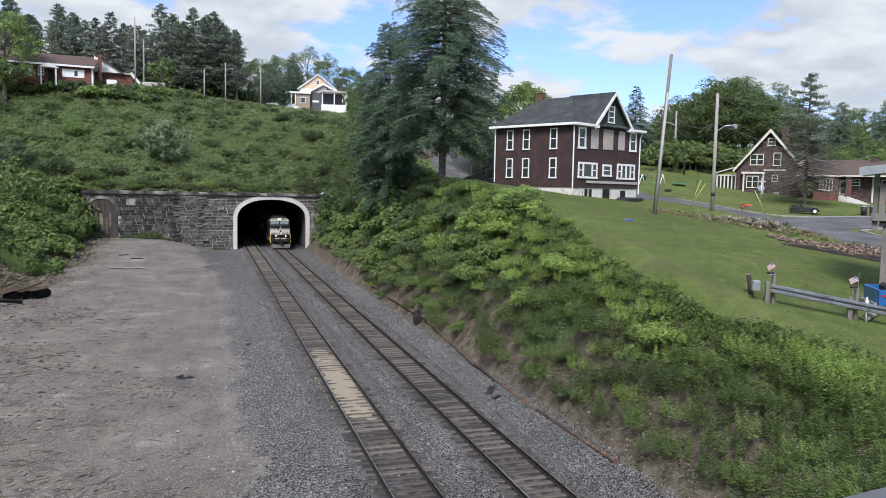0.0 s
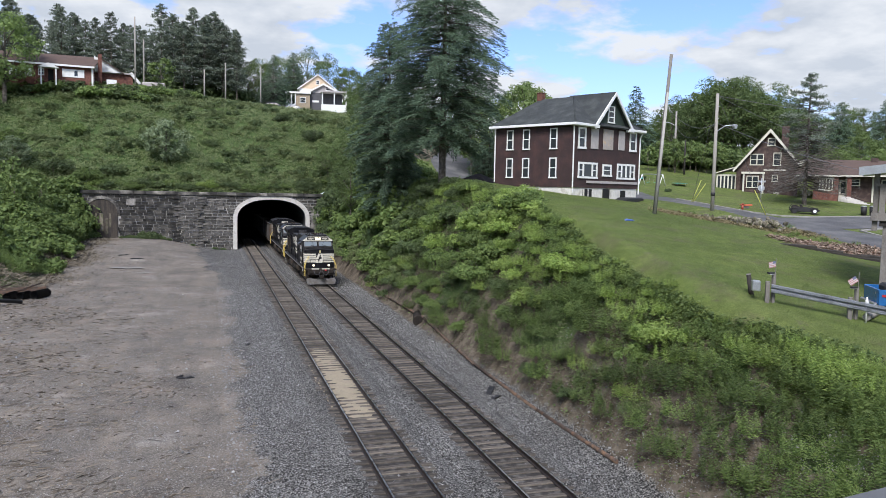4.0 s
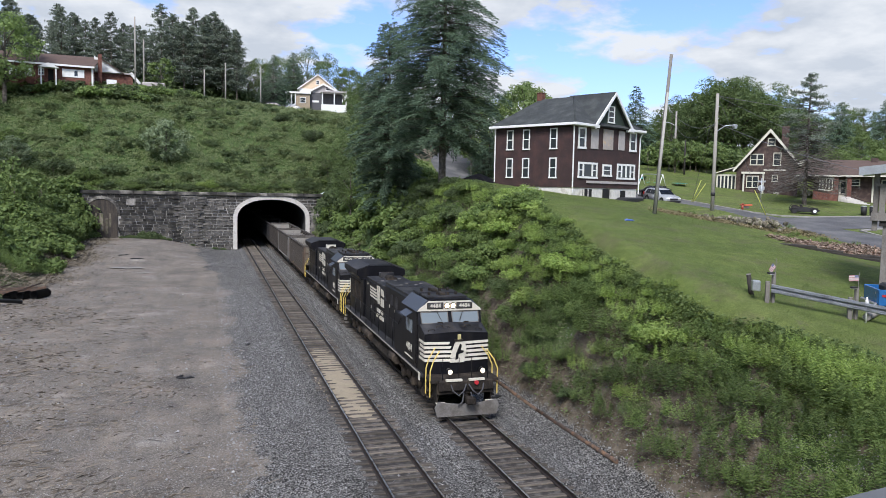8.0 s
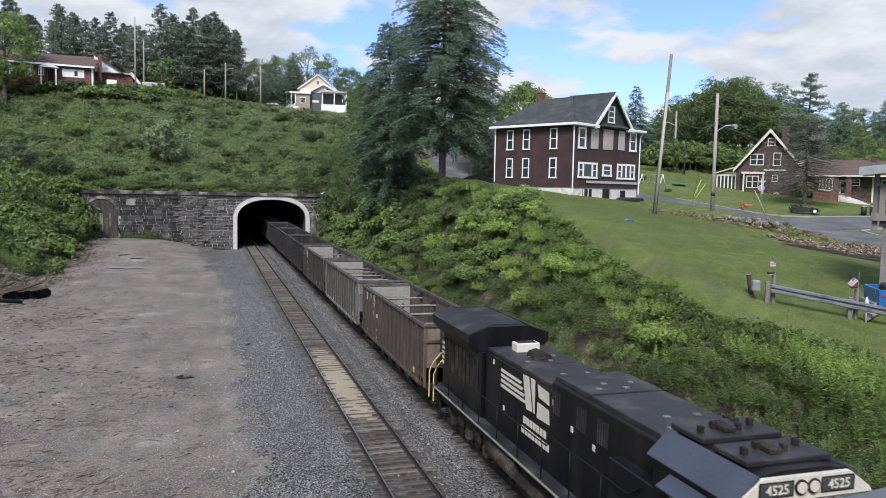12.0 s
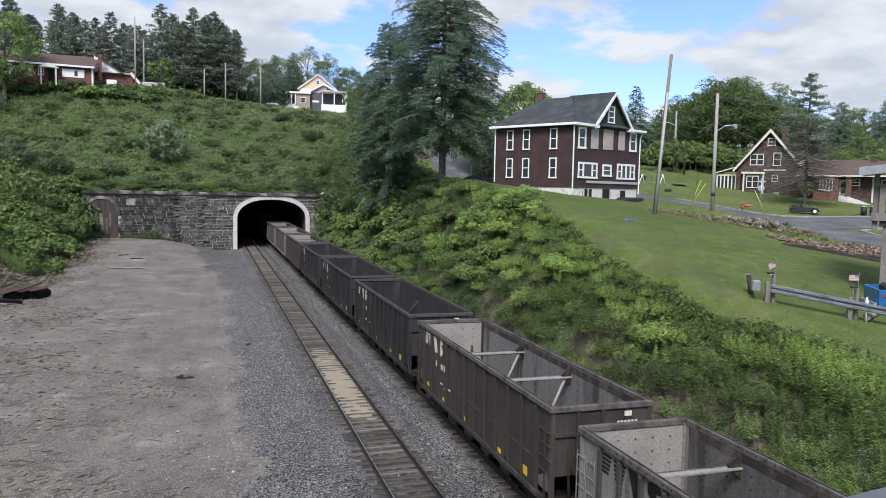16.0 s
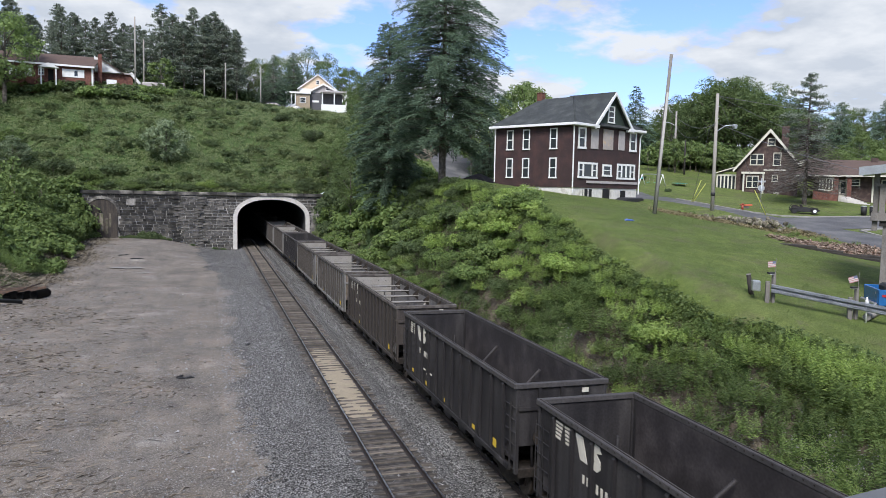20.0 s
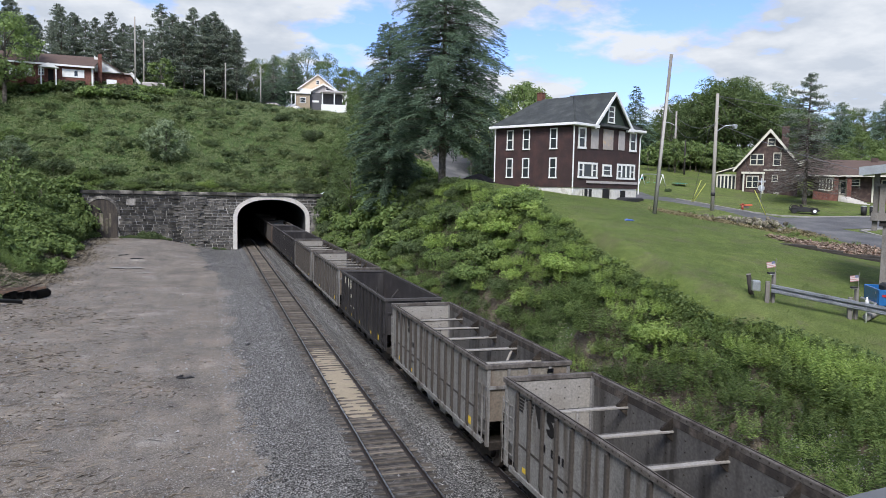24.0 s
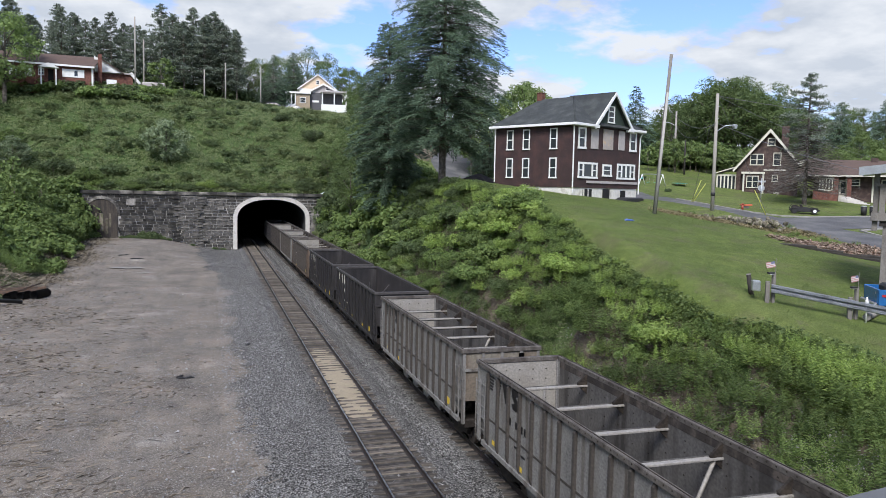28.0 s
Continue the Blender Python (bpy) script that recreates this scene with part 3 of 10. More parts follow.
M_BOARD_PALE = material("dusty_sill_paint", (0.3, 0.285, 0.26), 0.7, spread=0.2, scale=2, fine=20)
M_TAGPALE = material("yellowed_notice", (0.5, 0.44, 0.2), 0.6, spread=0.1)
M_BOARD = material("number_board", (0.05, 0.05, 0.05), 0.5, spread=0.1)
CAR_PITCH, CAR_FIRST, LOCO_PITCH = 15.15, 42.0, 22.1


def train_at(t):
    """Place along the track of the front wall of the leading cab."""
    return 31.95 - 10.83 * (t - 8) if t < 12 else 31.95 - 10.83 * 4 - 10.74 * (t - 12)


def wheelset_mesh(r):
    bm = bmesh.new()
    for s in (-1, 1):
        cyl(bm, (s * 0.69, 0, 0), (s * 0.82, 0, 0), r, r, 24)
        cyl(bm, (s * 0.665, 0, 0), (s * 0.69, 0, 0), r + 0.03, r + 0.03, 24)
        cyl(bm, (s * 0.82, 0, 0), (s * 0.86, 0, 0), r * 0.45, r * 0.4, 16)
        for k in range(3):
            a = 2 * math.pi * k / 3
            box(bm, s * 0.82 if s > 0 else s * 0.84, -0.04 + 0.6 * r * math.cos(a), -0.04 + 0.6 * r * math.sin(a), s * 0.84 if s > 0 else s * 0.82, 0.04 + 0.6 * r * math.cos(a), 0.04 + 0.6 * r * math.sin(a))
    cyl(bm, (-1.0, 0, 0), (1.0, 0, 0), 0.085, 0.085, 10)
    return finish(bm, "wheelset", M_WHEEL)


def coupler_mesh(length=0.75):
    bm = bmesh.new()
    box(bm, -0.09, 0, 0.76, 0.09, length * 0.7, 0.96, 0.02)
    box(bm, -0.17, -0.3, 0.7, 0.13, 0.02, 1.0, 0.04)
    box(bm, 0.05, -0.36, 0.72, 0.2, -0.1, 0.98, 0.03)
    return finish(bm, "coupler", M_UNDER)


# ---- locomotive: y runs back from the front wall of the cab, z up from the rail top
def loco_truck(loco, y, wheel_me):
    tr = part("truck", boxm(-0.85, -2.5, 0.62, 0.85, 2.5, 0.86, 0.03), M_UNDER, loco, "three-axle truck caked in brown dust", m=pose(0, y, 0))
    for s in (-1, 1):
        bm = bmesh.new()
        prism(bm, [(-2.75, 0.55), (-2.75, 0.8), (-2.3, 0.98), (2.3, 0.98), (2.75, 0.8), (2.75, 0.55), (2.2, 0.62), (1.5, 0.42), (0.9, 0.62), (0.5, 0.62), (0, 0.5), (-0.5, 0.62), (-0.9, 0.62), (-1.5, 0.42), (-2.2, 0.62)], "x", s * 1.0 - 0.07, s * 1.0 + 0.07, 0.015)
        for a in (-1.88, 0, 1.88):
            box(bm, s * 1.13 - 0.13, a - 0.2, 0.36, s * 1.13 + 0.1, a + 0.2, 0.74, 0.04)
        for a in (-0.95, 0.95):
            for d in (-0.2, 0.0, 0.2):
                cyl(bm, (s * 1.12, a + d, 0.5), (s * 1.12, a + d, 1.0), 0.085, 0.085, 8)
        for a in (-2.55, 2.55):
            cyl(bm, (s * 1.16, a, 0.78), (s * 1.16, a - math.copysign(0.5, a), 0.78), 0.1, 0.1, 10)
        part("side_frame", bm, M_DUSTY, tr)
    axles = []
    for a in (-1.88, 0, 1.88):
        axles.append(part("wheelset", wheel_me, M_WHEEL, tr, m=pose(0, a, 0.533)))
    return axles


def stanchion_rail(side):
    """Walkway handrail along one side, climbing where the cabinet steps out."""
    bm = bmesh.new()
    pts = [(side * 1.5, 2.9, 3.3), (side * 1.5, 3.4, 2.95), (side * 1.5, 7.2, 2.95), (side * 1.5, 7.6, 2.62), (side * 1.5, 18.2, 2.62)]
    rod(bm, pts, 0.02)
    for y in (4.6, 6.2, 7.9, 9.6, 11.3, 13.0, 14.7, 16.4, 18.0):
        cyl(bm, (side * 1.5, y, 1.6), (side * 1.5, y, 2.62 if y > 7.4 else 2.95), 0.018, 0.018, 6)
    return bm


def add_logo(loco, side):
    """White stripes and blocks of the herald on the hood, with two rows of small lettering as bars."""
    x = side * 1.115
    def plate(name, pts, label=""):
        bm = bmesh.new()
        prism(bm, [(y, z) for y, z in pts], "x", x - 0.006, x + 0.006)
        part(name, bm, M_WHITE, loco, label)
    # y runs back along the hood
    for k in range(4):
        z = 3.72 - k * 0.17
        tip = 10.25 - 0.12 * k
        plate("stripe", [(12.0, z), (tip, z - 0.02), (tip + 0.13, z - 0.12), (12.0, z - 0.1)], "white speed stripe")
    plate("herald", [(10.2, 3.95), (9.75, 3.98), (9.45, 2.98), (9.9, 2.95)], "white slanted herald block")
    plate("herald", [(9.62, 3.98), (9.3, 3.98), (9.28, 2.98), (9.36, 2.98)])
    plate("herald", [(9.1, 3.92), (8.35, 3.86), (8.3, 3.5), (9.02, 3.55)])
    plate("herald", [(9.1, 3.4), (8.3, 3.36), (8.26, 2.95), (9.12, 2.92)])
    for row, (z, y0, y1) in enumerate(((2.7, 10.1, 8.4), (2.38, 10.2, 8.2))):
        n = 7 if row == 0 else 8
        w = (y0 - y1) / n
        for k in range(n):
            plate("lettering_bar", [(y0 - k * w, z), (y0 - (k + 0.78) * w, z), (y0 - (k + 0.78) * w, z - 0.22), (y0 - k * w, z - 0.22)])


def make_loco(number, lights, stack_white):
    lo = thing("locomotive", pose(TRACK_R, 0, 0), "black diesel locomotive with white nose stripes, headlights lit" if lights else "black trailing diesel locomotive with white nose stripes", "locomotive", "locomotives at the head of the train")
    # frame and walkway
    part("frame", boxm(-1.25, -2.5, 0.98, 1.25, 18.55, 1.42, 0.02), M_UNDER, lo)
    wk = part("walkway", boxm(-1.53, -1.2, 1.42, 1.53, 18.4, 1.56, 0.01), M_ROOF, lo)
    for s in (-1, 1):
        part("sill_stripe", boxm(s * 1.536 - 0.006, -0.9, 1.47, s * 1.536 + 0.006, 18.3, 1.54), M_BOARD_PALE, wk, "pale sill stripe")
    # nose
    bm = bmesh.new()
    w = 1.45
    low, top = 1.42, 3.27
    P = [(-w, -1.25, low), (0, -1.45, low), (w, -1.25, low), (w, -0.05, low), (-w, -0.05, low),
         (-w, -1.13, top), (0, -1.33, top + 0.12), (w, -1.13, top), (w, -0.25, 3.56), (-w, -0.25, 3.56), (0, -0.3, 3.64), (w, -0.05, 3.56), (-w, -0.05, 3.56)]
    v = [bm.verts.new(p) for p in P]
    for f in ((0, 1, 6, 5), (1, 2, 7, 6), (5, 6, 10, 9), (6, 7, 8, 10), (2, 3, 11, 8, 7), (4, 0, 5, 9, 12), (0, 4, 3, 2, 1), (3, 4, 12, 11), (9, 10, 8, 11, 12)):
        bm.faces.new([v[i] for i in f])
    nose = part("nose", bm, M_BLACK, lo)
    for s in (-1, 1):
        for y, x in ((-0.95, 0.95), (-0.7, 0.5), (-0.85, 0.25)):
            bm = bmesh.new()
            z = 3.29 + 0.32 * (y + 1.13) + (0.12 - 0.08 * x)
            rod(bm, [(s * x, y, z), (s * x, y, z + 0.07), (s * (x + 0.28), y, z + 0.04), (s * (x + 0.28), y, z - 0.03)], 0.014, 5)
            part("nose_grab_iron", bm, M_UNDER, nose)
    for s in (-1, 1):
        # lighter plate laid on: dust and the top's sheen as grey colour
        bm = bmesh.new()
        bm.faces.new([bm.verts.new(p) for p in ((s * 1.44, -1.12, 3.285), (0, -1.32, 3.405), (0, -0.31, 3.652), (s * 1.44, -0.26, 3.572))])
        bmesh.ops.solidify(bm, geom=bm.faces[:], thickness=0.012)
        part("nose_top", bm, M_ROOF, nose, "dusty sloping top of the nose, its sheen painted grey")
        bm = bmesh.new()
        rod(bm, [(s * 0.5, -0.62, 3.62), (s * 0.5, -0.62, 3.7), (s * 0.72, -0.6, 3.7)], 0.03, 6)
        part("bell_bracket", bm, M_UNDER, nose)
    part("nose_latch", boxm(-0.02, -1.38, 3.06, 0.13, -1.3, 3.28, 0.01), M_TAGPALE, nose, "small yellowed notice")
    part("emblem_rim", boxm(-0.16, -1.46, 3.0, 0.2, -1.32, 3.06), M_UNDER, nose)
    # stripes on both nose faces: five bars broken by the emblem panel
    for k in range(5):
        z = 2.96 - 0.185 * k
        for s in (-1, 1):
            bm = bmesh.new()
            inner = 0.34 - 0.05 * k
            yo = lambda x, zz: -1.45 + 0.2 * abs(x) / w + 0.12 * (zz - low) / 1.85 - 0.012
            a = [(s * inner, yo(inner, z), z), (s * (w + 0.01), yo(w, z), z), (s * (w + 0.01), yo(w, z - 0.11), z - 0.11), (s * (inner + 0.05), yo(inner, z - 0.11), z - 0.11)]
            va = [bm.verts.new(p) for p in a]
            vb = [bm.verts.new((p[0], p[1] + 0.02, p[2])) for p in a]
            bm.faces.new(va)
            bm.faces.new(vb[::-1])
            for i in range(4):
                bm.faces.new((va[i], vb[i], vb[(i + 1) % 4], va[(i + 1) % 4]))
            part("nose_stripe", bm, M_WHITE, nose, "white nose stripe")
            # return along the side of the nose
            part("nose_stripe", boxm(s * 1.456 - 0.006, -1.13, z - 0.11, s * 1.456 + 0.006, -0.3 - 0.16 * (k % 2), z), M_WHITE, nose)
    part("emblem_panel", prismm([(-0.36, 2.08), (0.26, 2.08), (0.36, 2.6), (0.3, 2.97), (-0.12, 2.97), (-0.3, 2.5)], "y", -1.46, -1.36), M_WHITE, nose, "white emblem panel")
    part("emblem_figure", prismm([(-0.14, 2.2), (-0.02, 2.24), (0.0, 2.44), (0.24, 2.52), (0.22, 2.6), (0.1, 2.62), (0.14, 2.84), (0.06, 2.9), (-0.04, 2.66), (-0.12, 2.46)], "y", -1.475, -1.455), M_BLACK, nose, "black rearing emblem figure")
    # cab
    bm = bmesh.new()
    prism(bm, [(-1.47, 1.56), (1.47, 1.56), (1.5, 4.1), (1.02, 4.57), (0.5, 4.64), (-0.5, 4.64), (-1.02, 4.57), (-1.5, 4.1)], "y", 0.02, 2.5)
    cab = part("cab", bm, M_BLACK, lo)
    for s in (-1, 1):
        bm = bmesh.new()
        v = [bm.verts.new(p) for p in ((s * 1.54, -0.05, 4.12), (s * 1.54, 2.7, 4.12), (s * 1.03, 2.7, 4.61), (s * 1.03, -0.05, 4.61), (s * 1.52, -0.05, 4.08), (s * 1.52, 2.7, 4.08), (s * 1.0, 2.7, 4.55), (s * 1.0, -0.05, 4.55))]
        for f in ((0, 1, 2, 3), (7, 6, 5, 4), (0, 4, 5, 1), (3, 2, 6, 7), (0, 3, 7, 4), (1, 5, 6, 2)):
            bm.faces.new([v[i] for i in f])
        part("roof_slope", bm, M_CABTOP, cab, "dusty sloping cab roof plate, tinted with reflected sky")
        part("sun_awning", prismm([(s * 1.48, 3.98), (s * 1.83, 3.78), (s * 1.83, 3.75), (s * 1.48, 3.95)], "y", 0.75, 1.9), M_CABTOP, cab, "tilted window awning")
        for y0, y1 in ((0.78, 1.28), (1.36, 1.86)):
            part("side_window", boxm(s * 1.5 - 0.012, y0, 3.0, s * 1.5 + 0.012, y1, 3.6), M_WIND, cab, "dark cab side window")
        part("cab_door", boxm(s * 1.49 - 0.012, 0.12, 1.75, s * 1.49 + 0.012, 0.62, 3.65, 0.01), M_BLACK, cab)
    # windshield wall, leaning back
    wall = part("windshield_frame", prismm([(-0.26, 3.5), (0.0, 4.16), (0.05, 4.16), (0.05, 3.5)], "x", -1.47, 1.47), M_BLACK, cab)
    for s in (-1, 1):
        bm = bmesh.new()
        x0, x1 = s * 0.1, s * 1.34
        pts = [(x0, -0.225, 3.6), (x1, -0.225, 3.6), (x1, -0.04, 4.07), (x0, -0.04, 4.07)]
        bm.faces.new([bm.verts.new((x, y - 0.012, z)) for x, y, z in pts])
        part("windshield", bm, M_WIND, wall, "windshield pane with reflected sky in its tint")
        rim = bmesh.new()
        for a, b in zip(pts, pts[1:] + pts[:1]):
            cyl(rim, (a[0], a[1] - 0.015, a[2]), (b[0], b[1] - 0.015, b[2]), 0.022, 0.022, 5)
        part("window_gasket", rim, M_PLOW, wall)
        wip = bmesh.new()
        rod(wip, [(s * 0.62, -0.08, 4.12), (s * 0.42, -0.25, 3.7)], 0.012, 4)
        part("wiper", wip, M_UNDER, wall)
    # number-board band
    band = part("headlight_band", prismm([(-1.5, 4.12), (1.5, 4.12), (1.42, 4.23), (0.98, 4.55), (-0.98, 4.55), (-1.42, 4.23)], "y", -0.09, 0.04), M_WHITE, lo, "white band round the headlights")
    for s in (-1, 1):
        nb = part("number_board", boxm(s * 0.68 - 0.34, -0.125, 4.23, s * 0.68 + 0.34, -0.085, 4.47, 0.01), M_BOARD, band, "black number board")
        words(number, 0.25, M_WHITE, nb, pose(s * 0.68, -0.13, 4.35, 90, 0, 0), "number", 0.004, 0.004)
        part("board_frame", boxm(s * 0.68 - 0.38, -0.11, 4.2, s * 0.68 + 0.38, -0.088, 4.5, 0.01), M_UNDER, band)
        part("lamp_bezel", cylm((s * 0.14, -0.12, 4.35), (s * 0.14, -0.085, 4.35), 0.145, 0.145, 16), M_UNDER, band)
        part("headlight", cylm((s * 0.14, -0.14, 4.35), (s * 0.14, -0.08, 4.35), 0.105, 0.105, 14), M_LAMP if lights else M_WHITE, band, "lit round headlight" if lights else "round headlight")
    # roof gear
    for y0, y1 in ((0.35, 1.35), (1.65, 2.75)):
        ac = part("roof_unit", boxm(-0.95, y0, 4.6, 0.95, y1, 4.72, 0.02), M_ROOF, lo, "flat roof equipment lid")
        for k in range(4):
            xx = -0.75 + 0.45 * k
            part("antenna", boxm(xx - 0.05, y0 + 0.3 + 0.2 * (k % 2), 4.72, xx + 0.05, y0 + 0.42 + 0.2 * (k % 2), 4.86), M_UNDER, ac)
        part("vent_cowl", boxm(-0.28, y0 + 0.2, 4.72, 0.0, y0 + 0.75, 4.83, 0.02), M_UNDER, ac)
    part("horn", cylm((0.5, 2.9, 4.7), (0.5, 2.5, 4.72), 0.03, 0.08, 8), M_UNDER, lo)
    # equipment cabinet and engine hood
    part("equipment_cabinet", boxm(-1.45, 2.5, 1.56, 1.1, 4.4, 3.45, 0.03), M_BLACK, lo)
    part("engine_hood", prismm([(-1.1, 1.56), (1.1, 1.56), (1.1, 3.9), (0.92, 4.08), (-0.92, 4.08), (-1.1, 3.9)], "y", 2.5, 13.6), M_BLACK, lo)
    part("blower_housing", prismm([(-1.12, 3.2), (1.12, 3.2), (1.12, 4.22), (1.0, 4.34), (-1.0, 4.34), (-1.12, 4.22)], "y", 2.5, 8.15, 0.02), M_BLACK, lo, "raised blower housing behind the cab")
    for y0, y1, z in ((2.85, 6.0, 4.42), (6.05, 8.1, 4.44), (8.4, 10.6, 4.12), (10.65, 13.4, 4.12)):
        pl = part("roof_panel", boxm(-1.06, y0, z - 0.14, 1.06, y1, z, 0.02), M_ROOF, lo, "sooty bolted roof panel")
        if z > 4.0:
            for k in range(4):
                part("lift_lug", boxm(-0.7 + 0.4 * k, y0 + 0.3 + 0.7 * (k % 2) * (y1 - y0) / 3, z, -0.55 + 0.4 * k, y0 + 0.42 + 0.7 * (k % 2) * (y1 - y0) / 3, z + 0.03), M_PLOW, pl)
    st = part("exhaust_box", boxm(-0.42, 12.35, 4.1, 0.42, 12.85, 4.42, 0.03), M_WHITE if stack_white else M_ROOF, lo, "pale exhaust stack" if stack_white else "sooty exhaust stack")
    part("exhaust_slot", boxm(-0.34, 12.42, 4.42, 0.34, 12.78, 4.43), M_UNDER, st)
    part("turbo_lump", prismm([(-0.3, 4.1), (-0.22, 4.3), (0.05, 4.36), (0.3, 4.26), (0.36, 4.1)], "y", 11.2, 11.9, 0.03), M_UNDER, lo, "sooty blower cover")
    for s in (-1, 1):
        for k in range(7):
            y = 4.6 + 1.22 * k
            part("hood_door", boxm(s * 1.1 - 0.014, y, 1.75, s * 1.1 + 0.014, y + 1.1, 3.95 if y > 7 else 3.3, 0.01), M_BLACK, lo)
        for k, y in enumerate((5.0, 6.1, 7.6)):
            gr = part("vent_grille", boxm(s * 1.122 - 0.006, y, 3.35, s * 1.122 + 0.006, y + 0.55, 4.0), M_UNDER, lo, "louvred intake grille")
            for q in range(5):
                part("louvre", boxm(s * 1.132 - 0.012, y + 0.03 + 0.11 * q, 3.38, s * 1.132 + 0.012, y + 0.07 + 0.11 * q, 3.97), M_ROOF, gr)
        for y, z in ((6.8, 3.2), (8.0, 3.6), (5.6, 3.1), (11.6, 2.4), (12.6, 3.7)):
            part("decal", boxm(s * 1.125 - 0.004, y, z, s * 1.125 + 0.004, y + 0.14, z + 0.16), M_WHITE, lo, "small white notice")
    # radiator cab with flared wings
    part("radiator_hood", boxm(-1.2, 13.6, 1.56, 1.2, 18.2, 3.9, 0.03), M_BLACK, lo)
    wing = part("radiator_wing", prismm([(-1.2, 3.75), (-1.54, 4.12), (-1.54, 4.4), (-0.75, 4.68), (0.75, 4.68), (1.54, 4.4), (1.54, 4.12), (1.2, 3.75)], "y", 14.1, 18.6), M_BLACK, lo, "flared radiator housing")
    part("radiator_screen", boxm(-0.72, 14.5, 4.68, 0.72, 18.3, 4.7), M_ROOF, wing, "dark radiator screen")
    for s in (-1, 1):
        part("wing_edge", prismm([(s * 0.74, 4.69), (s * 1.55, 4.405), (s * 1.55, 4.44), (s * 0.74, 4.73)], "y", 14.1, 18.62), M_ROOF, wing)
        for k in range(9):
            y = 14.0 + 0.45 * k
            part("intake_slat", boxm(s * 1.205 - 0.02, y, 2.4, s * 1.205 + 0.02, y + 0.3, 3.6), M_UNDER, lo)
        for k in range(5):
            part("tail_stripe", boxm(s * 1.212 - 0.008, 17.75, 3.3 - 0.2 * k, s * 1.212 + 0.008, 18.2, 3.41 - 0.2 * k), M_WHITE, lo)
    part("rear_wall", boxm(-1.05, 18.2, 1.56, 1.05, 18.5, 3.6, 0.03), M_BLACK, lo)
    for s in (-1, 1):
        add_logo(lo, s)
        bm = stanchion_rail(s)
        part("handrail", bm, M_BLACK, lo)
        words(number, 0.5, M_WHITE, lo, pose(s * 1.482, 1.35 if s < 0 else 1.35, 2.25, 90, 0, 90 * s), "cab_number", 0.004, 0.012)
        for k in range(6):
            part("cab_seam", boxm(s * 1.474 - 0.006, 0.1 + 0.42 * k, 1.6, s * 1.474 + 0.006, 0.115 + 0.42 * k, 1.75 if k % 2 else 2.9), M_UNDER, cab)
        part("lettering_bar", boxm(s * 1.478 - 0.006, 0.6, 1.8, s * 1.478 + 0.006, 2.1, 1.87), M_WHITE, lo)
        part("notice_plate", boxm(s * 1.53 - 0.02, -0.78, 1.2, s * 1.53 + 0.02, -0.55, 1.55), M_WHITE, lo)
        # corner steps and yellow grab rails at both ends
        for end, y in ((-1, -1.95), (1, 18.75)):
            stp = bmesh.new()
            for k in range(4):
                box(stp, s * 1.5 - 0.28 if s > 0 else s * 1.5, y - 0.12 * end * k - 0.14, 0.42 + 0.28 * k, s * 1.5 if s > 0 else s * 1.5 + 0.28, y - 0.12 * end * k + 0.14, 0.46 + 0.28 * k)
            box(stp, s * 1.2 - 0.02, y - 0.4, 0.4, s * 1.2 + 0.02, y + 0.4, 1.5)
            part("corner_step", stp, M_UNDER, lo)
            for d in (-0.32, 0.32):
                bm = bmesh.new()
                yy = y + d
                rod(bm, [(s * 1.5, yy, 0.85), (s * 1.5, yy, 1.95), (s * 1.35, yy - 0.08 * end, 2.35), (s * 1.05, yy - 0.2 * end, 2.75)], 0.026)
                part("grab_rail", bm, M_YELLOW, lo, "yellow corner grab rail")
    # front end
    deck = part("front_platform", boxm(-1.5, -2.45, 1.46, 1.5, -1.2, 1.58, 0.01), M_UNDER, lo)
    bm = bmesh.new()
    rod(bm, [(-1.0, -2.4, 1.58), (-1.0, -2.4, 2.5), (-0.28, -2.4, 2.5), (-0.28, -2.4, 1.58)], 0.02)
    rod(bm, [(0.28, -2.4, 1.58), (0.28, -2.4, 2.5), (1.0, -2.4, 2.5), (1.0, -2.4, 1.58)], 0.02)
    part("platform_rail", bm, M_BLACK, deck)
    part("anticlimber", boxm(-1.2, -2.62, 1.15, 1.2, -2.4, 1.56, 0.02), M_UNDER, lo)
    for s in (-1, 1):
        d = part("ditch_light", cylm((s * 0.72, -2.56, 1.95), (s * 0.72, -2.34, 1.95), 0.125, 0.12, 14), M_BLACK, lo)
        part("lens", cylm((s * 0.72, -2.58, 1.95), (s * 0.72, -2.558, 1.95), 0.1, 0.1, 14), M_DITCH if lights else M_WHITE, d, "lit ditch light lens" if lights else "ditch light lens")
        part("step_tread", boxm(s * 1.1 - 0.2, -2.66, 0.62, s * 1.1 + 0.2, -2.45, 0.66), M_WHITE, lo)
        part("platform_edge", boxm(s * 0.5 - 0.4, -2.66, 1.56, s * 0.5 + 0.3, -2.5, 1.64), M_WHITE, lo)
    part("marker_lamp", cylm((0.42, -2.7, 1.48), (0.42, -2.6, 1.48), 0.09, 0.09, 10), M_RED, lo, "red hose coupling tag")
    bm = bmesh.new()
    prism(bm, [(-1.42, 0.5), (-1.3, 0.12), (1.3, 0.12), (1.42, 0.5), (1.3, 0.75), (0.35, 0.62), (-0.35, 0.62), (-1.3, 0.75)], "y", -2.78, -2.7, 0.01)
    part("snow_plow", bm, M_PLOW, lo, "dusty grey snow plow")
    part("coupler", coupler_mesh(), M_UNDER, lo, m=pose(0, -2.95, 0))
    part("coupler", coupler_mesh(), M_UNDER, lo, m=pose(0, 18.75, 0, 0, 0, 180))
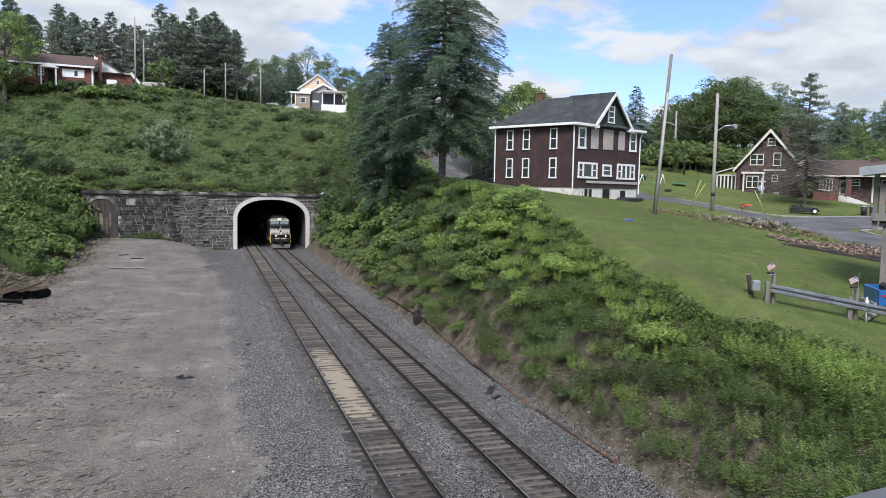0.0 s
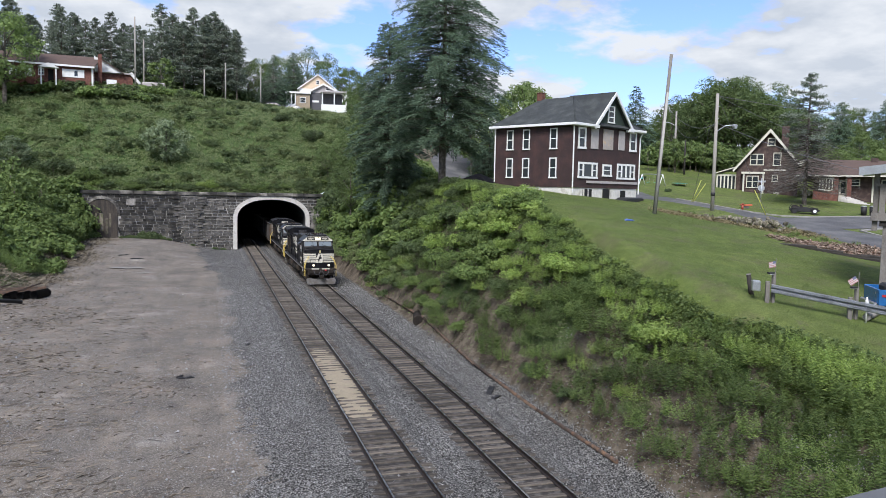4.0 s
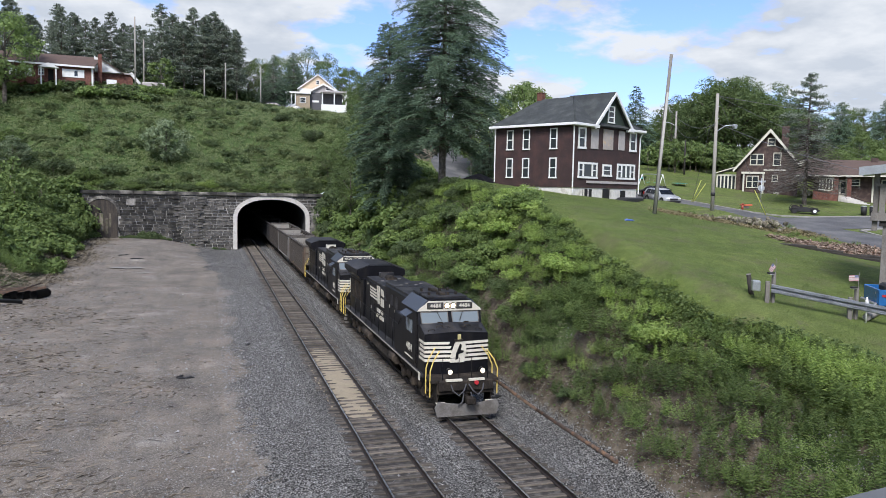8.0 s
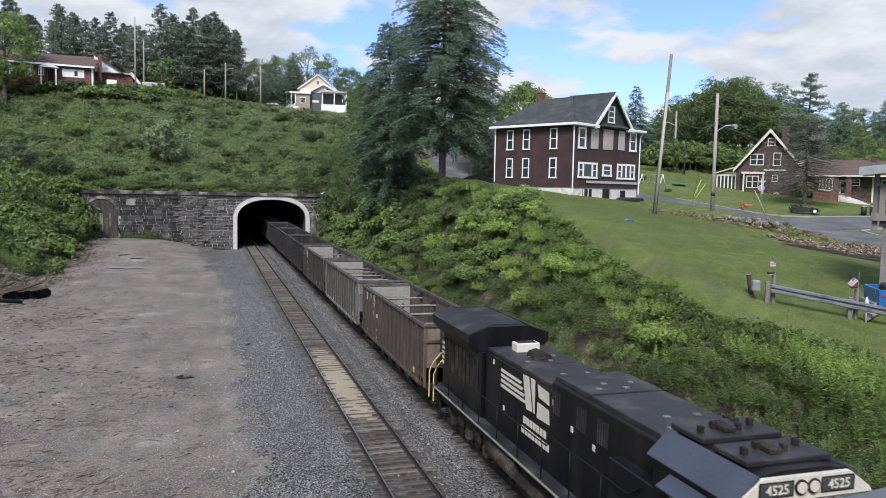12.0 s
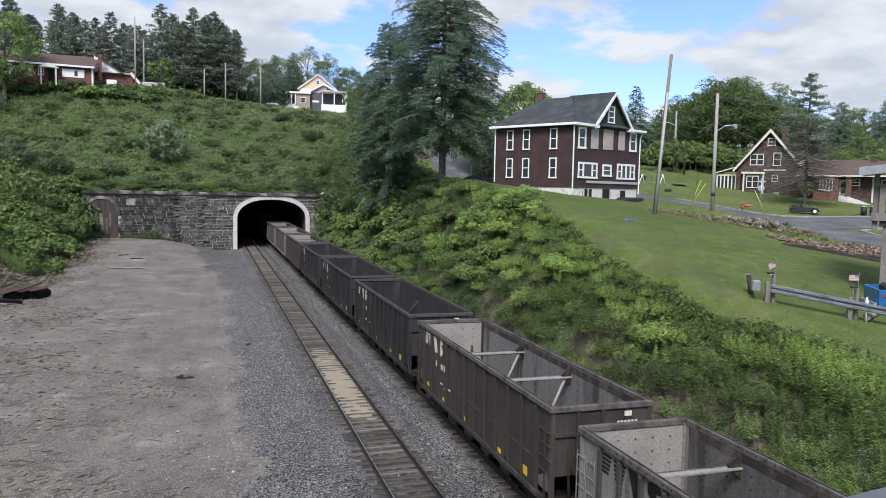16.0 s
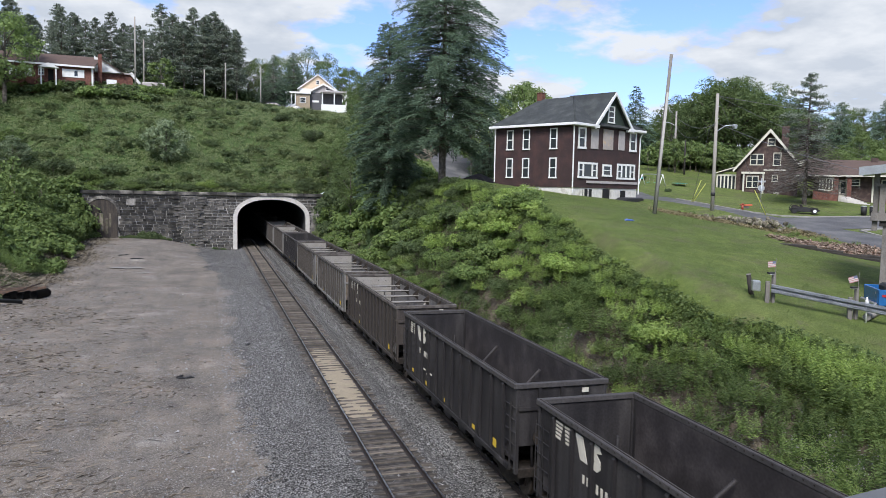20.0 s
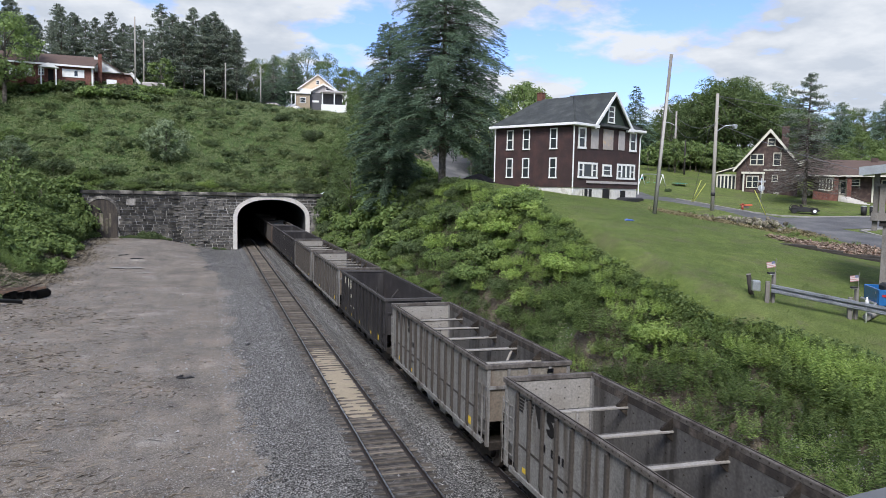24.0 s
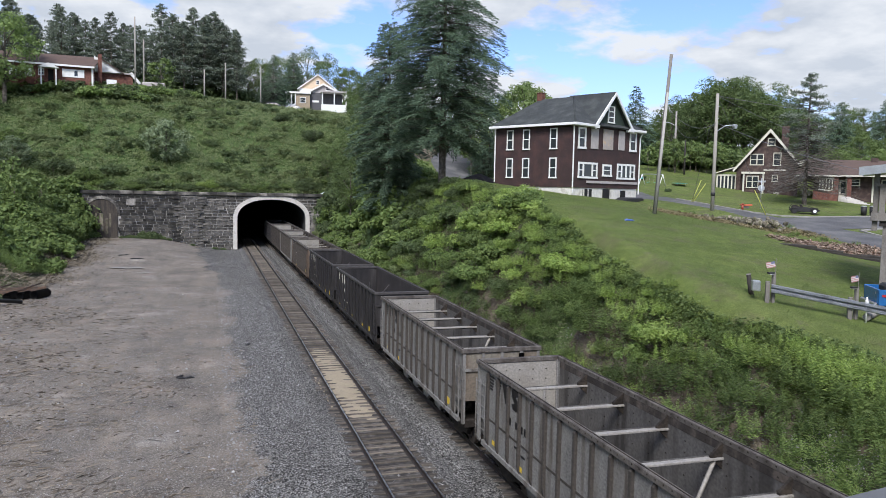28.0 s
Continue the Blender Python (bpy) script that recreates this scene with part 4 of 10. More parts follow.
    for s in (-1, 1):
        bm = bmesh.new()
        rod(bm, [(s * 0.05, -2.72, 1.45), (s * 0.2, -2.86, 1.2), (s * 0.42, -2.88, 1.02), (s * 0.65, -2.8, 1.2), (s * 0.72, -2.7, 1.45)], 0.03)
        rod(bm, [(s * 0.15, -2.72, 1.1), (s * 0.25, -2.88, 0.75), (s * 0.45, -2.88, 0.6)], 0.03)
        part("air_hose", bm, M_HOSE, lo)
    # below the frame
    tank = part("fuel_tank", prismm([(-1.35, 1.0), (-1.45, 0.75), (-1.2, 0.34), (1.2, 0.34), (1.45, 0.75), (1.35, 1.0)], "y", 5.4, 9.9, 0.03), M_UNDER, lo, "dusty black fuel tank")
    for s in (-1, 1):
        part("air_reservoir", cylm((s * 1.3, 9.95, 1.02), (s * 1.3, 12.1, 1.02), 0.3, 0.3, 16), M_DUSTY, lo)
        part("air_reservoir", cylm((s * 1.36, 4.0, 1.05), (s * 1.36, 5.3, 1.05), 0.24, 0.24, 16), M_DUSTY, lo)
    wm = wheelset_mesh(0.533)
    axles = loco_truck(lo, 1.6, wm) + loco_truck(lo, 14.9, wm)
    return lo, axles


TRAIN, AXLES = [], []
for k, (num, lit) in enumerate((("4484", True), ("4525", False))):
    lo, ax = make_loco(num, lit, not lit)
    TRAIN.append((lo, LOCO_PITCH * k))
    AXLES += [(a, 0.533) for a in ax]

# ---- coal cars: y runs back from the front end
HOPPER = {
    "dark": (material("coal_dusted_black", (0.021, 0.0195, 0.021), 0.6, spec=0.25, spread=0.2, scale=1.6, fine=18, bump=0.12, second=(0.045, 0.042, 0.042), mix_at=(0.45, 0.7), stretch=STREAK),
             material("coal_black_lining", (0.03, 0.026, 0.027), 0.7, spread=0.25, scale=1.2, fine=12, bump=0.1, second=(0.05, 0.044, 0.044), mix_at=(0.45, 0.7)), 0, "empty black coal hopper car with braced open top"),
    "grey": (material("stained_grey_paint", (0.2, 0.195, 0.187), 0.65, spread=0.28, scale=2.4, fine=18, bump=0.12, second=(0.066, 0.055, 0.046), mix_at=(0.47, 0.66), stretch=STREAK),
             material("worn_pale_lining", (0.105, 0.1, 0.096), 0.6, spread=0.28, scale=1.6, fine=12, bump=0.12, second=(0.035, 0.032, 0.03), mix_at=(0.48, 0.62), stretch=STREAK), 5, "weathered grey coal hopper car with cross braces"),
    "brown": (material("faded_brown_paint", (0.036, 0.03, 0.027), 0.65, spread=0.22, scale=1.7, fine=18, bump=0.12, second=(0.062, 0.052, 0.045), mix_at=(0.5, 0.75), stretch=STREAK),
              material("scoured_lining", (0.16, 0.153, 0.147), 0.6, spread=0.28, scale=1.6, fine=12, bump=0.12, second=(0.04, 0.037, 0.036), mix_at=(0.5, 0.64), stretch=STREAK), 2, "faded brown coal hopper car, pale scoured inside"),
    "rust": (material("rust_brown_paint", (0.07, 0.047, 0.035), 0.75, spread=0.25, scale=1.7, fine=18, bump=0.2, second=(0.115, 0.085, 0.064), mix_at=(0.5, 0.72), stretch=STREAK),
             material("rusty_lining", (0.12, 0.1, 0.084), 0.75, spread=0.3, scale=1.3, fine=12, bump=0.15, second=(0.06, 0.042, 0.031), mix_at=(0.45, 0.64), stretch=STREAK), 4, "rusty brown coal hopper car with cross braces"),
}
M_SCOUR = material("coal_polished_steel", (0.3, 0.283, 0.258), 0.5, spread=0.2, scale=1.2, fine=14, bump=0.1, second=(0.2, 0.185, 0.165), mix_at=(0.42, 0.65))
HOPPER["ribbed"] = HOPPER["brown"][:2] + (5, "dark brown coal hopper car with five pale cross braces")
M_RIBDARK = material("rust_stained_rib", (0.06, 0.052, 0.046), 0.75, spread=0.3, scale=1.6, fine=16, bump=0.15, second=(0.03, 0.026, 0.024), mix_at=(0.45, 0.62), stretch=STREAK)
M_CHORD = material("grimy_top_chord", (0.115, 0.103, 0.093), 0.7, spread=0.28, scale=2.2, fine=20, bump=0.15, second=(0.042, 0.035, 0.031), mix_at=(0.45, 0.62))
M_CHORDDARK = material("dull_black_chord", (0.06, 0.056, 0.056), 0.65, spread=0.25, scale=2.2, fine=20, bump=0.12, second=(0.036, 0.033, 0.033), mix_at=(0.45, 0.65))
M_RUSTBAND = material("rusty_upper_lining", (0.034, 0.028, 0.025), 0.8, spread=0.3, scale=2.6, fine=16, bump=0.15, second=(0.075, 0.062, 0.053), mix_at=(0.5, 0.7), stretch=(1.0, 1.0, 0.4))
M_ENDCREAM = material("stained_cream_end", (0.2, 0.18, 0.15), 0.7, spread=0.25, scale=1.8, fine=14, bump=0.12, second=(0.1, 0.076, 0.056), mix_at=(0.45, 0.65), stretch=STREAK)
M_TAG = material("yellow_tag", (0.6, 0.42, 0.04), 0.5, spread=0.05)


def make_hopper(kind):
    paint, lining, bars, label = HOPPER[kind]
    L, W, T = 13.6, 1.55, 3.76
    chord = M_CHORDDARK if kind == "dark" else M_CHORD
    ribs = M_RIBDARK if kind in ("grey", "rust") else paint
    end_paint = M_ENDCREAM if kind in ("grey", "rust") else paint
    car = thing("hopper_car", pose(TRACK_R, 0, 0), label, "freight car", "coal cars behind the locomotives")
    for s in (-1, 1):
        x0, x1 = sorted((s * 1.44, s * 1.48))
        side = part("side_sheet", prismm([(0.02, T), (0.02, 2.0), (0.95, 1.65), (0.95, 1.05), (L - 0.95, 1.05), (L - 0.95, 1.65), (L - 0.02, 2.0), (L - 0.02, T)], "x", x0, x1), paint, car)
        part("liner", boxm(s * 1.435 - 0.003, 0.3, 1.3, s * 1.435 + 0.003, L - 0.3, T - 0.1), lining, side)
        # rivet rows along the inside and under the rim
        bm = bmesh.new()
        for k in range(15 if bars else 0):
            y = 1.0 + (L - 2.0) * k / 14
            for z in (2.3, 2.6, 2.9, 3.2, 3.5):
                box(bm, s * 1.43 - 0.012, y - 0.016, z - 0.016, s * 1.43 + 0.004, y + 0.016, z + 0.016)
        for k in range(44):
            box(bm, s * 1.5 - 0.09, 0.3 + 0.3 * k, T - 0.06, s * 1.5 + 0.09, 0.335 + 0.3 * k, T - 0.025)
        rv = part("rivet_rows", bm, M_UNDER, side, "small dark rivet heads")
        rv["kind"] = "stuff"
        part("top_chord", boxm(s * 1.5 - 0.08, 0, T - 0.14, s * 1.5 + 0.08, L, T + 0.02, 0.02), chord, car)
        part("chord_lip", boxm(s * 1.5 - 0.012, 0.1, T + 0.021, s * 1.5 + 0.012, L - 0.1, T + 0.035), M_UNDER, car)
        if kind != "dark":
            part("liner_band", boxm(s * 1.428 - 0.003, 0.3, T - 0.34, s * 1.428 + 0.003, L - 0.3, T - 0.13), M_RUSTBAND, side, "rust-stained upper lining")
            seam = bmesh.new()
            box(seam, s * 1.486 - 0.005, 1.0, 1.98, s * 1.486 + 0.005, L - 1.0, 2.05)
            for q in range(56):
                box(seam, s * 1.492 - 0.01, 1.05 + 0.205 * q, 2.0, s * 1.492 + 0.01, 1.085 + 0.205 * q, 2.03)
            part("panel_seam", seam, M_RIBDARK, side, "rusty riveted seam")
        part("side_sill", boxm(s * 1.47 - 0.06, 0.5, 0.96, s * 1.47 + 0.06, L - 0.5, 1.14, 0.02), paint, car)
        n = 12 if kind in ("dark", "brown") else 14
        rib = finish(prismm([(0.0, 0.0), (0.09, 0.3), (0.09, T - 1.3), (0.0, T - 1.2)], "y", -0.055, 0.055) if s > 0 else prismm([(0.0, 0.0), (-0.09, 0.3), (-0.09, T - 1.3), (0.0, T - 1.2)], "y", -0.055, 0.055), "rib", ribs)
        for k in range(n):
            y = 1.05 + (L - 2.1) * k / (n - 1)
            part("rib", rib, ribs, side, m=pose(s * 1.48, y, 1.06))
        for y in (0.08, L - 0.08):
            part("corner_post", boxm(s * 1.45 - 0.06, y - 0.07, 1.0, s * 1.45 + 0.06, y + 0.07, T - 0.1, 0.01), paint, car)
        for y in (0.14, 0.62, L - 0.14, L - 0.62):
            bm = bmesh.new()
            for k in range(6):
                rod(bm, [(s * 1.53, y - 0.2, 1.15 + 0.38 * k), (s * 1.53, y + 0.2, 1.15 + 0.38 * k)], 0.014, 4)
            for q in (-0.2, 0.2):
                rod(bm, [(s * 1.53, y + q, 1.05), (s * 1.53, y + q, 3.15)], 0.014, 4)
            part("ladder", bm, paint, car)
        for y, z, w in ((1.62, 1.28, 0.3), (3.7, 1.22, 0.26), (L - 1.75, 1.28, 0.3), (L - 3.9, 1.22, 0.26), (7.2, 1.22, 0.24)):
            part("tag", boxm(s * 1.487 - 0.005, y, z, s * 1.487 + 0.005, y + w, z + (0.26 if y < 2 else 0.15)), M_TAG, side, "yellow tag")
        # mark on the rear end of each side: two blocks, bars for the small figures
        mk = M_WHITE if kind in ("dark", "rust", "brown", "ribbed") else M_BLACK
        for k in range(2):
            for j in range(5):
                y = 12.35 - 0.62 * k
                part("mark_stripe", boxm(s * 1.488 - 0.005, y - 0.26 + 0.03 * j, 3.44 - 0.1 * j, s * 1.488 + 0.005, y + 0.26 - 0.02 * j, 3.5 - 0.1 * j), mk, side)
        part("mark_block", prismm([(11.38, 3.52), (11.0, 3.52), (10.72, 2.92), (11.1, 2.92)], "x", s * 1.488 - 0.005, s * 1.488 + 0.005), mk, side)
        part("mark_block", prismm([(10.6, 3.5), (10.44, 3.56), (10.16, 3.54), (10.06, 3.4), (10.3, 3.34), (10.1, 3.2), (10.08, 3.02), (10.24, 2.9), (10.5, 2.92), (10.6, 3.06), (10.36, 3.12), (10.58, 3.28)], "x", s * 1.488 - 0.005, s * 1.488 + 0.005), mk, side)
        for k in range(6):
            y = 10.9 - 0.22 * k - (0.25 if k > 1 else 0)
            part("lettering_bar", boxm(s * 1.488 - 0.005, y - 0.05, 2.38, s * 1.488 + 0.005, y + 0.05, 2.6), mk, side)
        for k in range(3):
            part("lettering_bar", boxm(s * 1.488 - 0.005, 10.0 - 0.5 * k, 1.8 - 0.12 * (k % 2), s * 1.488 + 0.005, 10.3 - 0.5 * k, 1.86 - 0.12 * (k % 2)), mk, side)
    for y, d in ((0.0, 1), (L, -1)):
        end = part("end_sheet", boxm(-1.44, min(y + 0.04 * d, y + 0.08 * d), 1.85, 1.44, max(y + 0.04 * d, y + 0.08 * d), T - 0.02), end_paint, car)
        part("end_chord", boxm(-1.56, min(y - 0.03 * d, y + 0.13 * d), T - 0.14, 1.56, max(y - 0.03 * d, y + 0.13 * d), T + 0.02, 0.02), chord, car)
        part("end_beam", boxm(-1.44, min(y - 0.03 * d, y + 0.04 * d), 2.95, 1.44, max(y - 0.03 * d, y + 0.04 * d), 3.05), paint, end)
        for x in (-0.75, 0.0, 0.75):
            part("end_post", boxm(x - 0.05, min(y - 0.02 * d, y + 0.04 * d), 2.35, x + 0.05, max(y - 0.02 * d, y + 0.04 * d), T - 0.14), paint, end)
        if bars:
            part("end_liner", boxm(-1.43, min(y + 0.085 * d, y + 0.095 * d), 1.9, 1.43, max(y + 0.085 * d, y + 0.095 * d), T - 0.12), M_SCOUR, end, "scoured inner face")
            bm = bmesh.new()
            for x in (-1.0, -0.5, 0.0, 0.5, 1.0):
                for z in (2.3, 2.65, 3.0, 3.35):
                    box(bm, x - 0.018, min(y + 0.09 * d, y + 0.11 * d), z - 0.018, x + 0.018, max(y + 0.09 * d, y + 0.11 * d), z + 0.018)
            ev = part("rivet_rows", bm, M_UNDER, end, "small dark rivet heads")
            ev["kind"] = "stuff"
        part("slope_sheet", prismm([(y + 0.08 * d, 1.95), (y + 2.6 * d, 1.05), (y + 2.6 * d, 0.99), (y + 0.08 * d, 1.88)], "x", -1.43, 1.43), lining, car, "sloping end floor")
        part("end_sill", boxm(-1.4, min(y, y + 0.2 * d), 0.86, 1.4, max(y, y + 0.2 * d), 1.16, 0.02), M_UNDER, car)
        for x in (-0.9, 0.9):
            part("end_strut", cylm((x, y + 0.1 * d, 1.1), (x, y + 0.25 * d, 2.6), 0.05, 0.05, 6), paint, car)
        part("platform", boxm(-1.4, min(y + 0.2 * d, y + 1.4 * d), 1.0, 1.4, max(y + 0.2 * d, y + 1.4 * d), 1.05), M_UNDER, car)
        part("coupler", coupler_mesh(), M_UNDER, car, m=pose(0, y - 0.35 * d, 0, 0, 0, 0 if d > 0 else 180))
    part("brake_wheel", cylm((-0.7, -0.06, 2.1), (-0.7, -0.02, 2.1), 0.26, 0.26, 14), M_UNDER, car)
    # floor: ridges between the bottom hoppers
    part("floor", boxm(-1.43, 2.9, 0.99, 1.43, L - 2.9, 1.04), lining, car)
    for y in (5.0, 6.8, 8.6):
        part("floor_ridge", prismm([(y - 0.75, 1.04), (y, 1.75), (y + 0.75, 1.04)], "x", -1.43, 1.43), lining, car)
    for y in (4.1, 5.9, 7.7, 9.5):
        part("bottom_hopper", prismm([(y - 0.7, 1.0), (y - 0.35, 0.45), (y + 0.35, 0.45), (y + 0.7, 1.0)], "x", -1.2, 1.2, 0.01), paint, car)
    part("centre_sill", boxm(-0.2, 0.2, 0.72, 0.2, L - 0.2, 1.0), M_UNDER, car)
    for k in range(bars):
        y = L * (k + 1) / (bars + 1) if bars != 2 else 4.8 + 4.0 * k
        cb = part("cross_brace", boxm(-1.44, y - 0.09, 3.24, 1.44, y + 0.09, 3.3, 0.01), M_SCOUR, car, "pale cross brace")
        part("brace_lip", boxm(-1.44, y + 0.09, 3.18, 1.44, y + 0.11, 3.32), lining, cb)
        for s in (-1, 1):
            part("brace_gusset", prismm([(s * 1.43, 3.0), (s * 1.1, 3.3), (s * 1.1, 3.36), (s * 1.43, 3.66)], "y", y - 0.04, y + 0.04), M_UNDER, cb)
        if k == 1 or bars < 4:
            part("tie_strut", cylm((1.25, y, 3.26), (0.35, y, 1.3), 0.05, 0.05, 6), M_SCOUR, cb)
    if not bars:
        for y in (4.5, 8.8):
            part("tie_strut", cylm((1.3, y, 3.0), (0.1, y + 1.0, 1.1), 0.055, 0.055, 6), lining, car, "slanting inner strut")
            part("tie_strut", cylm((-1.3, y, 3.0), (-0.1, y + 1.0, 1.1), 0.055, 0.055, 6), lining, car)
    wm = wheelset_mesh(0.457)
    axles = []
    for y in (1.75, L - 1.75):
        tr = part("truck", boxm(-0.95, -0.16, 0.42, 0.95, 0.16, 0.78, 0.03), M_UNDER, car, "two-axle truck", m=pose(0, y, 0))
        for s in (-1, 1):
            part("side_frame", prismm([(-1.15, 0.4), (-1.1, 0.62), (-0.4, 0.8), (0.4, 0.8), (1.1, 0.62), (1.15, 0.4), (0.75, 0.42), (0.4, 0.2), (-0.4, 0.2), (-0.75, 0.42)], "x", s * 1.0 - 0.08, s * 1.0 + 0.08, 0.015), M_UNDER, tr)
        for a in (-0.89, 0.89):
            axles.append(part("wheelset", wm, M_WHEEL, tr, m=pose(0, a, 0.457)))
    return car


CAR_KINDS = ("rust", "grey", "brown", "dark", "dark", "dark", "ribbed", "grey", "grey", "dark", "grey", "grey", "dark", "dark", "rust", "grey", "brown", "dark")
PATTERN = {}
CAR_NUMBERS = {1: "53366", 3: "148368", 9: "148016"}
for k, kind in enumerate(CAR_KINDS):
    if kind not in PATTERN:
        car = PATTERN[kind] = make_hopper(kind)
    else:
        car = copy_thing(PATTERN[kind], pose(TRACK_R, 0, 0))
    TRAIN.append((car, CAR_FIRST + CAR_PITCH * k))
    # car number on the leading end, where it can be read; bars on the others
    end = next(o for o in car.children if o.name.startswith("end_sheet"))
    ink = M_BLACK if kind == "grey" else M_WHITE
    if k in CAR_NUMBERS:
        words(CAR_NUMBERS[k], 0.24, ink, end, pose(0.75, -0.045, 3.22, 90, 0, 0), "car_number", 0.004, 0.0)
    else:
        for j in range(6):
            part("lettering_bar", boxm(0.42 + 0.11 * j, -0.045, 3.14, 0.49 + 0.11 * j, -0.035, 3.3), ink, end)
    part("lettering_bar", boxm(0.64, -0.045, 3.42, 0.86, -0.035, 3.56), ink, end)
    AXLES += [(o, 0.457) for o in car.children_recursive if o.name.startswith("wheelset")]
# ---------------------------------------------------------------- plants
M_LEAF_BUSH = leaf_material("bush_leaf", (0.085, 0.14, 0.046), (0.235, 0.31, 0.1), trans=0.42)
M_LEAF_WEED = leaf_material("weed_leaf", (0.115, 0.155, 0.066), (0.23, 0.275, 0.12), trans=0.4)
# bank and dark leaves: bush leaf darkened, low-bank shade in the colour
M_LEAF_BANK = leaf_material("bank_leaf", (0.07, 0.11, 0.042), (0.18, 0.235, 0.082), trans=0.42)
# new growth, lightened further: sun on the brow put into the colour
M_LEAF_SUNLIT = leaf_material("sunlit_young_leaf", (0.15, 0.24, 0.058), (0.4, 0.5, 0.15), trans=0.45)
M_DRY = leaf_material("dry_stalk", (0.1, 0.085, 0.065), (0.26, 0.225, 0.17), 0.1, 0.05, 0.9)
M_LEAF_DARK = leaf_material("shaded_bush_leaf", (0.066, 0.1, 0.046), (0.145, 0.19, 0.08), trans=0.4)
M_LEAF_PALE = leaf_material("pale_leaf", (0.09, 0.14, 0.06), (0.3, 0.36, 0.22), 0.15)
M_LEAF_TREE = leaf_material("tree_leaf", (0.07, 0.112, 0.042), (0.165, 0.22, 0.078), trans=0.4)
M_LEAF_LIGHT = leaf_material("light_tree_leaf", (0.12, 0.18, 0.062), (0.22, 0.29, 0.1), trans=0.4)
M_NEEDLE = leaf_material("spruce_needle", (0.085, 0.135, 0.095), (0.21, 0.29, 0.19), 0.12, 0.42, 0.7)
M_PINE = leaf_material("pine_needle", (0.085, 0.112, 0.088), (0.215, 0.25, 0.185), 0.18, 0.25, 0.7)
M_DEADWOOD = leaf_material("dead_twig", (0.09, 0.087, 0.082), (0.16, 0.153, 0.145), 0.15, 0.05, 0.9)
M_BARK = material("bark", (0.1, 0.085, 0.07), 0.95, spread=0.25, scale=3, fine=18, bump=0.8, dist=0.05, second=(0.16, 0.14, 0.12), mix_at=(0.45, 0.65))


def unit(v):
    return v / np.maximum(np.linalg.norm(v, axis=-1, keepdims=True), 1e-6)


def leaf_quads(base, along, length, width, rng, droop=0.25):
    """Leaves as four-cornered blades: base points, directions, lengths and widths (arrays)."""
    n = len(base)
    along = unit(along)
    side = unit(np.cross(along, rng.normal(size=(n, 3)) * 0.6 + np.array([0, 0, 1.0])))
    L, W = np.reshape(length, (-1, 1)) * np.ones((n, 1)), np.reshape(width, (-1, 1)) * np.ones((n, 1))
    mid = base + along * L * 0.5
    tip = base + along * L - np.array([0, 0, 1.0]) * L * droop
    v = np.stack([base, mid + side * W * 0.5, tip, mid - side * W * 0.5], 1).reshape(-1, 3)
    return v, np.arange(4 * n).reshape(n, 4)


def leaf_faces(base, normal, length, width, rng, droop=0.2):
    """Leaves lying across a given normal, as they face the light on the outside of a clump."""
    n = len(base)
    normal = unit(normal + rng.normal(size=(n, 3)) * 0.45)
    along = unit(np.cross(normal, rng.normal(size=(n, 3))))
    along = unit(along - np.array([0, 0, 1.0]) * droop)
    side = unit(np.cross(normal, along))
    L, W = np.reshape(length, (-1, 1)) * np.ones((n, 1)), np.reshape(width, (-1, 1)) * np.ones((n, 1))
    mid = base + along * L * 0.45
    v = np.stack([base, mid + side * W * 0.5, base + along * L, mid - side * W * 0.5], 1).reshape(-1, 3)
    return v, np.arange(4 * n).reshape(n, 4)


def shrub_mesh(name, seed, mat, blobs=22, leaves=70, leaf=0.13, height=1.0, spread=1.0):
    """A bush about 2 m across: leafy lumps of uneven size round a hollow heart."""
    rng = np.random.default_rng(seed)
    V, D = [], []
    for _ in range(blobs):
        a, r = rng.uniform(0, 2 * math.pi), math.sqrt(rng.uniform(0, 1)) * spread
        top = height * (1 - 0.62 * (r / spread) ** 2) * rng.uniform(0.55, 1.1)
        c = np.array([r * math.cos(a), r * math.sin(a), top * rng.uniform(0.35, 0.8)])
        s = rng.uniform(0.15, 0.34)
        d = unit(rng.normal(size=(leaves, 3)) + np.array([0, 0, 0.35]))
        p = c + d * s * rng.uniform(0.7, 1.1, (leaves, 1)) * np.array([1, 1, 0.9])
        p[:, 2] = np.maximum(p[:, 2], 0.02)
        V.append(p)
        D.append(d * 0.8 + np.array([0, 0, 0.45]))
    P, D = np.concatenate(V), np.concatenate(D)
    n = len(P)
    L = leaf * rng.uniform(0.65, 1.35, n)
    v, f = leaf_faces(P, D, L, L * rng.uniform(0.42, 0.66, n), rng)
    return mesh_np(name, v, f, mat)


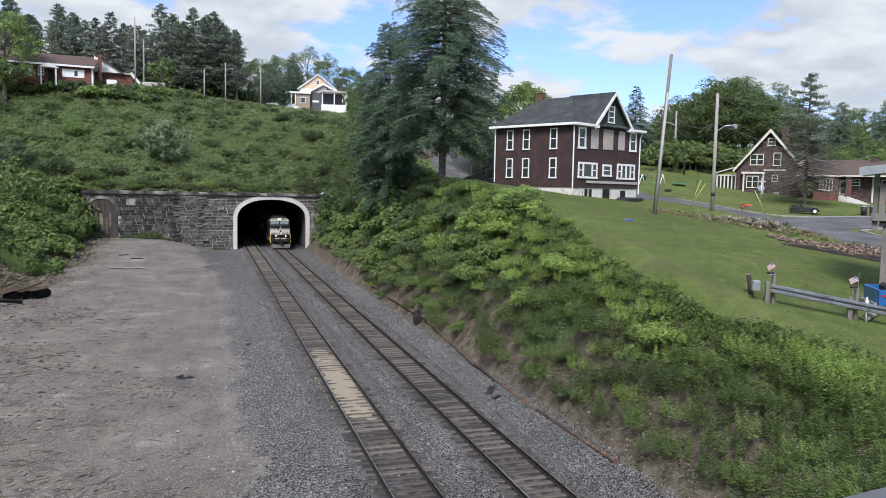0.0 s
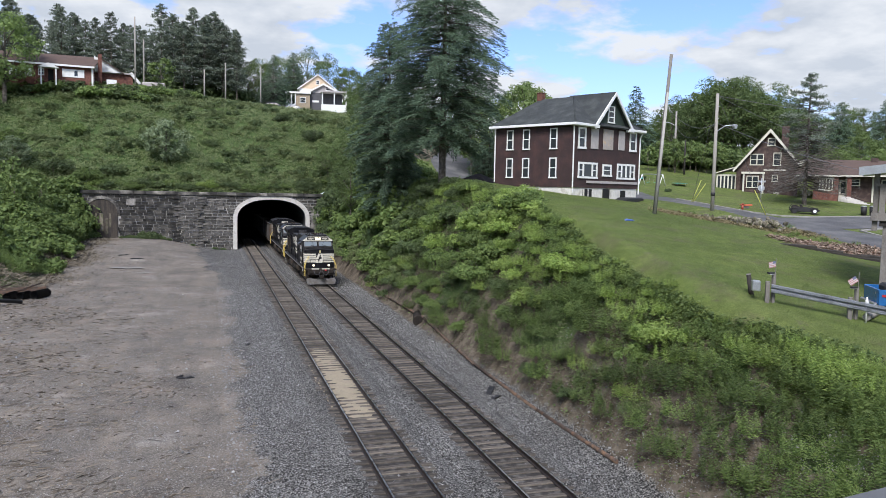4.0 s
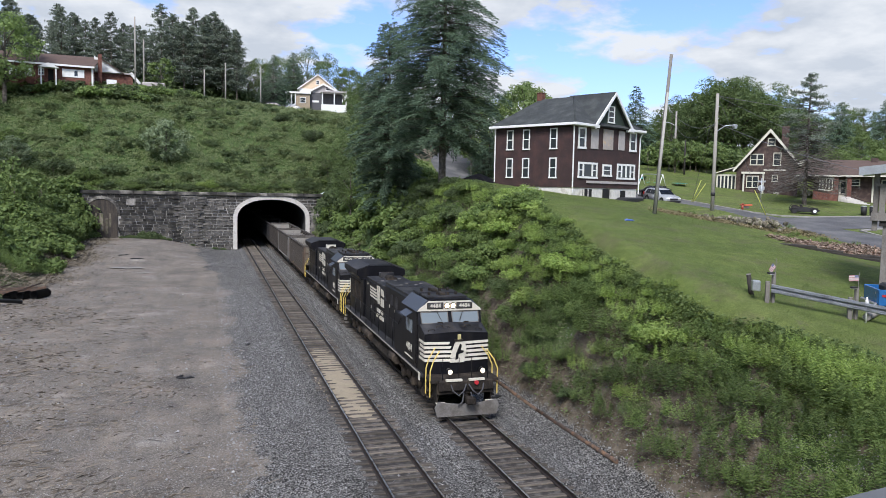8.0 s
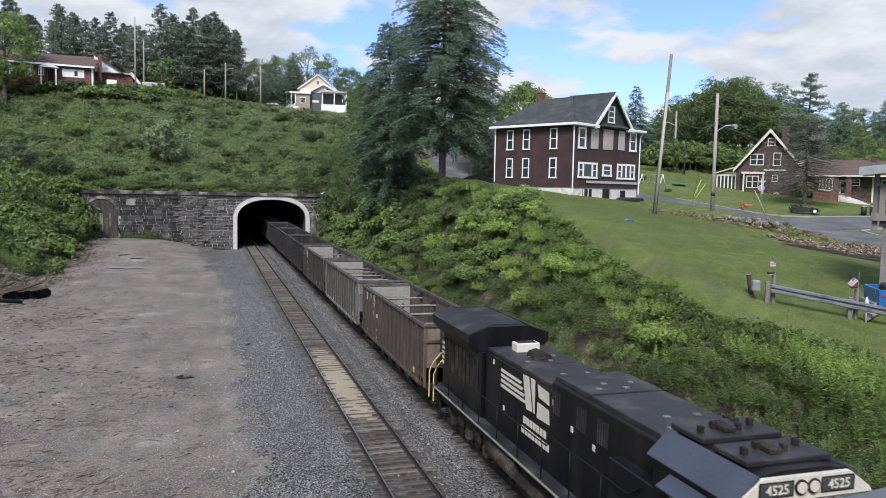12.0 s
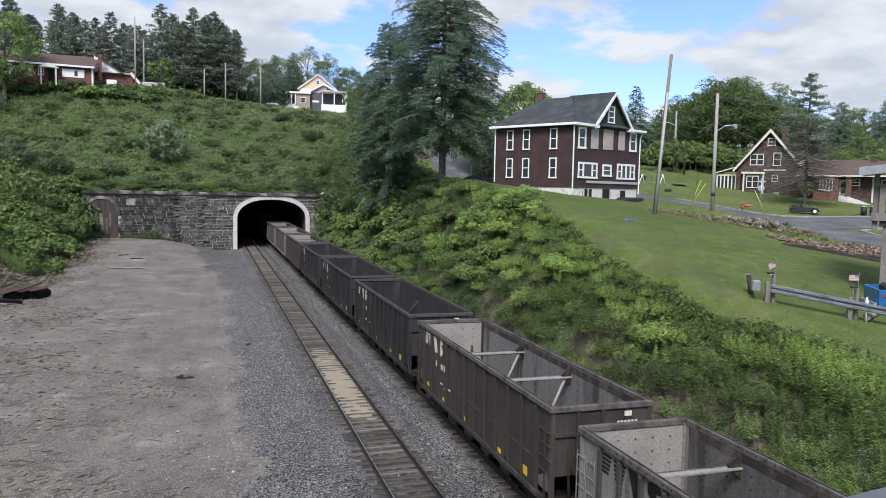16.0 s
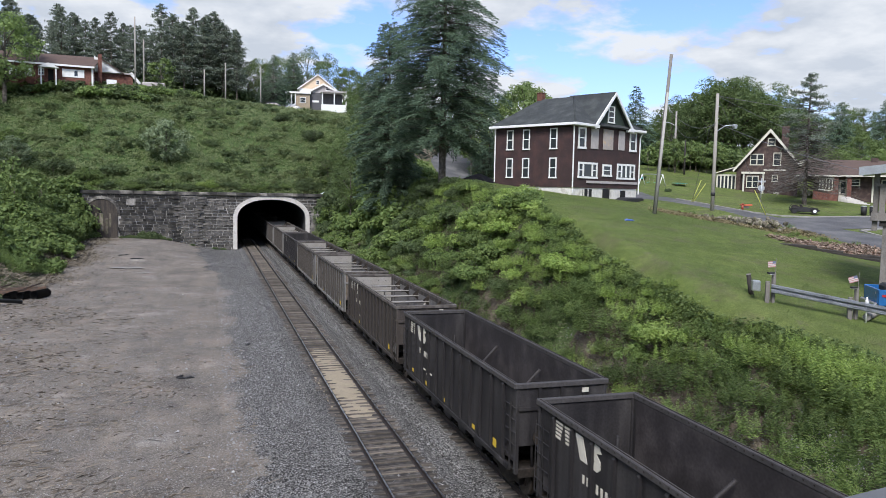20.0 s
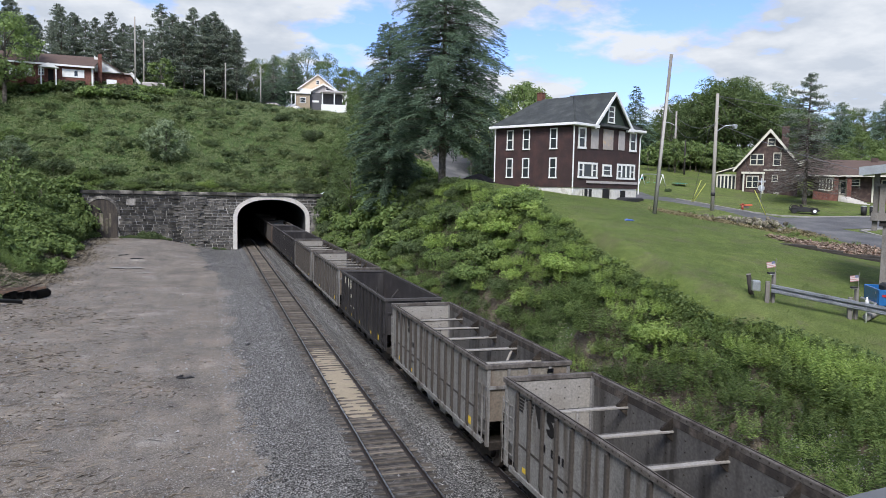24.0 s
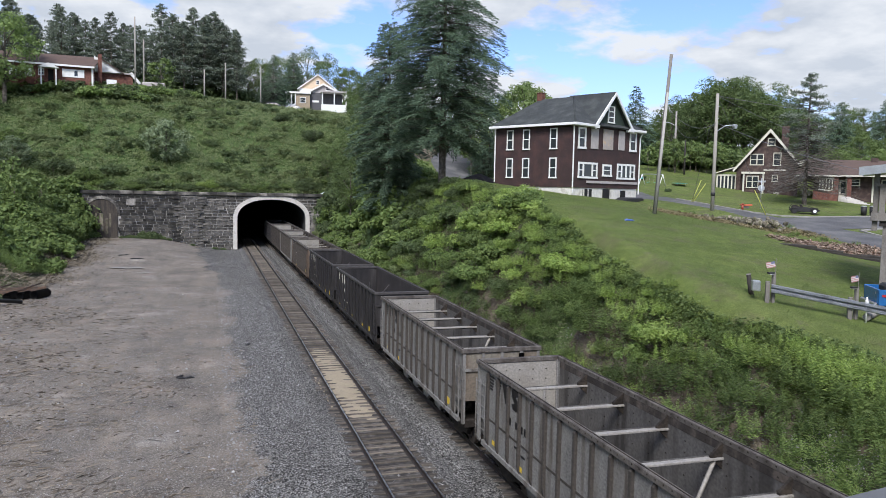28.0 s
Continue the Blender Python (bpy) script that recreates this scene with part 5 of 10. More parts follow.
def weed_mesh(name, seed, mat, stems=34, per=22, height=1.0, spread=0.75, leaf=0.15):
    """A stand of upright leafy stalks."""
    rng = np.random.default_rng(seed)
    P, D, L = [], [], []
    for _ in range(stems):
        a, r = rng.uniform(0, 2 * math.pi), math.sqrt(rng.uniform()) * spread
        h = height * rng.uniform(0.55, 1.1) * (1 - 0.3 * r / spread)
        lean = rng.normal(size=2) * 0.13
        t = np.linspace(0.12, 1, per)
        p = np.stack([r * math.cos(a) + lean[0] * t * h, r * math.sin(a) + lean[1] * t * h, t * h], 1)
        ang = np.arange(per) * 2.4 + rng.uniform(0, 6)
        d = np.stack([np.cos(ang), np.sin(ang), 0.35 + 0.5 * t], 1)
        P.append(p)
        D.append(d)
        L.append(leaf * (1.15 - 0.6 * t) * rng.uniform(0.8, 1.2, per))
    P, D, L = np.concatenate(P), np.concatenate(D), np.concatenate(L)
    v, f = leaf_quads(P, D, L, L * 0.34, rng, 0.2)
    return mesh_np(name, v, f, mat)


def stem_mesh(name, seed, height=0.8, spread=0.6, n=7):
    rng = random.Random(seed)
    bm = bmesh.new()
    for _ in range(n):
        a, r = rng.uniform(0, 6.28), rng.uniform(0.3, 1) * spread
        cyl(bm, (0.1 * math.cos(a), 0.1 * math.sin(a), -0.3), (r * math.cos(a), r * math.sin(a), height * rng.uniform(0.6, 0.95)), 0.022, 0.008, 5, False)
    return finish(bm, name, M_BARK)


def deciduous_meshes(seed, h, w, mat, clumps=100, leaves=56, leaf=0.34, trunk=0.28, clear=0.2):
    """Trunk with limbs, and a crown of many leafy clumps that shade one another, with gaps between."""
    rng = np.random.default_rng(seed)
    bm = bmesh.new()
    top = h * 0.72
    cyl(bm, (0, 0, -0.6), (0, 0, h * clear), trunk, trunk * 0.8, 9, False)
    cyl(bm, (0, 0, h * clear), (rng.normal() * 0.3, rng.normal() * 0.3, top), trunk * 0.8, trunk * 0.2, 8, False)
    P, D = [], []
    for k in range(clumps):
        u = unit(rng.normal(size=3))
        r = rng.uniform(0.4, 1.0) ** 0.5
        z = h * clear + (h - h * clear) * (0.5 + 0.5 * u[2] * r) * 0.95
        prof = math.sin(math.pi * min(0.98, max(0.06, (z - h * clear * 0.7) / (h - h * clear * 0.7)))) ** 0.55
        c = np.array([u[0] * r * w / 2 * prof, u[1] * r * w / 2 * prof, z])
        s = rng.uniform(0.06, 0.12) * w
        d = unit(rng.normal(size=(leaves, 3)) + np.array([0, 0, 0.35]))
        P.append(c + d * s * rng.uniform(0.65, 1.08, (leaves, 1)) * np.array([1, 1, 0.7]))
        D.append(d + np.array([0, 0, 0.35]))
        if k % 5 == 0:
            cyl(bm, (0, 0, min(top, max(h * clear, z - 0.25 * h))), tuple(c), trunk * 0.3, 0.03, 5, False)
    P, D = np.concatenate(P), np.concatenate(D)
    L = leaf * rng.uniform(0.6, 1.4, len(P))
    v, f = leaf_faces(P, D, L, L * 0.62, rng)
    return finish(bm, "trunk", M_BARK), mesh_np("crown", v, f, mat)


def conifer_meshes(seed, h, w, mat, step=0.5, per=12, sprays=120, tuft=0.34, clear=0.1, droop=0.3, trunk=0.3, power=0.85, sparse=0.0, slim=0.3, low=0.6):
    """Trunk and whorls of drooping boughs; each bough is a ragged fan of hanging needle sprays."""
    rng = np.random.default_rng(seed)
    bm = bmesh.new()
    cyl(bm, (0, 0, -0.8), (0, 0, h * 0.98), trunk, 0.03, 9, False)
    P, A, D, Ls = [], [], [], []
    z = h * clear
    while z < h * 0.985:
        rel = z / h
        reach = w / 2 * min(1.0, ((1 - rel) / 0.62)) ** power * min(1.0, low + 1.1 * rel)
        n = max(4, int(per * (0.45 + 0.55 * reach / (w / 2))))
        a0 = rng.uniform(0, 6.28)
        for k in range(n):
            if rng.uniform() < sparse:
                continue
            a = a0 + 2 * math.pi * k / n + rng.normal() * 0.25
            r = reach * rng.uniform(0.6, 1.18)
            m = max(10, int(sprays * (0.2 + 0.8 * (r / (w / 2)) ** 1.4)))
            t = rng.uniform(0.08, 1, m) ** 0.62
            off = rng.uniform(-1, 1, m) * 0.3 * r * (1.1 - t) * t ** 0.3
            lift = 0.2 * r * np.sin(t * 2.0) - droop * r * t ** 1.5 + (0.3 * r * t if rel > 0.8 else 0) - rng.uniform(0, 1, m) ** 3 * 0.24 * min(r, 2.6)
            p = np.stack([r * t * math.cos(a) - off * math.sin(a), r * t * math.sin(a) + off * math.cos(a), z + lift + 0.15 * rng.normal()], 1)
            if r > w * 0.16:
                cyl(bm, (0, 0, z), (r * 0.86 * math.cos(a), r * 0.86 * math.sin(a), z + 0.18 * r - droop * r * 0.8), 0.045, 0.012, 4, False)
            ang = a + np.sign(off) * rng.uniform(0.0, 0.8, m)
            P.append(p)
            A.append(np.stack([np.cos(ang), np.sin(ang), rng.uniform(-0.75, 0.15, m)], 1))
            D.append(np.stack([0.45 * np.cos(ang), 0.45 * np.sin(ang), 0.9 + 0 * t], 1))
            Ls.append(tuft * rng.uniform(0.55, 1.35, m) * (0.6 + 0.4 * (1 - rel)))
        z += step * rng.uniform(0.8, 1.2) * (1 - 0.35 * rel)
    P, A, D, Ls = np.concatenate(P), unit(np.concatenate(A)), np.concatenate(D), np.concatenate(Ls)
    side = unit(np.cross(unit(D + rng.normal(size=D.shape) * 0.4), A)) * (Ls * slim * 0.5)[:, None]
    tip = A * Ls[:, None]
    v = np.stack([P, P + tip * 0.5 + side, P + tip, P + tip * 0.5 - side], 1).reshape(-1, 3)
    return finish(bm, "trunk", M_BARK), mesh_np("crown", v, np.arange(len(v)).reshape(-1, 4), mat)


def pine_meshes(seed, h, w, mat, boughs=92, clear=0.2, trunk=0.2, full=1.0, needle=1.0):
    """Bare lower trunk and flat, uneven boughs in layers, thick with needles towards their ends."""
    rng = np.random.default_rng(seed)
    bm = bmesh.new()
    cyl(bm, (0, 0, -0.8), (0, 0, h * 0.97), trunk, 0.04, 8, False)
    P, D, Ls = [], [], []
    for k in range(boughs):
        rel = (k + rng.uniform(0, 1)) / boughs
        z = h * (clear + (1 - clear) * rel)
        a = k * 2.4 + rng.normal() * 0.5
        r = w / 2 * min(1.0, 0.55 + 1.4 * rel) * (1.02 - rel) ** 0.55 * rng.uniform(0.45, 1.2)
        lift = rng.uniform(-0.08, 0.22) * r
        m = int((40 + 90 * r / (w / 2)) * full)
        t = rng.uniform(0.2, 1, m) ** 0.7
        off = rng.normal(size=m) * 0.24 * r * t
        p = np.stack([r * t * math.cos(a) - off * math.sin(a), r * t * math.sin(a) + off * math.cos(a), z + lift * t + rng.normal(size=m) * 0.09], 1)
        cyl(bm, (0, 0, z), (r * 0.85 * math.cos(a), r * 0.85 * math.sin(a), z + lift * 0.85), 0.05, 0.015, 4, False)
        ang = a + rng.normal(size=m) * 1.0
        P.append(p)
        D.append(np.stack([0.35 * np.cos(ang), 0.35 * np.sin(ang), rng.uniform(0.5, 1.0, m)], 1))
        Ls.append(rng.uniform(0.28, 0.62, m) * needle)
    P, D, Ls = np.concatenate(P), np.concatenate(D), np.concatenate(Ls)
    v, f = leaf_faces(P, D, Ls, Ls * 0.36, rng, 0.0)
    return finish(bm, "trunk", M_BARK), mesh_np("crown", v, f, mat)


def plant(name, meshes, x, y, size, label, category, group="", turn=0.0, z=None, wide=1.0, lean=0.0):
    """A thing of a stem part and a leaf part, standing on the ground."""
    ob = thing(name, pose(x, y, height(x, y) if z is None else z, lean, 0, turn), label, category, group)
    ob.scale = (size * wide, size * wide, size)
    for pn, me in meshes:
        part(pn, me, None, ob)
    return ob


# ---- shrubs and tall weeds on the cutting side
SHRUBS = [[("stem", stem_mesh("stem", i)), ("foliage", shrub_mesh("foliage", 20 + i, (M_LEAF_SUNLIT, M_LEAF_BUSH, M_LEAF_BUSH, M_LEAF_BUSH, M_LEAF_DARK, M_LEAF_DARK)[i], 40, 90, 0.115))] for i in range(6)]
WEEDS = [[("foliage", weed_mesh("foliage", 40 + i, (M_LEAF_SUNLIT, M_LEAF_BUSH, M_LEAF_BANK, M_LEAF_BUSH)[i], 52, 26, 0.95 + 0.1 * i, 0.8, 0.135))] for i in range(4)]
rs = np.random.default_rng(11)


def crest(y):
    """Where the cutting side meets the lawn."""
    return 14.2 + (float(lawn_height(np.array([18.5]), np.array([y]))[0]) + 0.1) / (0.85 + 0.85 * float(sstep(np.array([y]), 17, 31)[0]))


def growth_edge(y):
    """The upper edge of the tall growth: the mown grass laps over the brow of the bank."""
    return crest(y) + float(np.interp(y, (17.8, 19.1, 21, 22.7, 24.7, 28.5, 33, 37, 42, 47), (0.4, 0.2, -0.25, -0.8, -0.75, -0.65, -0.55, -0.6, -0.15, 0.15)))


kept = []
for _ in range(5200):
    y = 12 + 62 * rs.uniform() ** 1.15
    brow = growth_edge(y) + 0.22 * math.sin(y * 1.7) + 0.16 * math.sin(y * 4.1) + 0.1 * math.sin(y * 9.3)
    x = rs.uniform(14.6, brow)
    rel = (x - 14.2) / (brow - 14.2)
    bare = 0.5 + 0.5 * math.sin(y * 0.33 + 1.0) + 0.3 * math.sin(y * 0.9)
    edge = float(np.interp(y, (20, 28, 34, 40, 46, 50, 60), (0.55, 0.52, 0.42, 0.36, 0.3, 0.12, 0.06))) + 0.12 * bare
    want = 1.0 if rel > edge + 0.1 else (0.6 if rel > edge else (0.16 if rel > 0.12 else 0.06))
    if rs.uniform() > want:
        continue
    gap = 0.56 if y < 40 else 0.76
    if any((x - a) ** 2 + (y - b) ** 2 < gap * gap for a, b in kept):
        continue
    kept.append((x, y))
    room = (brow - x) * (1.15 if y > 28 else 0.8) + 0.3       # how tall it may stand below the brow
    if rs.uniform() < (1.0 if y < 25 else 0.8 if y < 40 else 0.5):
        # sunlit leaf colour mostly near the brow, shade-darkened ones below
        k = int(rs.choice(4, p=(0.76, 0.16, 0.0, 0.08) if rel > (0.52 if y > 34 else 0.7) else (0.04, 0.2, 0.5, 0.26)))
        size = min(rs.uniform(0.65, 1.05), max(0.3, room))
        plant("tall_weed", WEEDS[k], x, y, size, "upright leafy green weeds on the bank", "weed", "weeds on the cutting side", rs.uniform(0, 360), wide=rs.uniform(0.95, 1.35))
    else:
        size = min(rs.uniform(0.6, 1.0) + (0.45 if y > 44 else 0.0), max(0.32, room + (0.5 if 43 < y < 50 else 0.0)))
        if rel < 0.35:
            size *= 0.62
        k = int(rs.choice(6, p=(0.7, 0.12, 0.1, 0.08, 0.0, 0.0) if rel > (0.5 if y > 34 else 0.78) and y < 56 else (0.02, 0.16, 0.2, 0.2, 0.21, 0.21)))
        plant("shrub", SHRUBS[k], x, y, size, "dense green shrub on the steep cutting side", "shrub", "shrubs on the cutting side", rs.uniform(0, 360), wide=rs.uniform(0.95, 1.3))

def joined(name, shapes, spots, label):
    """Many bushes too tangled to count, joined into one object: spots of (shape, x, y, size, turn)."""
    V, F, off = [], [], 0
    data = []
    for me in shapes:
        v = np.empty(len(me.vertices) * 3, np.float32)
        me.vertices.foreach_get("co", v)
        data.append(v.reshape(-1, 3))
    for k, x, y, s, a in spots:
        v = data[k]
        c, d = math.cos(a), math.sin(a)
        w = np.stack([(v[:, 0] * c - v[:, 1] * d) * s * 1.1 + x, (v[:, 0] * d + v[:, 1] * c) * s * 1.1 + y, v[:, 2] * s + height(x, y)], 1)
        V.append(w)
        F.append(np.arange(off, off + len(w)).reshape(-1, 4))
        off += len(w)
    ob = new(name, mesh_np(name, np.concatenate(V), np.concatenate(F), shapes[0].materials[0]))
    return tagged(ob, label, "bushes", kind="stuff")


# thick growth between the tunnel mouth and the big spruces, and on the slope beside the yard
DARKS = [[("stem", stem_mesh("stem", 60 + i, 1.2)), ("foliage", shrub_mesh("foliage", 70 + i, M_LEAF_DARK if i % 2 else M_LEAF_BUSH, 26, 52, 0.24, 1.35))] for i in range(4)]
spots = []
for _ in range(190):
    x, y = rs.uniform(15.4, 25), rs.uniform(66, 119)
    if not (y > 114 and x < 17) and not (y < 86 and x > 19.0):
        spots.append((rs.integers(2), x, y, rs.uniform(1.1, 1.9) * (0.6 if x < 17 else 1.0), rs.uniform(0, 6.28)))
joined("thicket", [DARKS[0][1][1], DARKS[2][1][1]], spots, "dense dark green thicket between track and spruces")
LEFTS = [shrub_mesh("foliage", 90 + i, M_LEAF_BUSH, 26, 56, 0.24, 1.3) for i in range(3)]
spots = []
for _ in range(260):
    x, y = rs.uniform(-36, -16.4), rs.uniform(74, 121)
    if x > -0.235 * y - 7 and (y > 84 or x < -21.5):
        spots.append((rs.integers(3), x, y, rs.uniform(1.0, 2.1) * (0.7 if x > -19 else 1.0), rs.uniform(0, 6.28)))
joined("yard_side_bushes", LEFTS, spots, "dense green bushes on the slope beside the gravel yard")

def undergrowth():
    """Low leaves over the bank, thick near the top, thinning to bare soil at the foot."""
    rng = np.random.default_rng(15)
    n = 150000
    y = 10 + 66 * rng.uniform(0, 1, n) ** 1.25
    top = np.array([growth_edge(v) for v in np.arange(8, 80, 1.0)])
    t = rng.uniform(0.02, 1.04, n)
    x = 14.1 + t * (np.interp(y, np.arange(8, 80, 1.0), top) - 14.1)
    patch = wobble(x, y, 1.1, 0.7) * 0.5 + wobble(x, y, 2.6, 1.9) * 0.35
    keep = rng.uniform(0, 1, n) < np.clip((t - np.interp(y, (20, 28, 36, 46, 52), (0.54, 0.5, 0.4, 0.34, 0.2))) * 2.6 + patch * 0.9, 0.06, 1.0)
    x, y = x[keep], y[keep]
    n = len(x)
    P = np.stack([x, y, land(x, y) + rng.uniform(0.0, 0.28, n)], 1)
    a = rng.uniform(0, 2 * math.pi, n)
    D = np.stack([np.cos(a) - 0.35, np.sin(a) - 0.25, rng.uniform(0.0, 0.9, n)], 1)
    L = rng.uniform(0.07, 0.2, n)
    v, f = leaf_quads(P, D, L, L * rng.uniform(0.35, 0.7, n), rng)
    tagged(new("bank_undergrowth", mesh_np("bank_undergrowth", v, f, M_LEAF_BANK)), "low tangled greenery covering the cutting side", "undergrowth", kind="stuff")


def bank_litter():
    """Dead stalks and twigs lying on the bare lower bank."""
    rng = np.random.default_rng(25)
    n = 60000
    y = 10 + 60 * rng.uniform(0, 1, n) ** 1.25
    top = np.array([crest(v) for v in np.arange(8, 80, 1.0)])
    t = rng.uniform(0.0, 0.8, n) * rng.uniform(0.4, 1, n)
    x = 14.1 + t * (np.interp(y, np.arange(8, 80, 1.0), top) - 14.1)
    P = np.stack([x, y, land(x, y) + rng.uniform(0.0, 0.07, n)], 1)
    a = rng.uniform(0, 2 * math.pi, n)
    D = np.stack([np.cos(a), np.sin(a), rng.uniform(-0.1, 0.7, n)], 1)
    L = rng.uniform(0.06, 0.32, n)
    v, f = leaf_quads(P, D, L, 0.006 + L * rng.uniform(0.01, 0.06, n), rng, 0.1)
    tagged(new("bank_litter", mesh_np("bank_litter", v, f, M_DRY)), "dry brown stalks lying on the bare bank", "dead stalks", kind="stuff")


def lawn_blades():
    """Short grass standing out of the lawn nearest the cutting."""
    rng = np.random.default_rng(16)
    n = 130000
    y = 17 + 45 * rng.uniform(0, 1, n) ** 1.3
    top = np.array([growth_edge(v) for v in np.arange(15, 65, 1.0)])
    x = np.interp(y, np.arange(15, 65, 1.0), top) - 0.5 + rng.uniform(0, 1, n) ** 1.2 * 15
    keep = (wobble(x, y, 0.8, 3.0) * 0.4 + wobble(x, y, 2.1, 5.0) * 0.4 + rng.uniform(-0.6, 0.9, n) > 0) & (x < 35)
    x, y = x[keep], y[keep]
    n = len(x)
    P = np.stack([x, y, land(x, y)], 1)
    a = rng.uniform(0, 2 * math.pi, n)
    D = np.stack([np.cos(a), np.sin(a), rng.uniform(0.5, 1.6, n)], 1)
    L = rng.uniform(0.035, 0.085, n)
    v, f = leaf_quads(P, D, L, L * 0.3, rng, 0.35)
    m = leaf_material("grass_blade", (0.105, 0.15, 0.046), (0.2, 0.245, 0.085), 0.1, 0.3)
    tagged(new("lawn_grass", mesh_np("lawn_grass", v, f, m)), "short mown grass of the sloping lawn", "grass", kind="stuff")


def far_foot():
    """Rank weeds along the foot of the far bank, up to the tunnel."""
    rng = np.random.default_rng(45)
    spots = []
    for _ in range(170):
        y = rng.uniform(60, 118)
        spots.append((int(rng.integers(2)), 15.2 + abs(rng.normal()) * 0.9, y, rng.uniform(0.35, 0.9), rng.uniform(0, 6.28)))
    joined("far_bank_weeds", [weed_mesh("w", 260, M_LEAF_WEED, 30, 20, 1.0, 0.8, 0.2), shrub_mesh("w", 261, M_LEAF_WEED, 20, 70, 0.16)], spots, "rank green weeds along the foot of the bank")


undergrowth()
far_foot()
bank_litter()
lawn_blades()

# ---- hillside over the tunnel: low growth as one cover, single bushes on it
def hillside_cover():
    rng = np.random.default_rng(5)
    n = 15000
    x, y = rng.uniform(-40, 25, n), 120.4 + 36 * rng.uniform(0, 1, n) ** 1.2
    z = land(x, y)
    k = 12
    a = rng.uniform(0, 2 * math.pi, (n, k))
    r = rng.uniform(0, 0.6, (n, k))
    tall = 0.3 + 0.28 * wobble(x, y, 0.9, 3.0) + 0.2 * rng.uniform(0, 1, n)
    P = np.stack([x[:, None] + r * np.cos(a), y[:, None] + r * np.sin(a), z[:, None] + np.maximum(0.1, tall)[:, None] * rng.uniform(0.2, 1, (n, k))], -1).reshape(-1, 3)
    D = np.stack([0.5 * np.cos(a), 0.5 * np.sin(a) - 0.4, rng.uniform(0.5, 1.2, (n, k))], -1).reshape(-1, 3)
    L = rng.uniform(0.16, 0.36, n * k)
    v, f = leaf_faces(P, D, L, L * 0.5, rng)
    ob = new("hillside_weeds", mesh_np("hillside_weeds", v, f, M_LEAF_WEED))
    tagged(ob, "low green weeds covering the hillside over the tunnel", "weeds", kind="stuff")


hillside_cover()
def hillside_stands():
    """Clumps of taller weeds scattered over the hillside, two kinds."""
    rng = np.random.default_rng(35)
    for nm, mat, n, lab in (("tall_hillside_weeds", M_LEAF_WEED, 260, "taller green weeds in clumps on the hillside"), ("dark_hillside_weeds", M_LEAF_DARK, 130, "low dark green brambles in clumps on the hillside")):
        sh = [weed_mesh("w", 210 + i, mat, 26, 16, 0.8, 1.0, 0.26) for i in range(2)] if mat is M_LEAF_WEED else [shrub_mesh("w", 220 + i, mat, 14, 50, 0.26, 0.6, 1.2) for i in range(2)]
        spots = []
        while len(spots) < n:
            x, y = rng.uniform(-38, 25), 121.2 + 26 * rng.uniform() ** 1.3
            if rng.uniform() < 0.5 + 0.6 * float(wobble(np.array([x]), np.array([y]), 0.35, 4.0 if mat is M_LEAF_WEED else 1.0)[0]):
                spots.append((int(rng.integers(2)), x, y, rng.uniform(0.6, 1.3), rng.uniform(0, 6.28)))
        joined(nm, sh, spots, lab)


hillside_stands()
pale = deciduous_meshes(98, 7.2, 7.0, M_LEAF_PALE, 90, 44, 0.34, 0.12, 0.05)
FLOWERING = (("trunk", pale[0]), ("crown", pale[1]))
plant("flowering_bush", FLOWERING, -6.4, 126.2, 1.0, "tall bush flecked with pale leaf undersides", "bush", turn=30, wide=1.05)
plant("flowering_bush", FLOWERING, -27.5, 124.0, 0.7, "tall bush flecked with pale leaf undersides", "bush", turn=200)
for x, y, s, k in ((0.3, 131, 1.3, 4), (-20.4, 133, 1.9, 1), (-13.9, 124.2, 1.9, 4), (-9.5, 121.6, 1.3, 5), (-0.5, 121.4, 1.4, 0), (8.5, 121.5, 1.2, 1), (14.5, 122, 1.7, 5), (-17, 122.5, 2.2, 2), (-22, 124, 2.4, 4), (-29, 130, 2.2, 2), (12.5, 138, 1.6, 5), (17, 133, 2.0, 4)):
    plant("bush", SHRUBS[k], x, y, s, "rounded green bush on the hillside over the tunnel", "bush", "bushes on the hillside", x * 40)
for x in np.arange(-36, -2, 1.5):
    y = 145.5 - 0.02 * x + rs.uniform(-1.2, 1.2)
    plant("hedge_bush", DARKS[rs.integers(4)], x, y, rs.uniform(1.1, 1.7), "dark bush along the brow of the hill", "bush", "hedge on the brow of the hill", rs.uniform(0, 360), wide=1.2)

for x in np.arange(-37, -9, 1.6):
    plant("hedge_bush", DARKS[rs.integers(4)], x, 142.6 + rs.uniform(-0.8, 0.8), rs.uniform(1.3, 2.0), "dark bush along the brow of the hill", "bush", "hedge on the brow of the hill", rs.uniform(0, 360), wide=1.2)

# ---- big trees
T_SPRUCE = conifer_meshes(3, 28.0, 12.0, M_NEEDLE, 0.72, 16, 460, 0.36, 0.12, 0.36, 0.36, 0.85, slim=0.24, low=0.62)
T_SPRUCE2 = conifer_meshes(8, 20.6, 8.4, M_NEEDLE, 0.68, 15, 270, 0.42, 0.06, 0.32, 0.3, 0.5, slim=0.26)
T_SPRUCE3 = conifer_meshes(9, 20, 11.0, M_NEEDLE, 0.8, 13, 110, 0.62, 0.05, 0.3, 0.3, 0.9, slim=0.34, low=0.8)
T_PINES = [pine_meshes(30 + i, 17 + i, 10.0 + 0.7 * (i % 3), M_PINE) for i in range(5)]
T_TREES = [deciduous_meshes(50 + i, 13 + i, 10 + (i % 3), M_LEAF_TREE, 110, 66, 0.27) for i in range(4)]
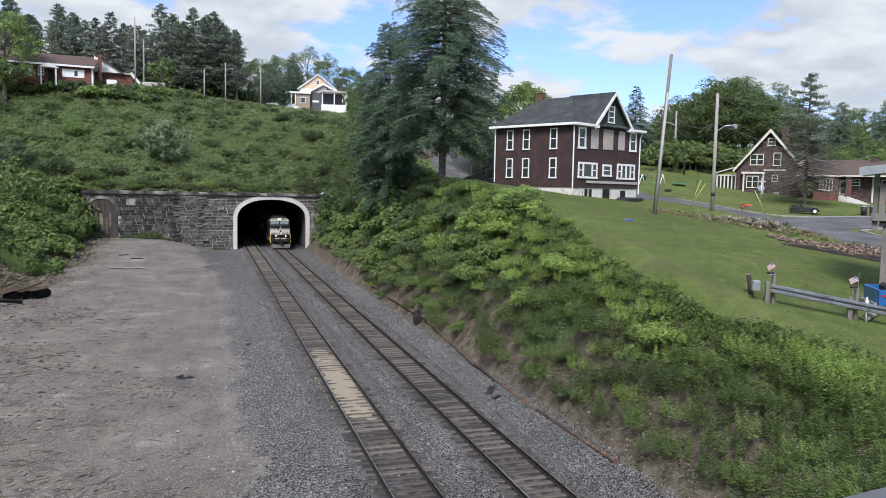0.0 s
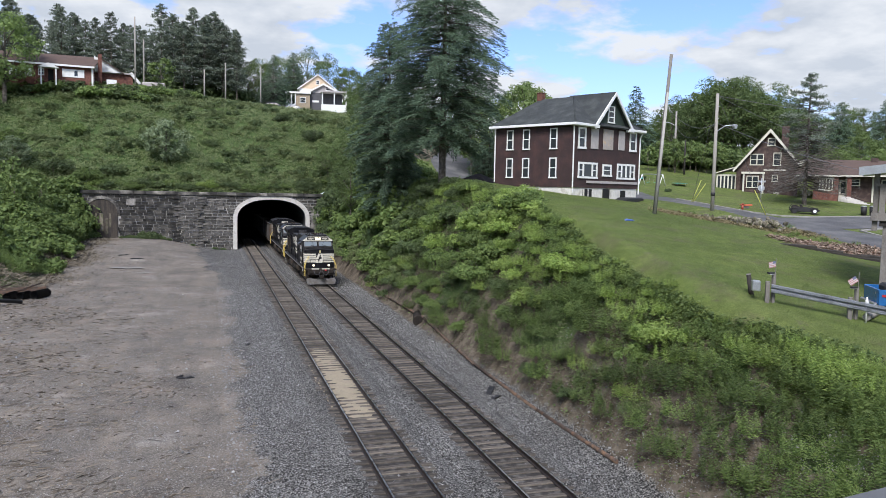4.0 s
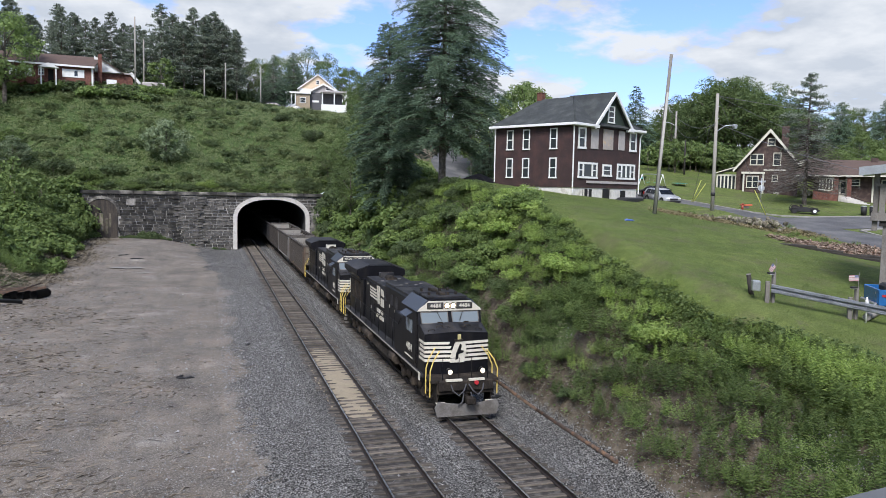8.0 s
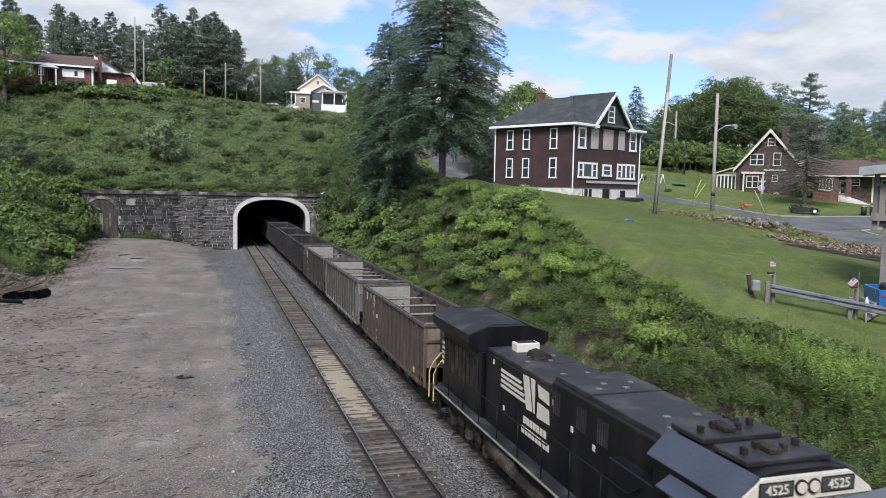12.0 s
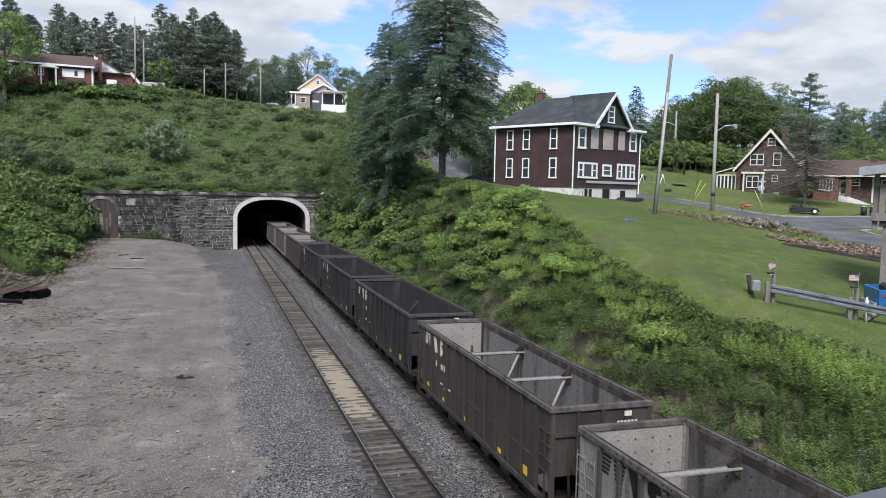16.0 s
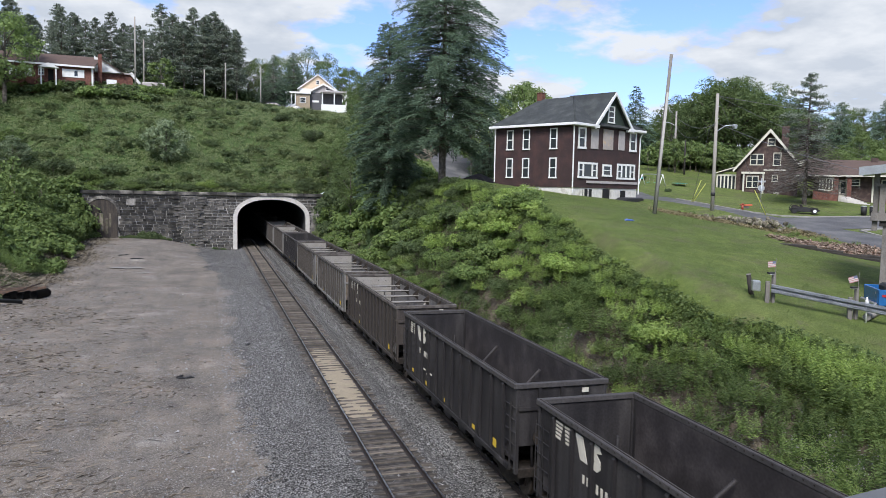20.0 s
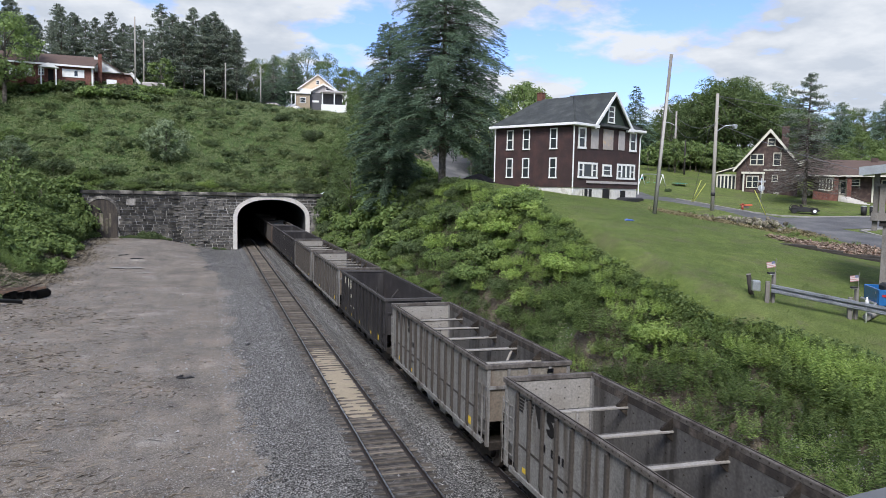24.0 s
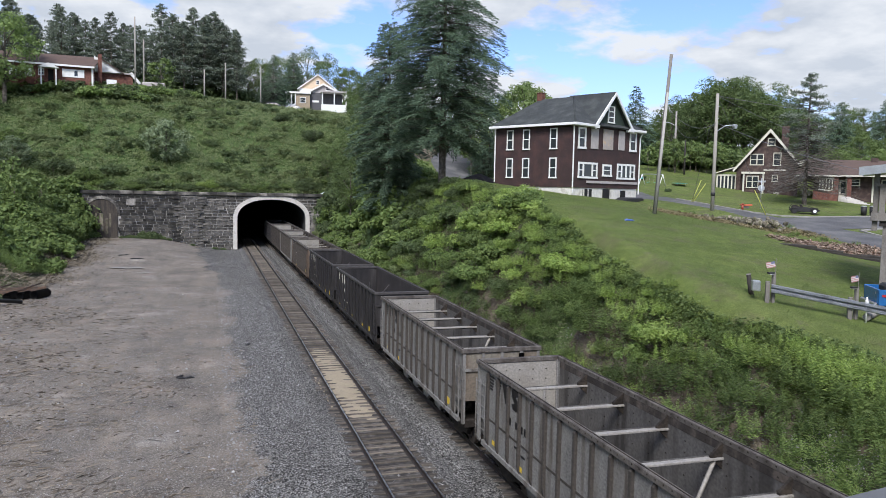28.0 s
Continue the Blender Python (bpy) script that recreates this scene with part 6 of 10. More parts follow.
T_LIGHT = [deciduous_meshes(54 + i, 12 + i, 9 + i, M_LEAF_LIGHT) for i in range(2)]
T_YOUNG = [deciduous_meshes(60 + i, 4.5, 3.0, M_LEAF_LIGHT, 34, 40, 0.28, 0.08, 0.2) for i in range(2)]


def tree(name, meshes, x, y, size, label, category="tree", group="", turn=0.0, z=None, wide=1.0):
    return plant(name, (("trunk", meshes[0]), ("crown", meshes[1])), x, y, size, label, category, group, turn, z, wide)


spots = []
for _ in range(120):
    spots.append((rs.integers(2), rs.uniform(-48, 9), rs.uniform(171, 190), rs.uniform(2.2, 4.2), rs.uniform(0, 6.28)))
joined("pine_understorey", [shrub_mesh("foliage", 240 + i, M_LEAF_DARK, 20, 40, 0.22, 1.5) for i in range(2)], spots, "dark bushes growing under the pines")
spots = []
for _ in range(150):
    a, d = radians(rs.uniform(29, 48.5)), rs.uniform(116, 128)
    spots.append((rs.integers(2), d * math.sin(a), d * math.cos(a), rs.uniform(1.6, 3.4), rs.uniform(0, 6.28)))
joined("woods_edge", [shrub_mesh("foliage", 245 + i, M_LEAF_TREE, 20, 44, 0.2, 1.5) for i in range(2)], spots, "green bushes along the edge of the woods")
tree("spruce_tree", T_SPRUCE, 20.6, 67.2, 1.0, "tall dark spruce with drooping boughs beside the house", "spruce", turn=20)
tree("spruce_tree", T_SPRUCE2, 18.2, 79.0, 1.0, "dark spruce growing behind the taller one", "spruce", turn=80)

# pines behind the brick hall and beside it
for k, (x, y, s) in enumerate(((-44, 172, 1.0), (-39, 176, 1.05), (-34.5, 171, 0.9), (-30, 177, 1.0), (-26, 172, 0.95), (-21.5, 178, 0.98), (-17, 173, 0.9), (-13.5, 178, 0.98),
                               (-9.5, 170, 1.05), (-7.5, 176, 1.1), (-5, 168, 1.08), (-3.2, 174, 1.15), (-1.0, 169, 1.12), (1.0, 175, 1.1), (2.8, 170, 1.05), (4.8, 174, 0.98), (5.6, 168, 0.9), (-12, 184, 1.0), (-0.5, 183, 1.1), (3.5, 182, 1.05), (-36, 184, 1.0), (-24, 186, 1.0), (-41, 182, 1.0), (-43, 166, 0.95), (-36.5, 168, 1.0), (-33, 166, 0.92), (-27.8, 167, 0.95), (-23.6, 168, 0.92), (-19, 169, 0.95), (-15.2, 168, 0.9), (-32, 183, 1.0), (-28, 182, 1.0), (-19, 184, 0.95), (-15, 183, 0.92), (-8, 181, 1.05), (-4, 180, 1.1), (1.5, 179, 1.12), (-6.5, 186, 1.1), (5.5, 179, 0.95))):
    tree("pine_tree", T_PINES[(k * 3) % 5], x, y, s * (0.84 if x > -12 else 0.76), "tall dark pine with a bare lower trunk", "pine", "pines on the hilltop", k * 67)
# broadleaf trees behind the grey house
for k, (x, y, s) in enumerate(((12, 196, 1.0), (18, 204, 1.1), (24, 198, 1.2), (30, 203, 1.1), (36, 203, 0.8), (9, 190, 0.8), (41, 200, 0.8), (33, 195, 0.6))):
    tree("broadleaf_tree", T_TREES[k % 4], x, y, s, "leafy green tree behind the hilltop house", "tree", "trees on the hilltop", k * 50)
tree("spruce_tree", T_SPRUCE3, 13.5, 172, 0.62, "dark conifer beside the hilltop street", "spruce", turn=10)
tree("spruce_tree", T_SPRUCE3, 19.5, 188, 0.75, "bluish conifer behind the grey house", "spruce", turn=50)
# woods behind the houses
for k in range(60):
    a = radians(30.5 + 18.5 * rs.uniform())
    d = rs.uniform(125, 165)
    x, y = d * math.sin(a), d * math.cos(a)
    az = math.degrees(a)
    big = 0.52 + 0.42 * max(0.0, 1 - abs(az - 37.6) / 4.6) ** 0.6
    tree("broadleaf_tree", T_TREES[k % 4], x, y, big * rs.uniform(0.85, 1.1), "full-crowned green tree in the woods behind the houses", "tree", "woods behind the houses", k * 41, wide=1.1)
for k, (az, d, s) in enumerate(((29.6, 125, 0.58), (31.2, 118, 0.6), (47.2, 118, 0.55), (44.6, 125, 0.5))):
    tree("spruce_tree", T_SPRUCE3, d * math.sin(radians(az)), d * math.cos(radians(az)), s, "dark conifer at the edge of the woods", "spruce", "conifers in the woods", k * 90)
for k in range(9):
    az, d = 32.4 + 0.55 * k + rs.uniform(-0.2, 0.2), 110 + rs.uniform(-3, 3)
    tree("young_tree", T_YOUNG[k % 2], d * math.sin(radians(az)), d * math.cos(radians(az)), rs.uniform(0.8, 1.15), "slender young tree at the top of the lawn", "tree", "young trees along the lawn", k * 77)
# behind the brown house
for k, (x, y, s) in enumerate(((41.0, 95.6, 0.86), (44.5, 104, 0.8), (36, 98, 0.85), (33.5, 96, 0.62), (38, 112, 0.7))):
    tree("broadleaf_tree", T_LIGHT[k % 2], x, y, s * 1.08, "leafy tree standing behind the brown house", "tree", "trees behind the brown house", k * 60)
tree("spruce_tree", T_SPRUCE3, 31.5, 84, 0.42, "small silvery spruce behind the brown house", "spruce", turn=15)
for k, (az, d, s) in enumerate(((44.6, 108, 0.42), (45.8, 112, 0.5), (46.9, 107, 0.46), (48.0, 111, 0.52), (43.6, 113, 0.45))):
    tree("broadleaf_tree", T_LIGHT[k % 2], d * math.sin(radians(az)), d * math.cos(radians(az)), s * 1.1, "light green tree behind the bungalow", "tree", "trees behind the bungalow", k * 70, wide=1.1)
# leafy edge between the spruces and the hillside
for k, (x, y, s) in enumerate(((19.0, 108, 0.55), (21.5, 113, 0.62), (20.4, 119, 0.5), (23.5, 121, 0.6), (22.0, 104, 0.6), (18.2, 122, 0.42), (25.5, 126, 0.62), (17.6, 98, 0.5), (19.6, 92, 0.52))):
    tree("broadleaf_tree", T_TREES[k % 4], x, y, s, "low leafy tree crowding the edge of the hillside", "tree", "trees between spruces and hillside", k * 77, wide=1.05)
# half-dead conifer before the brick house
T_BARE = pine_meshes(77, 13.2, 6.6, M_PINE, 46, 0.4, 0.24, 2.2, 0.5)
T_DEAD = conifer_meshes(78, 8.6, 8.6, M_DEADWOOD, 0.3, 13, 46, 0.5, 0.2, 0.42, 0.02, 0.5, slim=0.07, low=0.8)
cn = tree("conifer_tree", T_BARE, 58.4, 63.3, 1.0, "thin conifer with grey dead lower boughs", "conifer", turn=5)
part("dead_bough", T_DEAD[1], None, cn, "grey leafless lower boughs")
part("dead_limb", T_DEAD[0], None, cn, "bare grey limbs")
tree("broadleaf_tree", T_LIGHT[0], -31.6, 139, 1.3, "light green tree at the end of the brick hall", "tree", turn=130)
# crown at the edge of the yard
tree("broadleaf_tree", T_TREES[1], -35.0, 134, 0.72, "leafy tree beside the brick hall", "tree", turn=30)
tree("young_tree", T_YOUNG[0], -8.2, 148, 1.6, "thin young tree on the brow of the hill", "tree", turn=40)
tree("young_tree", T_YOUNG[1], -21.5, 112, 1.3, "pale thin-stemmed tree beside the yard", "tree", turn=10)
spots = []
for _ in range(60):
    x, y = rs.uniform(-25, -17.2), rs.uniform(103, 119)
    spots.append((rs.integers(3), x, y, rs.uniform(1.6, 2.9) * (0.6 if x > -18.5 else 1.0), rs.uniform(0, 6.28)))
for x, y, s in ((-18.3, 118.7, 2.9), (-19.2, 118.6, 3.5), (-20.2, 118.4, 3.6), (-21.4, 118.6, 3.8), (-22.6, 118.2, 3.6), (-23.8, 118.6, 3.8), (-18.9, 117.6, 2.6), (-25, 118, 3.8)):
    spots.append((rs.integers(3), x, y, s, x * 7))
joined("tall_yard_bushes", [shrub_mesh("foliage", 190 + i, M_LEAF_BUSH, 34, 84, 0.13, 1.5) for i in range(3)], spots, "tall leafy bushes crowding the blind arch")
spots = []
for _ in range(46):
    x, y = rs.uniform(16.4, 21), rs.uniform(104, 120)
    spots.append((rs.integers(2), x, y, rs.uniform(1.5, 2.6) * (0.6 if x < 17.6 else 1.0), rs.uniform(0, 6.28)))
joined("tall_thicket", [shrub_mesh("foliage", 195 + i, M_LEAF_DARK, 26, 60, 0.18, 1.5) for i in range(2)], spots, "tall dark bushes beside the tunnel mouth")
tree("young_tree", T_YOUNG[1], -23.5, 106, 1.7, "leafy young tree beside the yard", "tree", turn=90)
# ---------------------------------------------------------------- houses
M_SIDING = material("dark_red_brown_siding", (0.044, 0.026, 0.026), 0.75, spread=0.16, scale=1.2, fine=25, bump=0.15, second=(0.06, 0.031, 0.029), mix_at=(0.45, 0.7))
M_TRIM = material("white_trim", (0.74, 0.74, 0.73), 0.6, spread=0.06, scale=2, fine=30, bump=0.05)
M_SHINGLE = material("dark_roof_shingle", (0.042, 0.047, 0.048), 0.9, spread=0.2, scale=1.1, fine=18, bump=0.3, second=(0.06, 0.066, 0.064), mix_at=(0.45, 0.7))
M_GREEN_SH = material("green_gable_shingle", (0.03, 0.045, 0.036), 0.85, spread=0.2, scale=2, fine=20, bump=0.3)
M_WHITEWASH = material("peeling_whitewash", (0.62, 0.6, 0.56), 0.9, spread=0.14, scale=1.5, fine=14, bump=0.3, second=(0.36, 0.33, 0.29), mix_at=(0.56, 0.72))
M_PLY = material("weathered_plywood", (0.36, 0.32, 0.29), 0.9, spread=0.14, scale=2, fine=20, bump=0.1, second=(0.5, 0.32, 0.16), mix_at=(0.56, 0.7))
M_BOARD_GREY = material("grey_shutter_board", (0.38, 0.35, 0.34), 0.85, spread=0.1, scale=3, fine=25, bump=0.1)
M_PANE = glass("window_glass", (0.03, 0.035, 0.04))
M_BRICK = material("red_brick", (0.13, 0.055, 0.043), 0.9, spread=0.18, scale=2.5, fine=16, bump=0.3, second=(0.17, 0.08, 0.06), mix_at=(0.45, 0.65))
M_BRICKDARK = material("brown_brick", (0.06, 0.04, 0.036), 0.9, spread=0.2, scale=2.5, fine=16, bump=0.3, second=(0.085, 0.06, 0.052), mix_at=(0.45, 0.65))
M_ROOF_RED = material("red_brown_shingle", (0.1, 0.068, 0.056), 0.9, spread=0.14, scale=1.0, fine=18, bump=0.3)
M_CREAM = material("cream_paint", (0.56, 0.54, 0.46), 0.7, spread=0.06, scale=2, fine=30, bump=0.05)
M_GREYWALL = material("slate_grey_siding", (0.085, 0.085, 0.095), 0.8, spread=0.1, scale=2, fine=20, bump=0.1)
M_PEACH = material("peach_siding", (0.6, 0.47, 0.33), 0.8, spread=0.08, scale=2, fine=20, bump=0.1)
M_FIELDSTONE = material("tan_fieldstone", (0.4, 0.32, 0.22), 0.9, spread=0.3, scale=3, fine=5, bump=0.5, second=(0.26, 0.21, 0.16), mix_at=(0.45, 0.55))
# near-black, in place of the shade inside windows and openings
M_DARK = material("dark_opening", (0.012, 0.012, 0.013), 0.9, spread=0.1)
M_TARP = material("black_tarp", (0.02, 0.02, 0.022), 0.6, spread=0.2, scale=2, fine=8, bump=0.4)


def window(parent, axis_, at, a0, a1, z0, z1, out=-1, trim=M_TRIM, bars=1, mullions=(), frame_w=0.09, mull=0.06, side_bars=False):
    """A framed window proud of a wall. axis_: the wall's running axis ('x' or 'y'); at: the wall's plane; out: side it faces."""
    def bx(u0, u1, w0, w1, d0, d1):
        lo, hi = sorted((at + out * d0, at + out * d1))
        return boxm(u0, lo, w0, u1, hi, w1) if axis_ == "x" else boxm(lo, u0, w0, hi, u1, w1)
    a0, a1 = min(a0, a1), max(a0, a1)
    z0, z1 = min(z0, z1), max(z0, z1)
    # flat black sheet stands for the unlit room behind the panes
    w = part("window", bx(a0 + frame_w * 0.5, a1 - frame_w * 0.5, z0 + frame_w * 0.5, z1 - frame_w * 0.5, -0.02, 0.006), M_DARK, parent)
    part("frame", bx(a0, a0 + frame_w, z0, z1, -0.02, 0.06), trim, w)
    part("frame", bx(a1 - frame_w, a1, z0, z1, -0.02, 0.06), trim, w)
    part("frame", bx(a0 + frame_w, a1 - frame_w, z1 - frame_w, z1, -0.02, 0.058), trim, w)
    part("sill", bx(a0 - 0.04, a1 + 0.04, z0 - 0.03, z0 + frame_w * 0.8, -0.02, 0.09), trim, w)
    cuts = [a0 + frame_w] + list(mullions) + [a1 - frame_w]
    for m in mullions:
        part("mullion", bx(m - mull, m + mull, z0 + frame_w, z1 - frame_w, 0.0, 0.05), trim, w)
    for u0, u1 in zip(cuts, cuts[1:]):
        part("pane", bx(u0 + 0.02, u1 - 0.02, z0 + frame_w * 0.8, z1 - frame_w, 0.008, 0.018), M_PANE, w, "dark reflecting pane")
        for k in range(1 if side_bars and (u0 == cuts[0] or u1 == cuts[-1]) else bars):
            zz = z0 + (z1 - z0) * (k + 1) / (max(bars, 1) + 1)
            part("sash_bar", bx(u0 + 0.02, u1 - 0.02, zz - 0.035, zz + 0.035, 0.018, 0.04), trim, w)
    return w


def boards(parent, axis_, at, a0, a1, z0, z1, out, mat, step=0.2):
    """Lapped siding boards, one part each, over a wall plane."""
    z = z0
    while z < z1 - 0.02:
        h = min(step, z1 - z)
        o = at + out * 0.006
        prof = [(at, z), (at + out * 0.012, z), (o, z + h - 0.001), (at, z + h - 0.001)]
        bm = bmesh.new()
        if axis_ == "x":
            prism(bm, prof, "x", a0, a1)
        else:
            prism(bm, prof, "y", a0, a1)
        part("siding_board", bm, mat, parent)
        z += step


def roof_plane(pts, thick=0.12):
    bm = bmesh.new()
    n = (Vector(pts[1]) - Vector(pts[0])).cross(Vector(pts[2]) - Vector(pts[0])).normalized()
    if n.z < 0:
        n = -n
    a = [bm.verts.new(Vector(p)) for p in pts]
    b = [bm.verts.new(Vector(p) - n * thick) for p in pts]
    bm.faces.new(a)
    bm.faces.new(b[::-1])
    for i in range(len(pts)):
        bm.faces.new((a[i], b[i], b[(i + 1) % len(pts)], a[(i + 1) % len(pts)]))
    return bm


def brown_house():
    W, L, E, F = 9.85, 8.1, 5.86, 0.72
    h = thing("house", pose(27.51, 54.44, 9.15, 0, 0, 28), "two-storey dark red-brown house with boarded windows on a whitewashed base", "house")
    wall = part("wall", boxm(0, 0, F, W, L, E), M_SIDING, h)
    base = part("foundation", boxm(0.06, 0.06, -1.6, W - 0.06, L - 0.06, F), M_WHITEWASH, h, "peeling whitewashed foundation")
    boards(wall, "x", 0, 0.0, W, F, E - 0.1, -1, M_SIDING, 0.26)
    boards(wall, "y", 0, 0.0, L, F + 0.1, E - 0.1, -1, M_SIDING, 0.26)
    boards(wall, "y", W, 0.0, L, F, E - 0.1, 1, M_SIDING, 0.26)
    for x in (-0.03, W - 0.05):
        part("corner_board", boxm(x, -0.035, F, x + 0.08, 0.1, E), M_SIDING, wall)
    # front
    window(h, "x", -0.01, 0.58, 1.66, 3.85, 5.55, bars=1, frame_w=0.17)
    window(h, "x", -0.01, 8.26, 9.38, 3.96, 5.67, bars=1, frame_w=0.17)
    window(h, "x", -0.01, 0.68, 3.42, 1.5, 2.78, bars=0, mullions=(1.4, 2.68), frame_w=0.16, mull=0.1, side_bars=True)
    window(h, "x", -0.01, 4.2, 5.55, 1.72, 2.7, bars=1, frame_w=0.16)
    window(h, "x", -0.01, 6.42, 9.28, 1.53, 2.84, bars=0, mullions=(7.14, 7.85, 8.56), frame_w=0.16, mull=0.1, side_bars=True)
    for x0, x1, z0, z1, m in ((2.36, 3.42, 3.9, 5.53, M_BOARD_GREY), (6.46, 7.44, 3.98, 5.6, M_BOARD_GREY), (4.13, 5.63, 3.92, 5.6, M_PLY)):
        part("window_board", boxm(x0, -0.07, z0, x1, -0.02, z1, 0.006), m, h, "boarded-up window")
    part("ledge", boxm(1.9, -0.1, 1.1, 9.7, -0.02, 1.3), M_BOARD_GREY, h, "weathered ledger board")
    # openings are solid black slabs, their inner shade given by colour
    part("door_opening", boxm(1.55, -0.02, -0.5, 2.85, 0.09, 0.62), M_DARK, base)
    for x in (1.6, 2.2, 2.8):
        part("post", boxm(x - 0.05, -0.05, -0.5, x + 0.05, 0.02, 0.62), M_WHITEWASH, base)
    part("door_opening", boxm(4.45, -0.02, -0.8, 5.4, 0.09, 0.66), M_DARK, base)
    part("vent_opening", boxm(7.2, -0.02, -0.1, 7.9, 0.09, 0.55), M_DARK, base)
    # side
    for y0, y1 in ((6.13, 6.85), (4.37, 5.1), (1.57, 2.3)):
        window(h, "y", -0.01, y0, y1, 3.8, 5.47, bars=1)
        window(h, "y", -0.01, y0, y1, 1.46, 3.1, bars=1)
    # hipped roof with a front gable
    o, R = 0.42, E + 2.72
    ey = E - 0.05
    rf = part("roof", roof_plane([(-o, -o, ey), (-o, L + o, ey), (W / 2, L - 0.9, R), (W / 2, 3.6, R)]), M_SHINGLE, h, "dark shingled hip roof")
    part("roof_face", roof_plane([(W + o, L + o, ey), (W + o, -o, ey), (W / 2, 3.6, R), (W / 2, L - 0.9, R)]), M_SHINGLE, rf)
    part("roof_face", roof_plane([(W + o, -o, ey), (-o, -o, ey), (W / 2, 3.6, R)]), M_SHINGLE, rf)
    part("roof_face", roof_plane([(-o, L + o, ey), (W + o, L + o, ey), (W / 2, L - 0.9, R)]), M_SHINGLE, rf)
    gx, gw, ga = 5.2, 2.55, 8.72
    part("gable_wall", prismm([(gx - gw, E - 0.1), (gx + gw, E - 0.1), (gx, ga - 0.15)], "y", -0.05, 0.25), M_GREEN_SH, h, "dark green shingled gable")
    for s in (-1, 1):
        part("roof_face", roof_plane([(gx, -0.45, ga), (gx, 4.2, ga), (gx + s * (gw + 0.35), 2.6, E - 0.2), (gx + s * (gw + 0.35), -0.45, E - 0.2)]), M_SHINGLE, rf)
        part("bargeboard", prismm([(gx, ga - 0.02), (gx, ga - 0.3), (gx + s * (gw + 0.3), E - 0.38), (gx + s * (gw + 0.4), E - 0.14)], "y", -0.52, -0.4), M_TRIM, h, "white bargeboard")
        part("gable_return", boxm(gx + s * (gw + 0.1) - 0.35, -0.5, E - 0.3, gx + s * (gw + 0.1) + 0.35, -0.1, E - 0.05), M_TRIM, h)
    window(h, "x", -0.06, gx - 0.5, gx + 0.45, E + 0.3, E + 1.7, bars=2)
    for x0, x1 in ((-o, gx - gw - 0.3), (gx + gw + 0.3, W + o)):
        part("eave_gutter", boxm(x0, -o - 0.1, E - 0.24, x1, -o + 0.05, E - 0.04, 0.02), M_TRIM, h)
        part("soffit", boxm(x0, -o, E - 0.26, x1, 0.0, E - 0.2), M_TRIM, h)
    for x0, x1 in ((-o - 0.1, -o + 0.05), (W + o - 0.05, W + o + 0.1)):
        part("eave_gutter", boxm(x0, -o, E - 0.24, x1, L + o, E - 0.04, 0.02), M_TRIM, h)
    for x, y in ((-0.08, -0.08), (W + 0.08, -0.08), (-0.08, L + 0.02)):
        bm = bmesh.new()
        rod(bm, [(x * 3 if x < 1 else x + 0.25, y - 0.1, E - 0.25), (x, y, E - 0.7), (x, y, 0.25 if y < 1 else 1.1)], 0.055, 8)
        part("downpipe", bm, M_TRIM, h, "white downpipe")
    for p in ((-o, -o, ey), (W + o, -o, ey)):
        part("hip_cap", cylm(p, (W / 2, 3.6, R), 0.07, 0.07, 6), M_SHINGLE, rf)
    ch = part("chimney", boxm(W / 2 - 0.3, 6.9, R - 0.9, W / 2 + 0.3, 7.4, R + 0.5, 0.02), M_BRICK, h, "red brick chimney")
    part("chimney_cap", boxm(W / 2 - 0.34, 6.86, R + 0.5, W / 2 + 0.34, 7.44, R + 0.58, 0.02), M_BRICK, ch)
    return h


brown_house()
tb = thing("tarp_cover", pose(27.51, 54.44, 9.15, 0, 0, 28), "black tarp-covered box against the house base", "tarp")
part("cover", prismm([(5.3, -0.95), (9.2, -0.95), (9.1, -0.2), (8.7, -0.02), (6.4, -0.04), (5.4, -0.5)], "y", -1.25, -0.15, 0.08), M_TARP, tb)


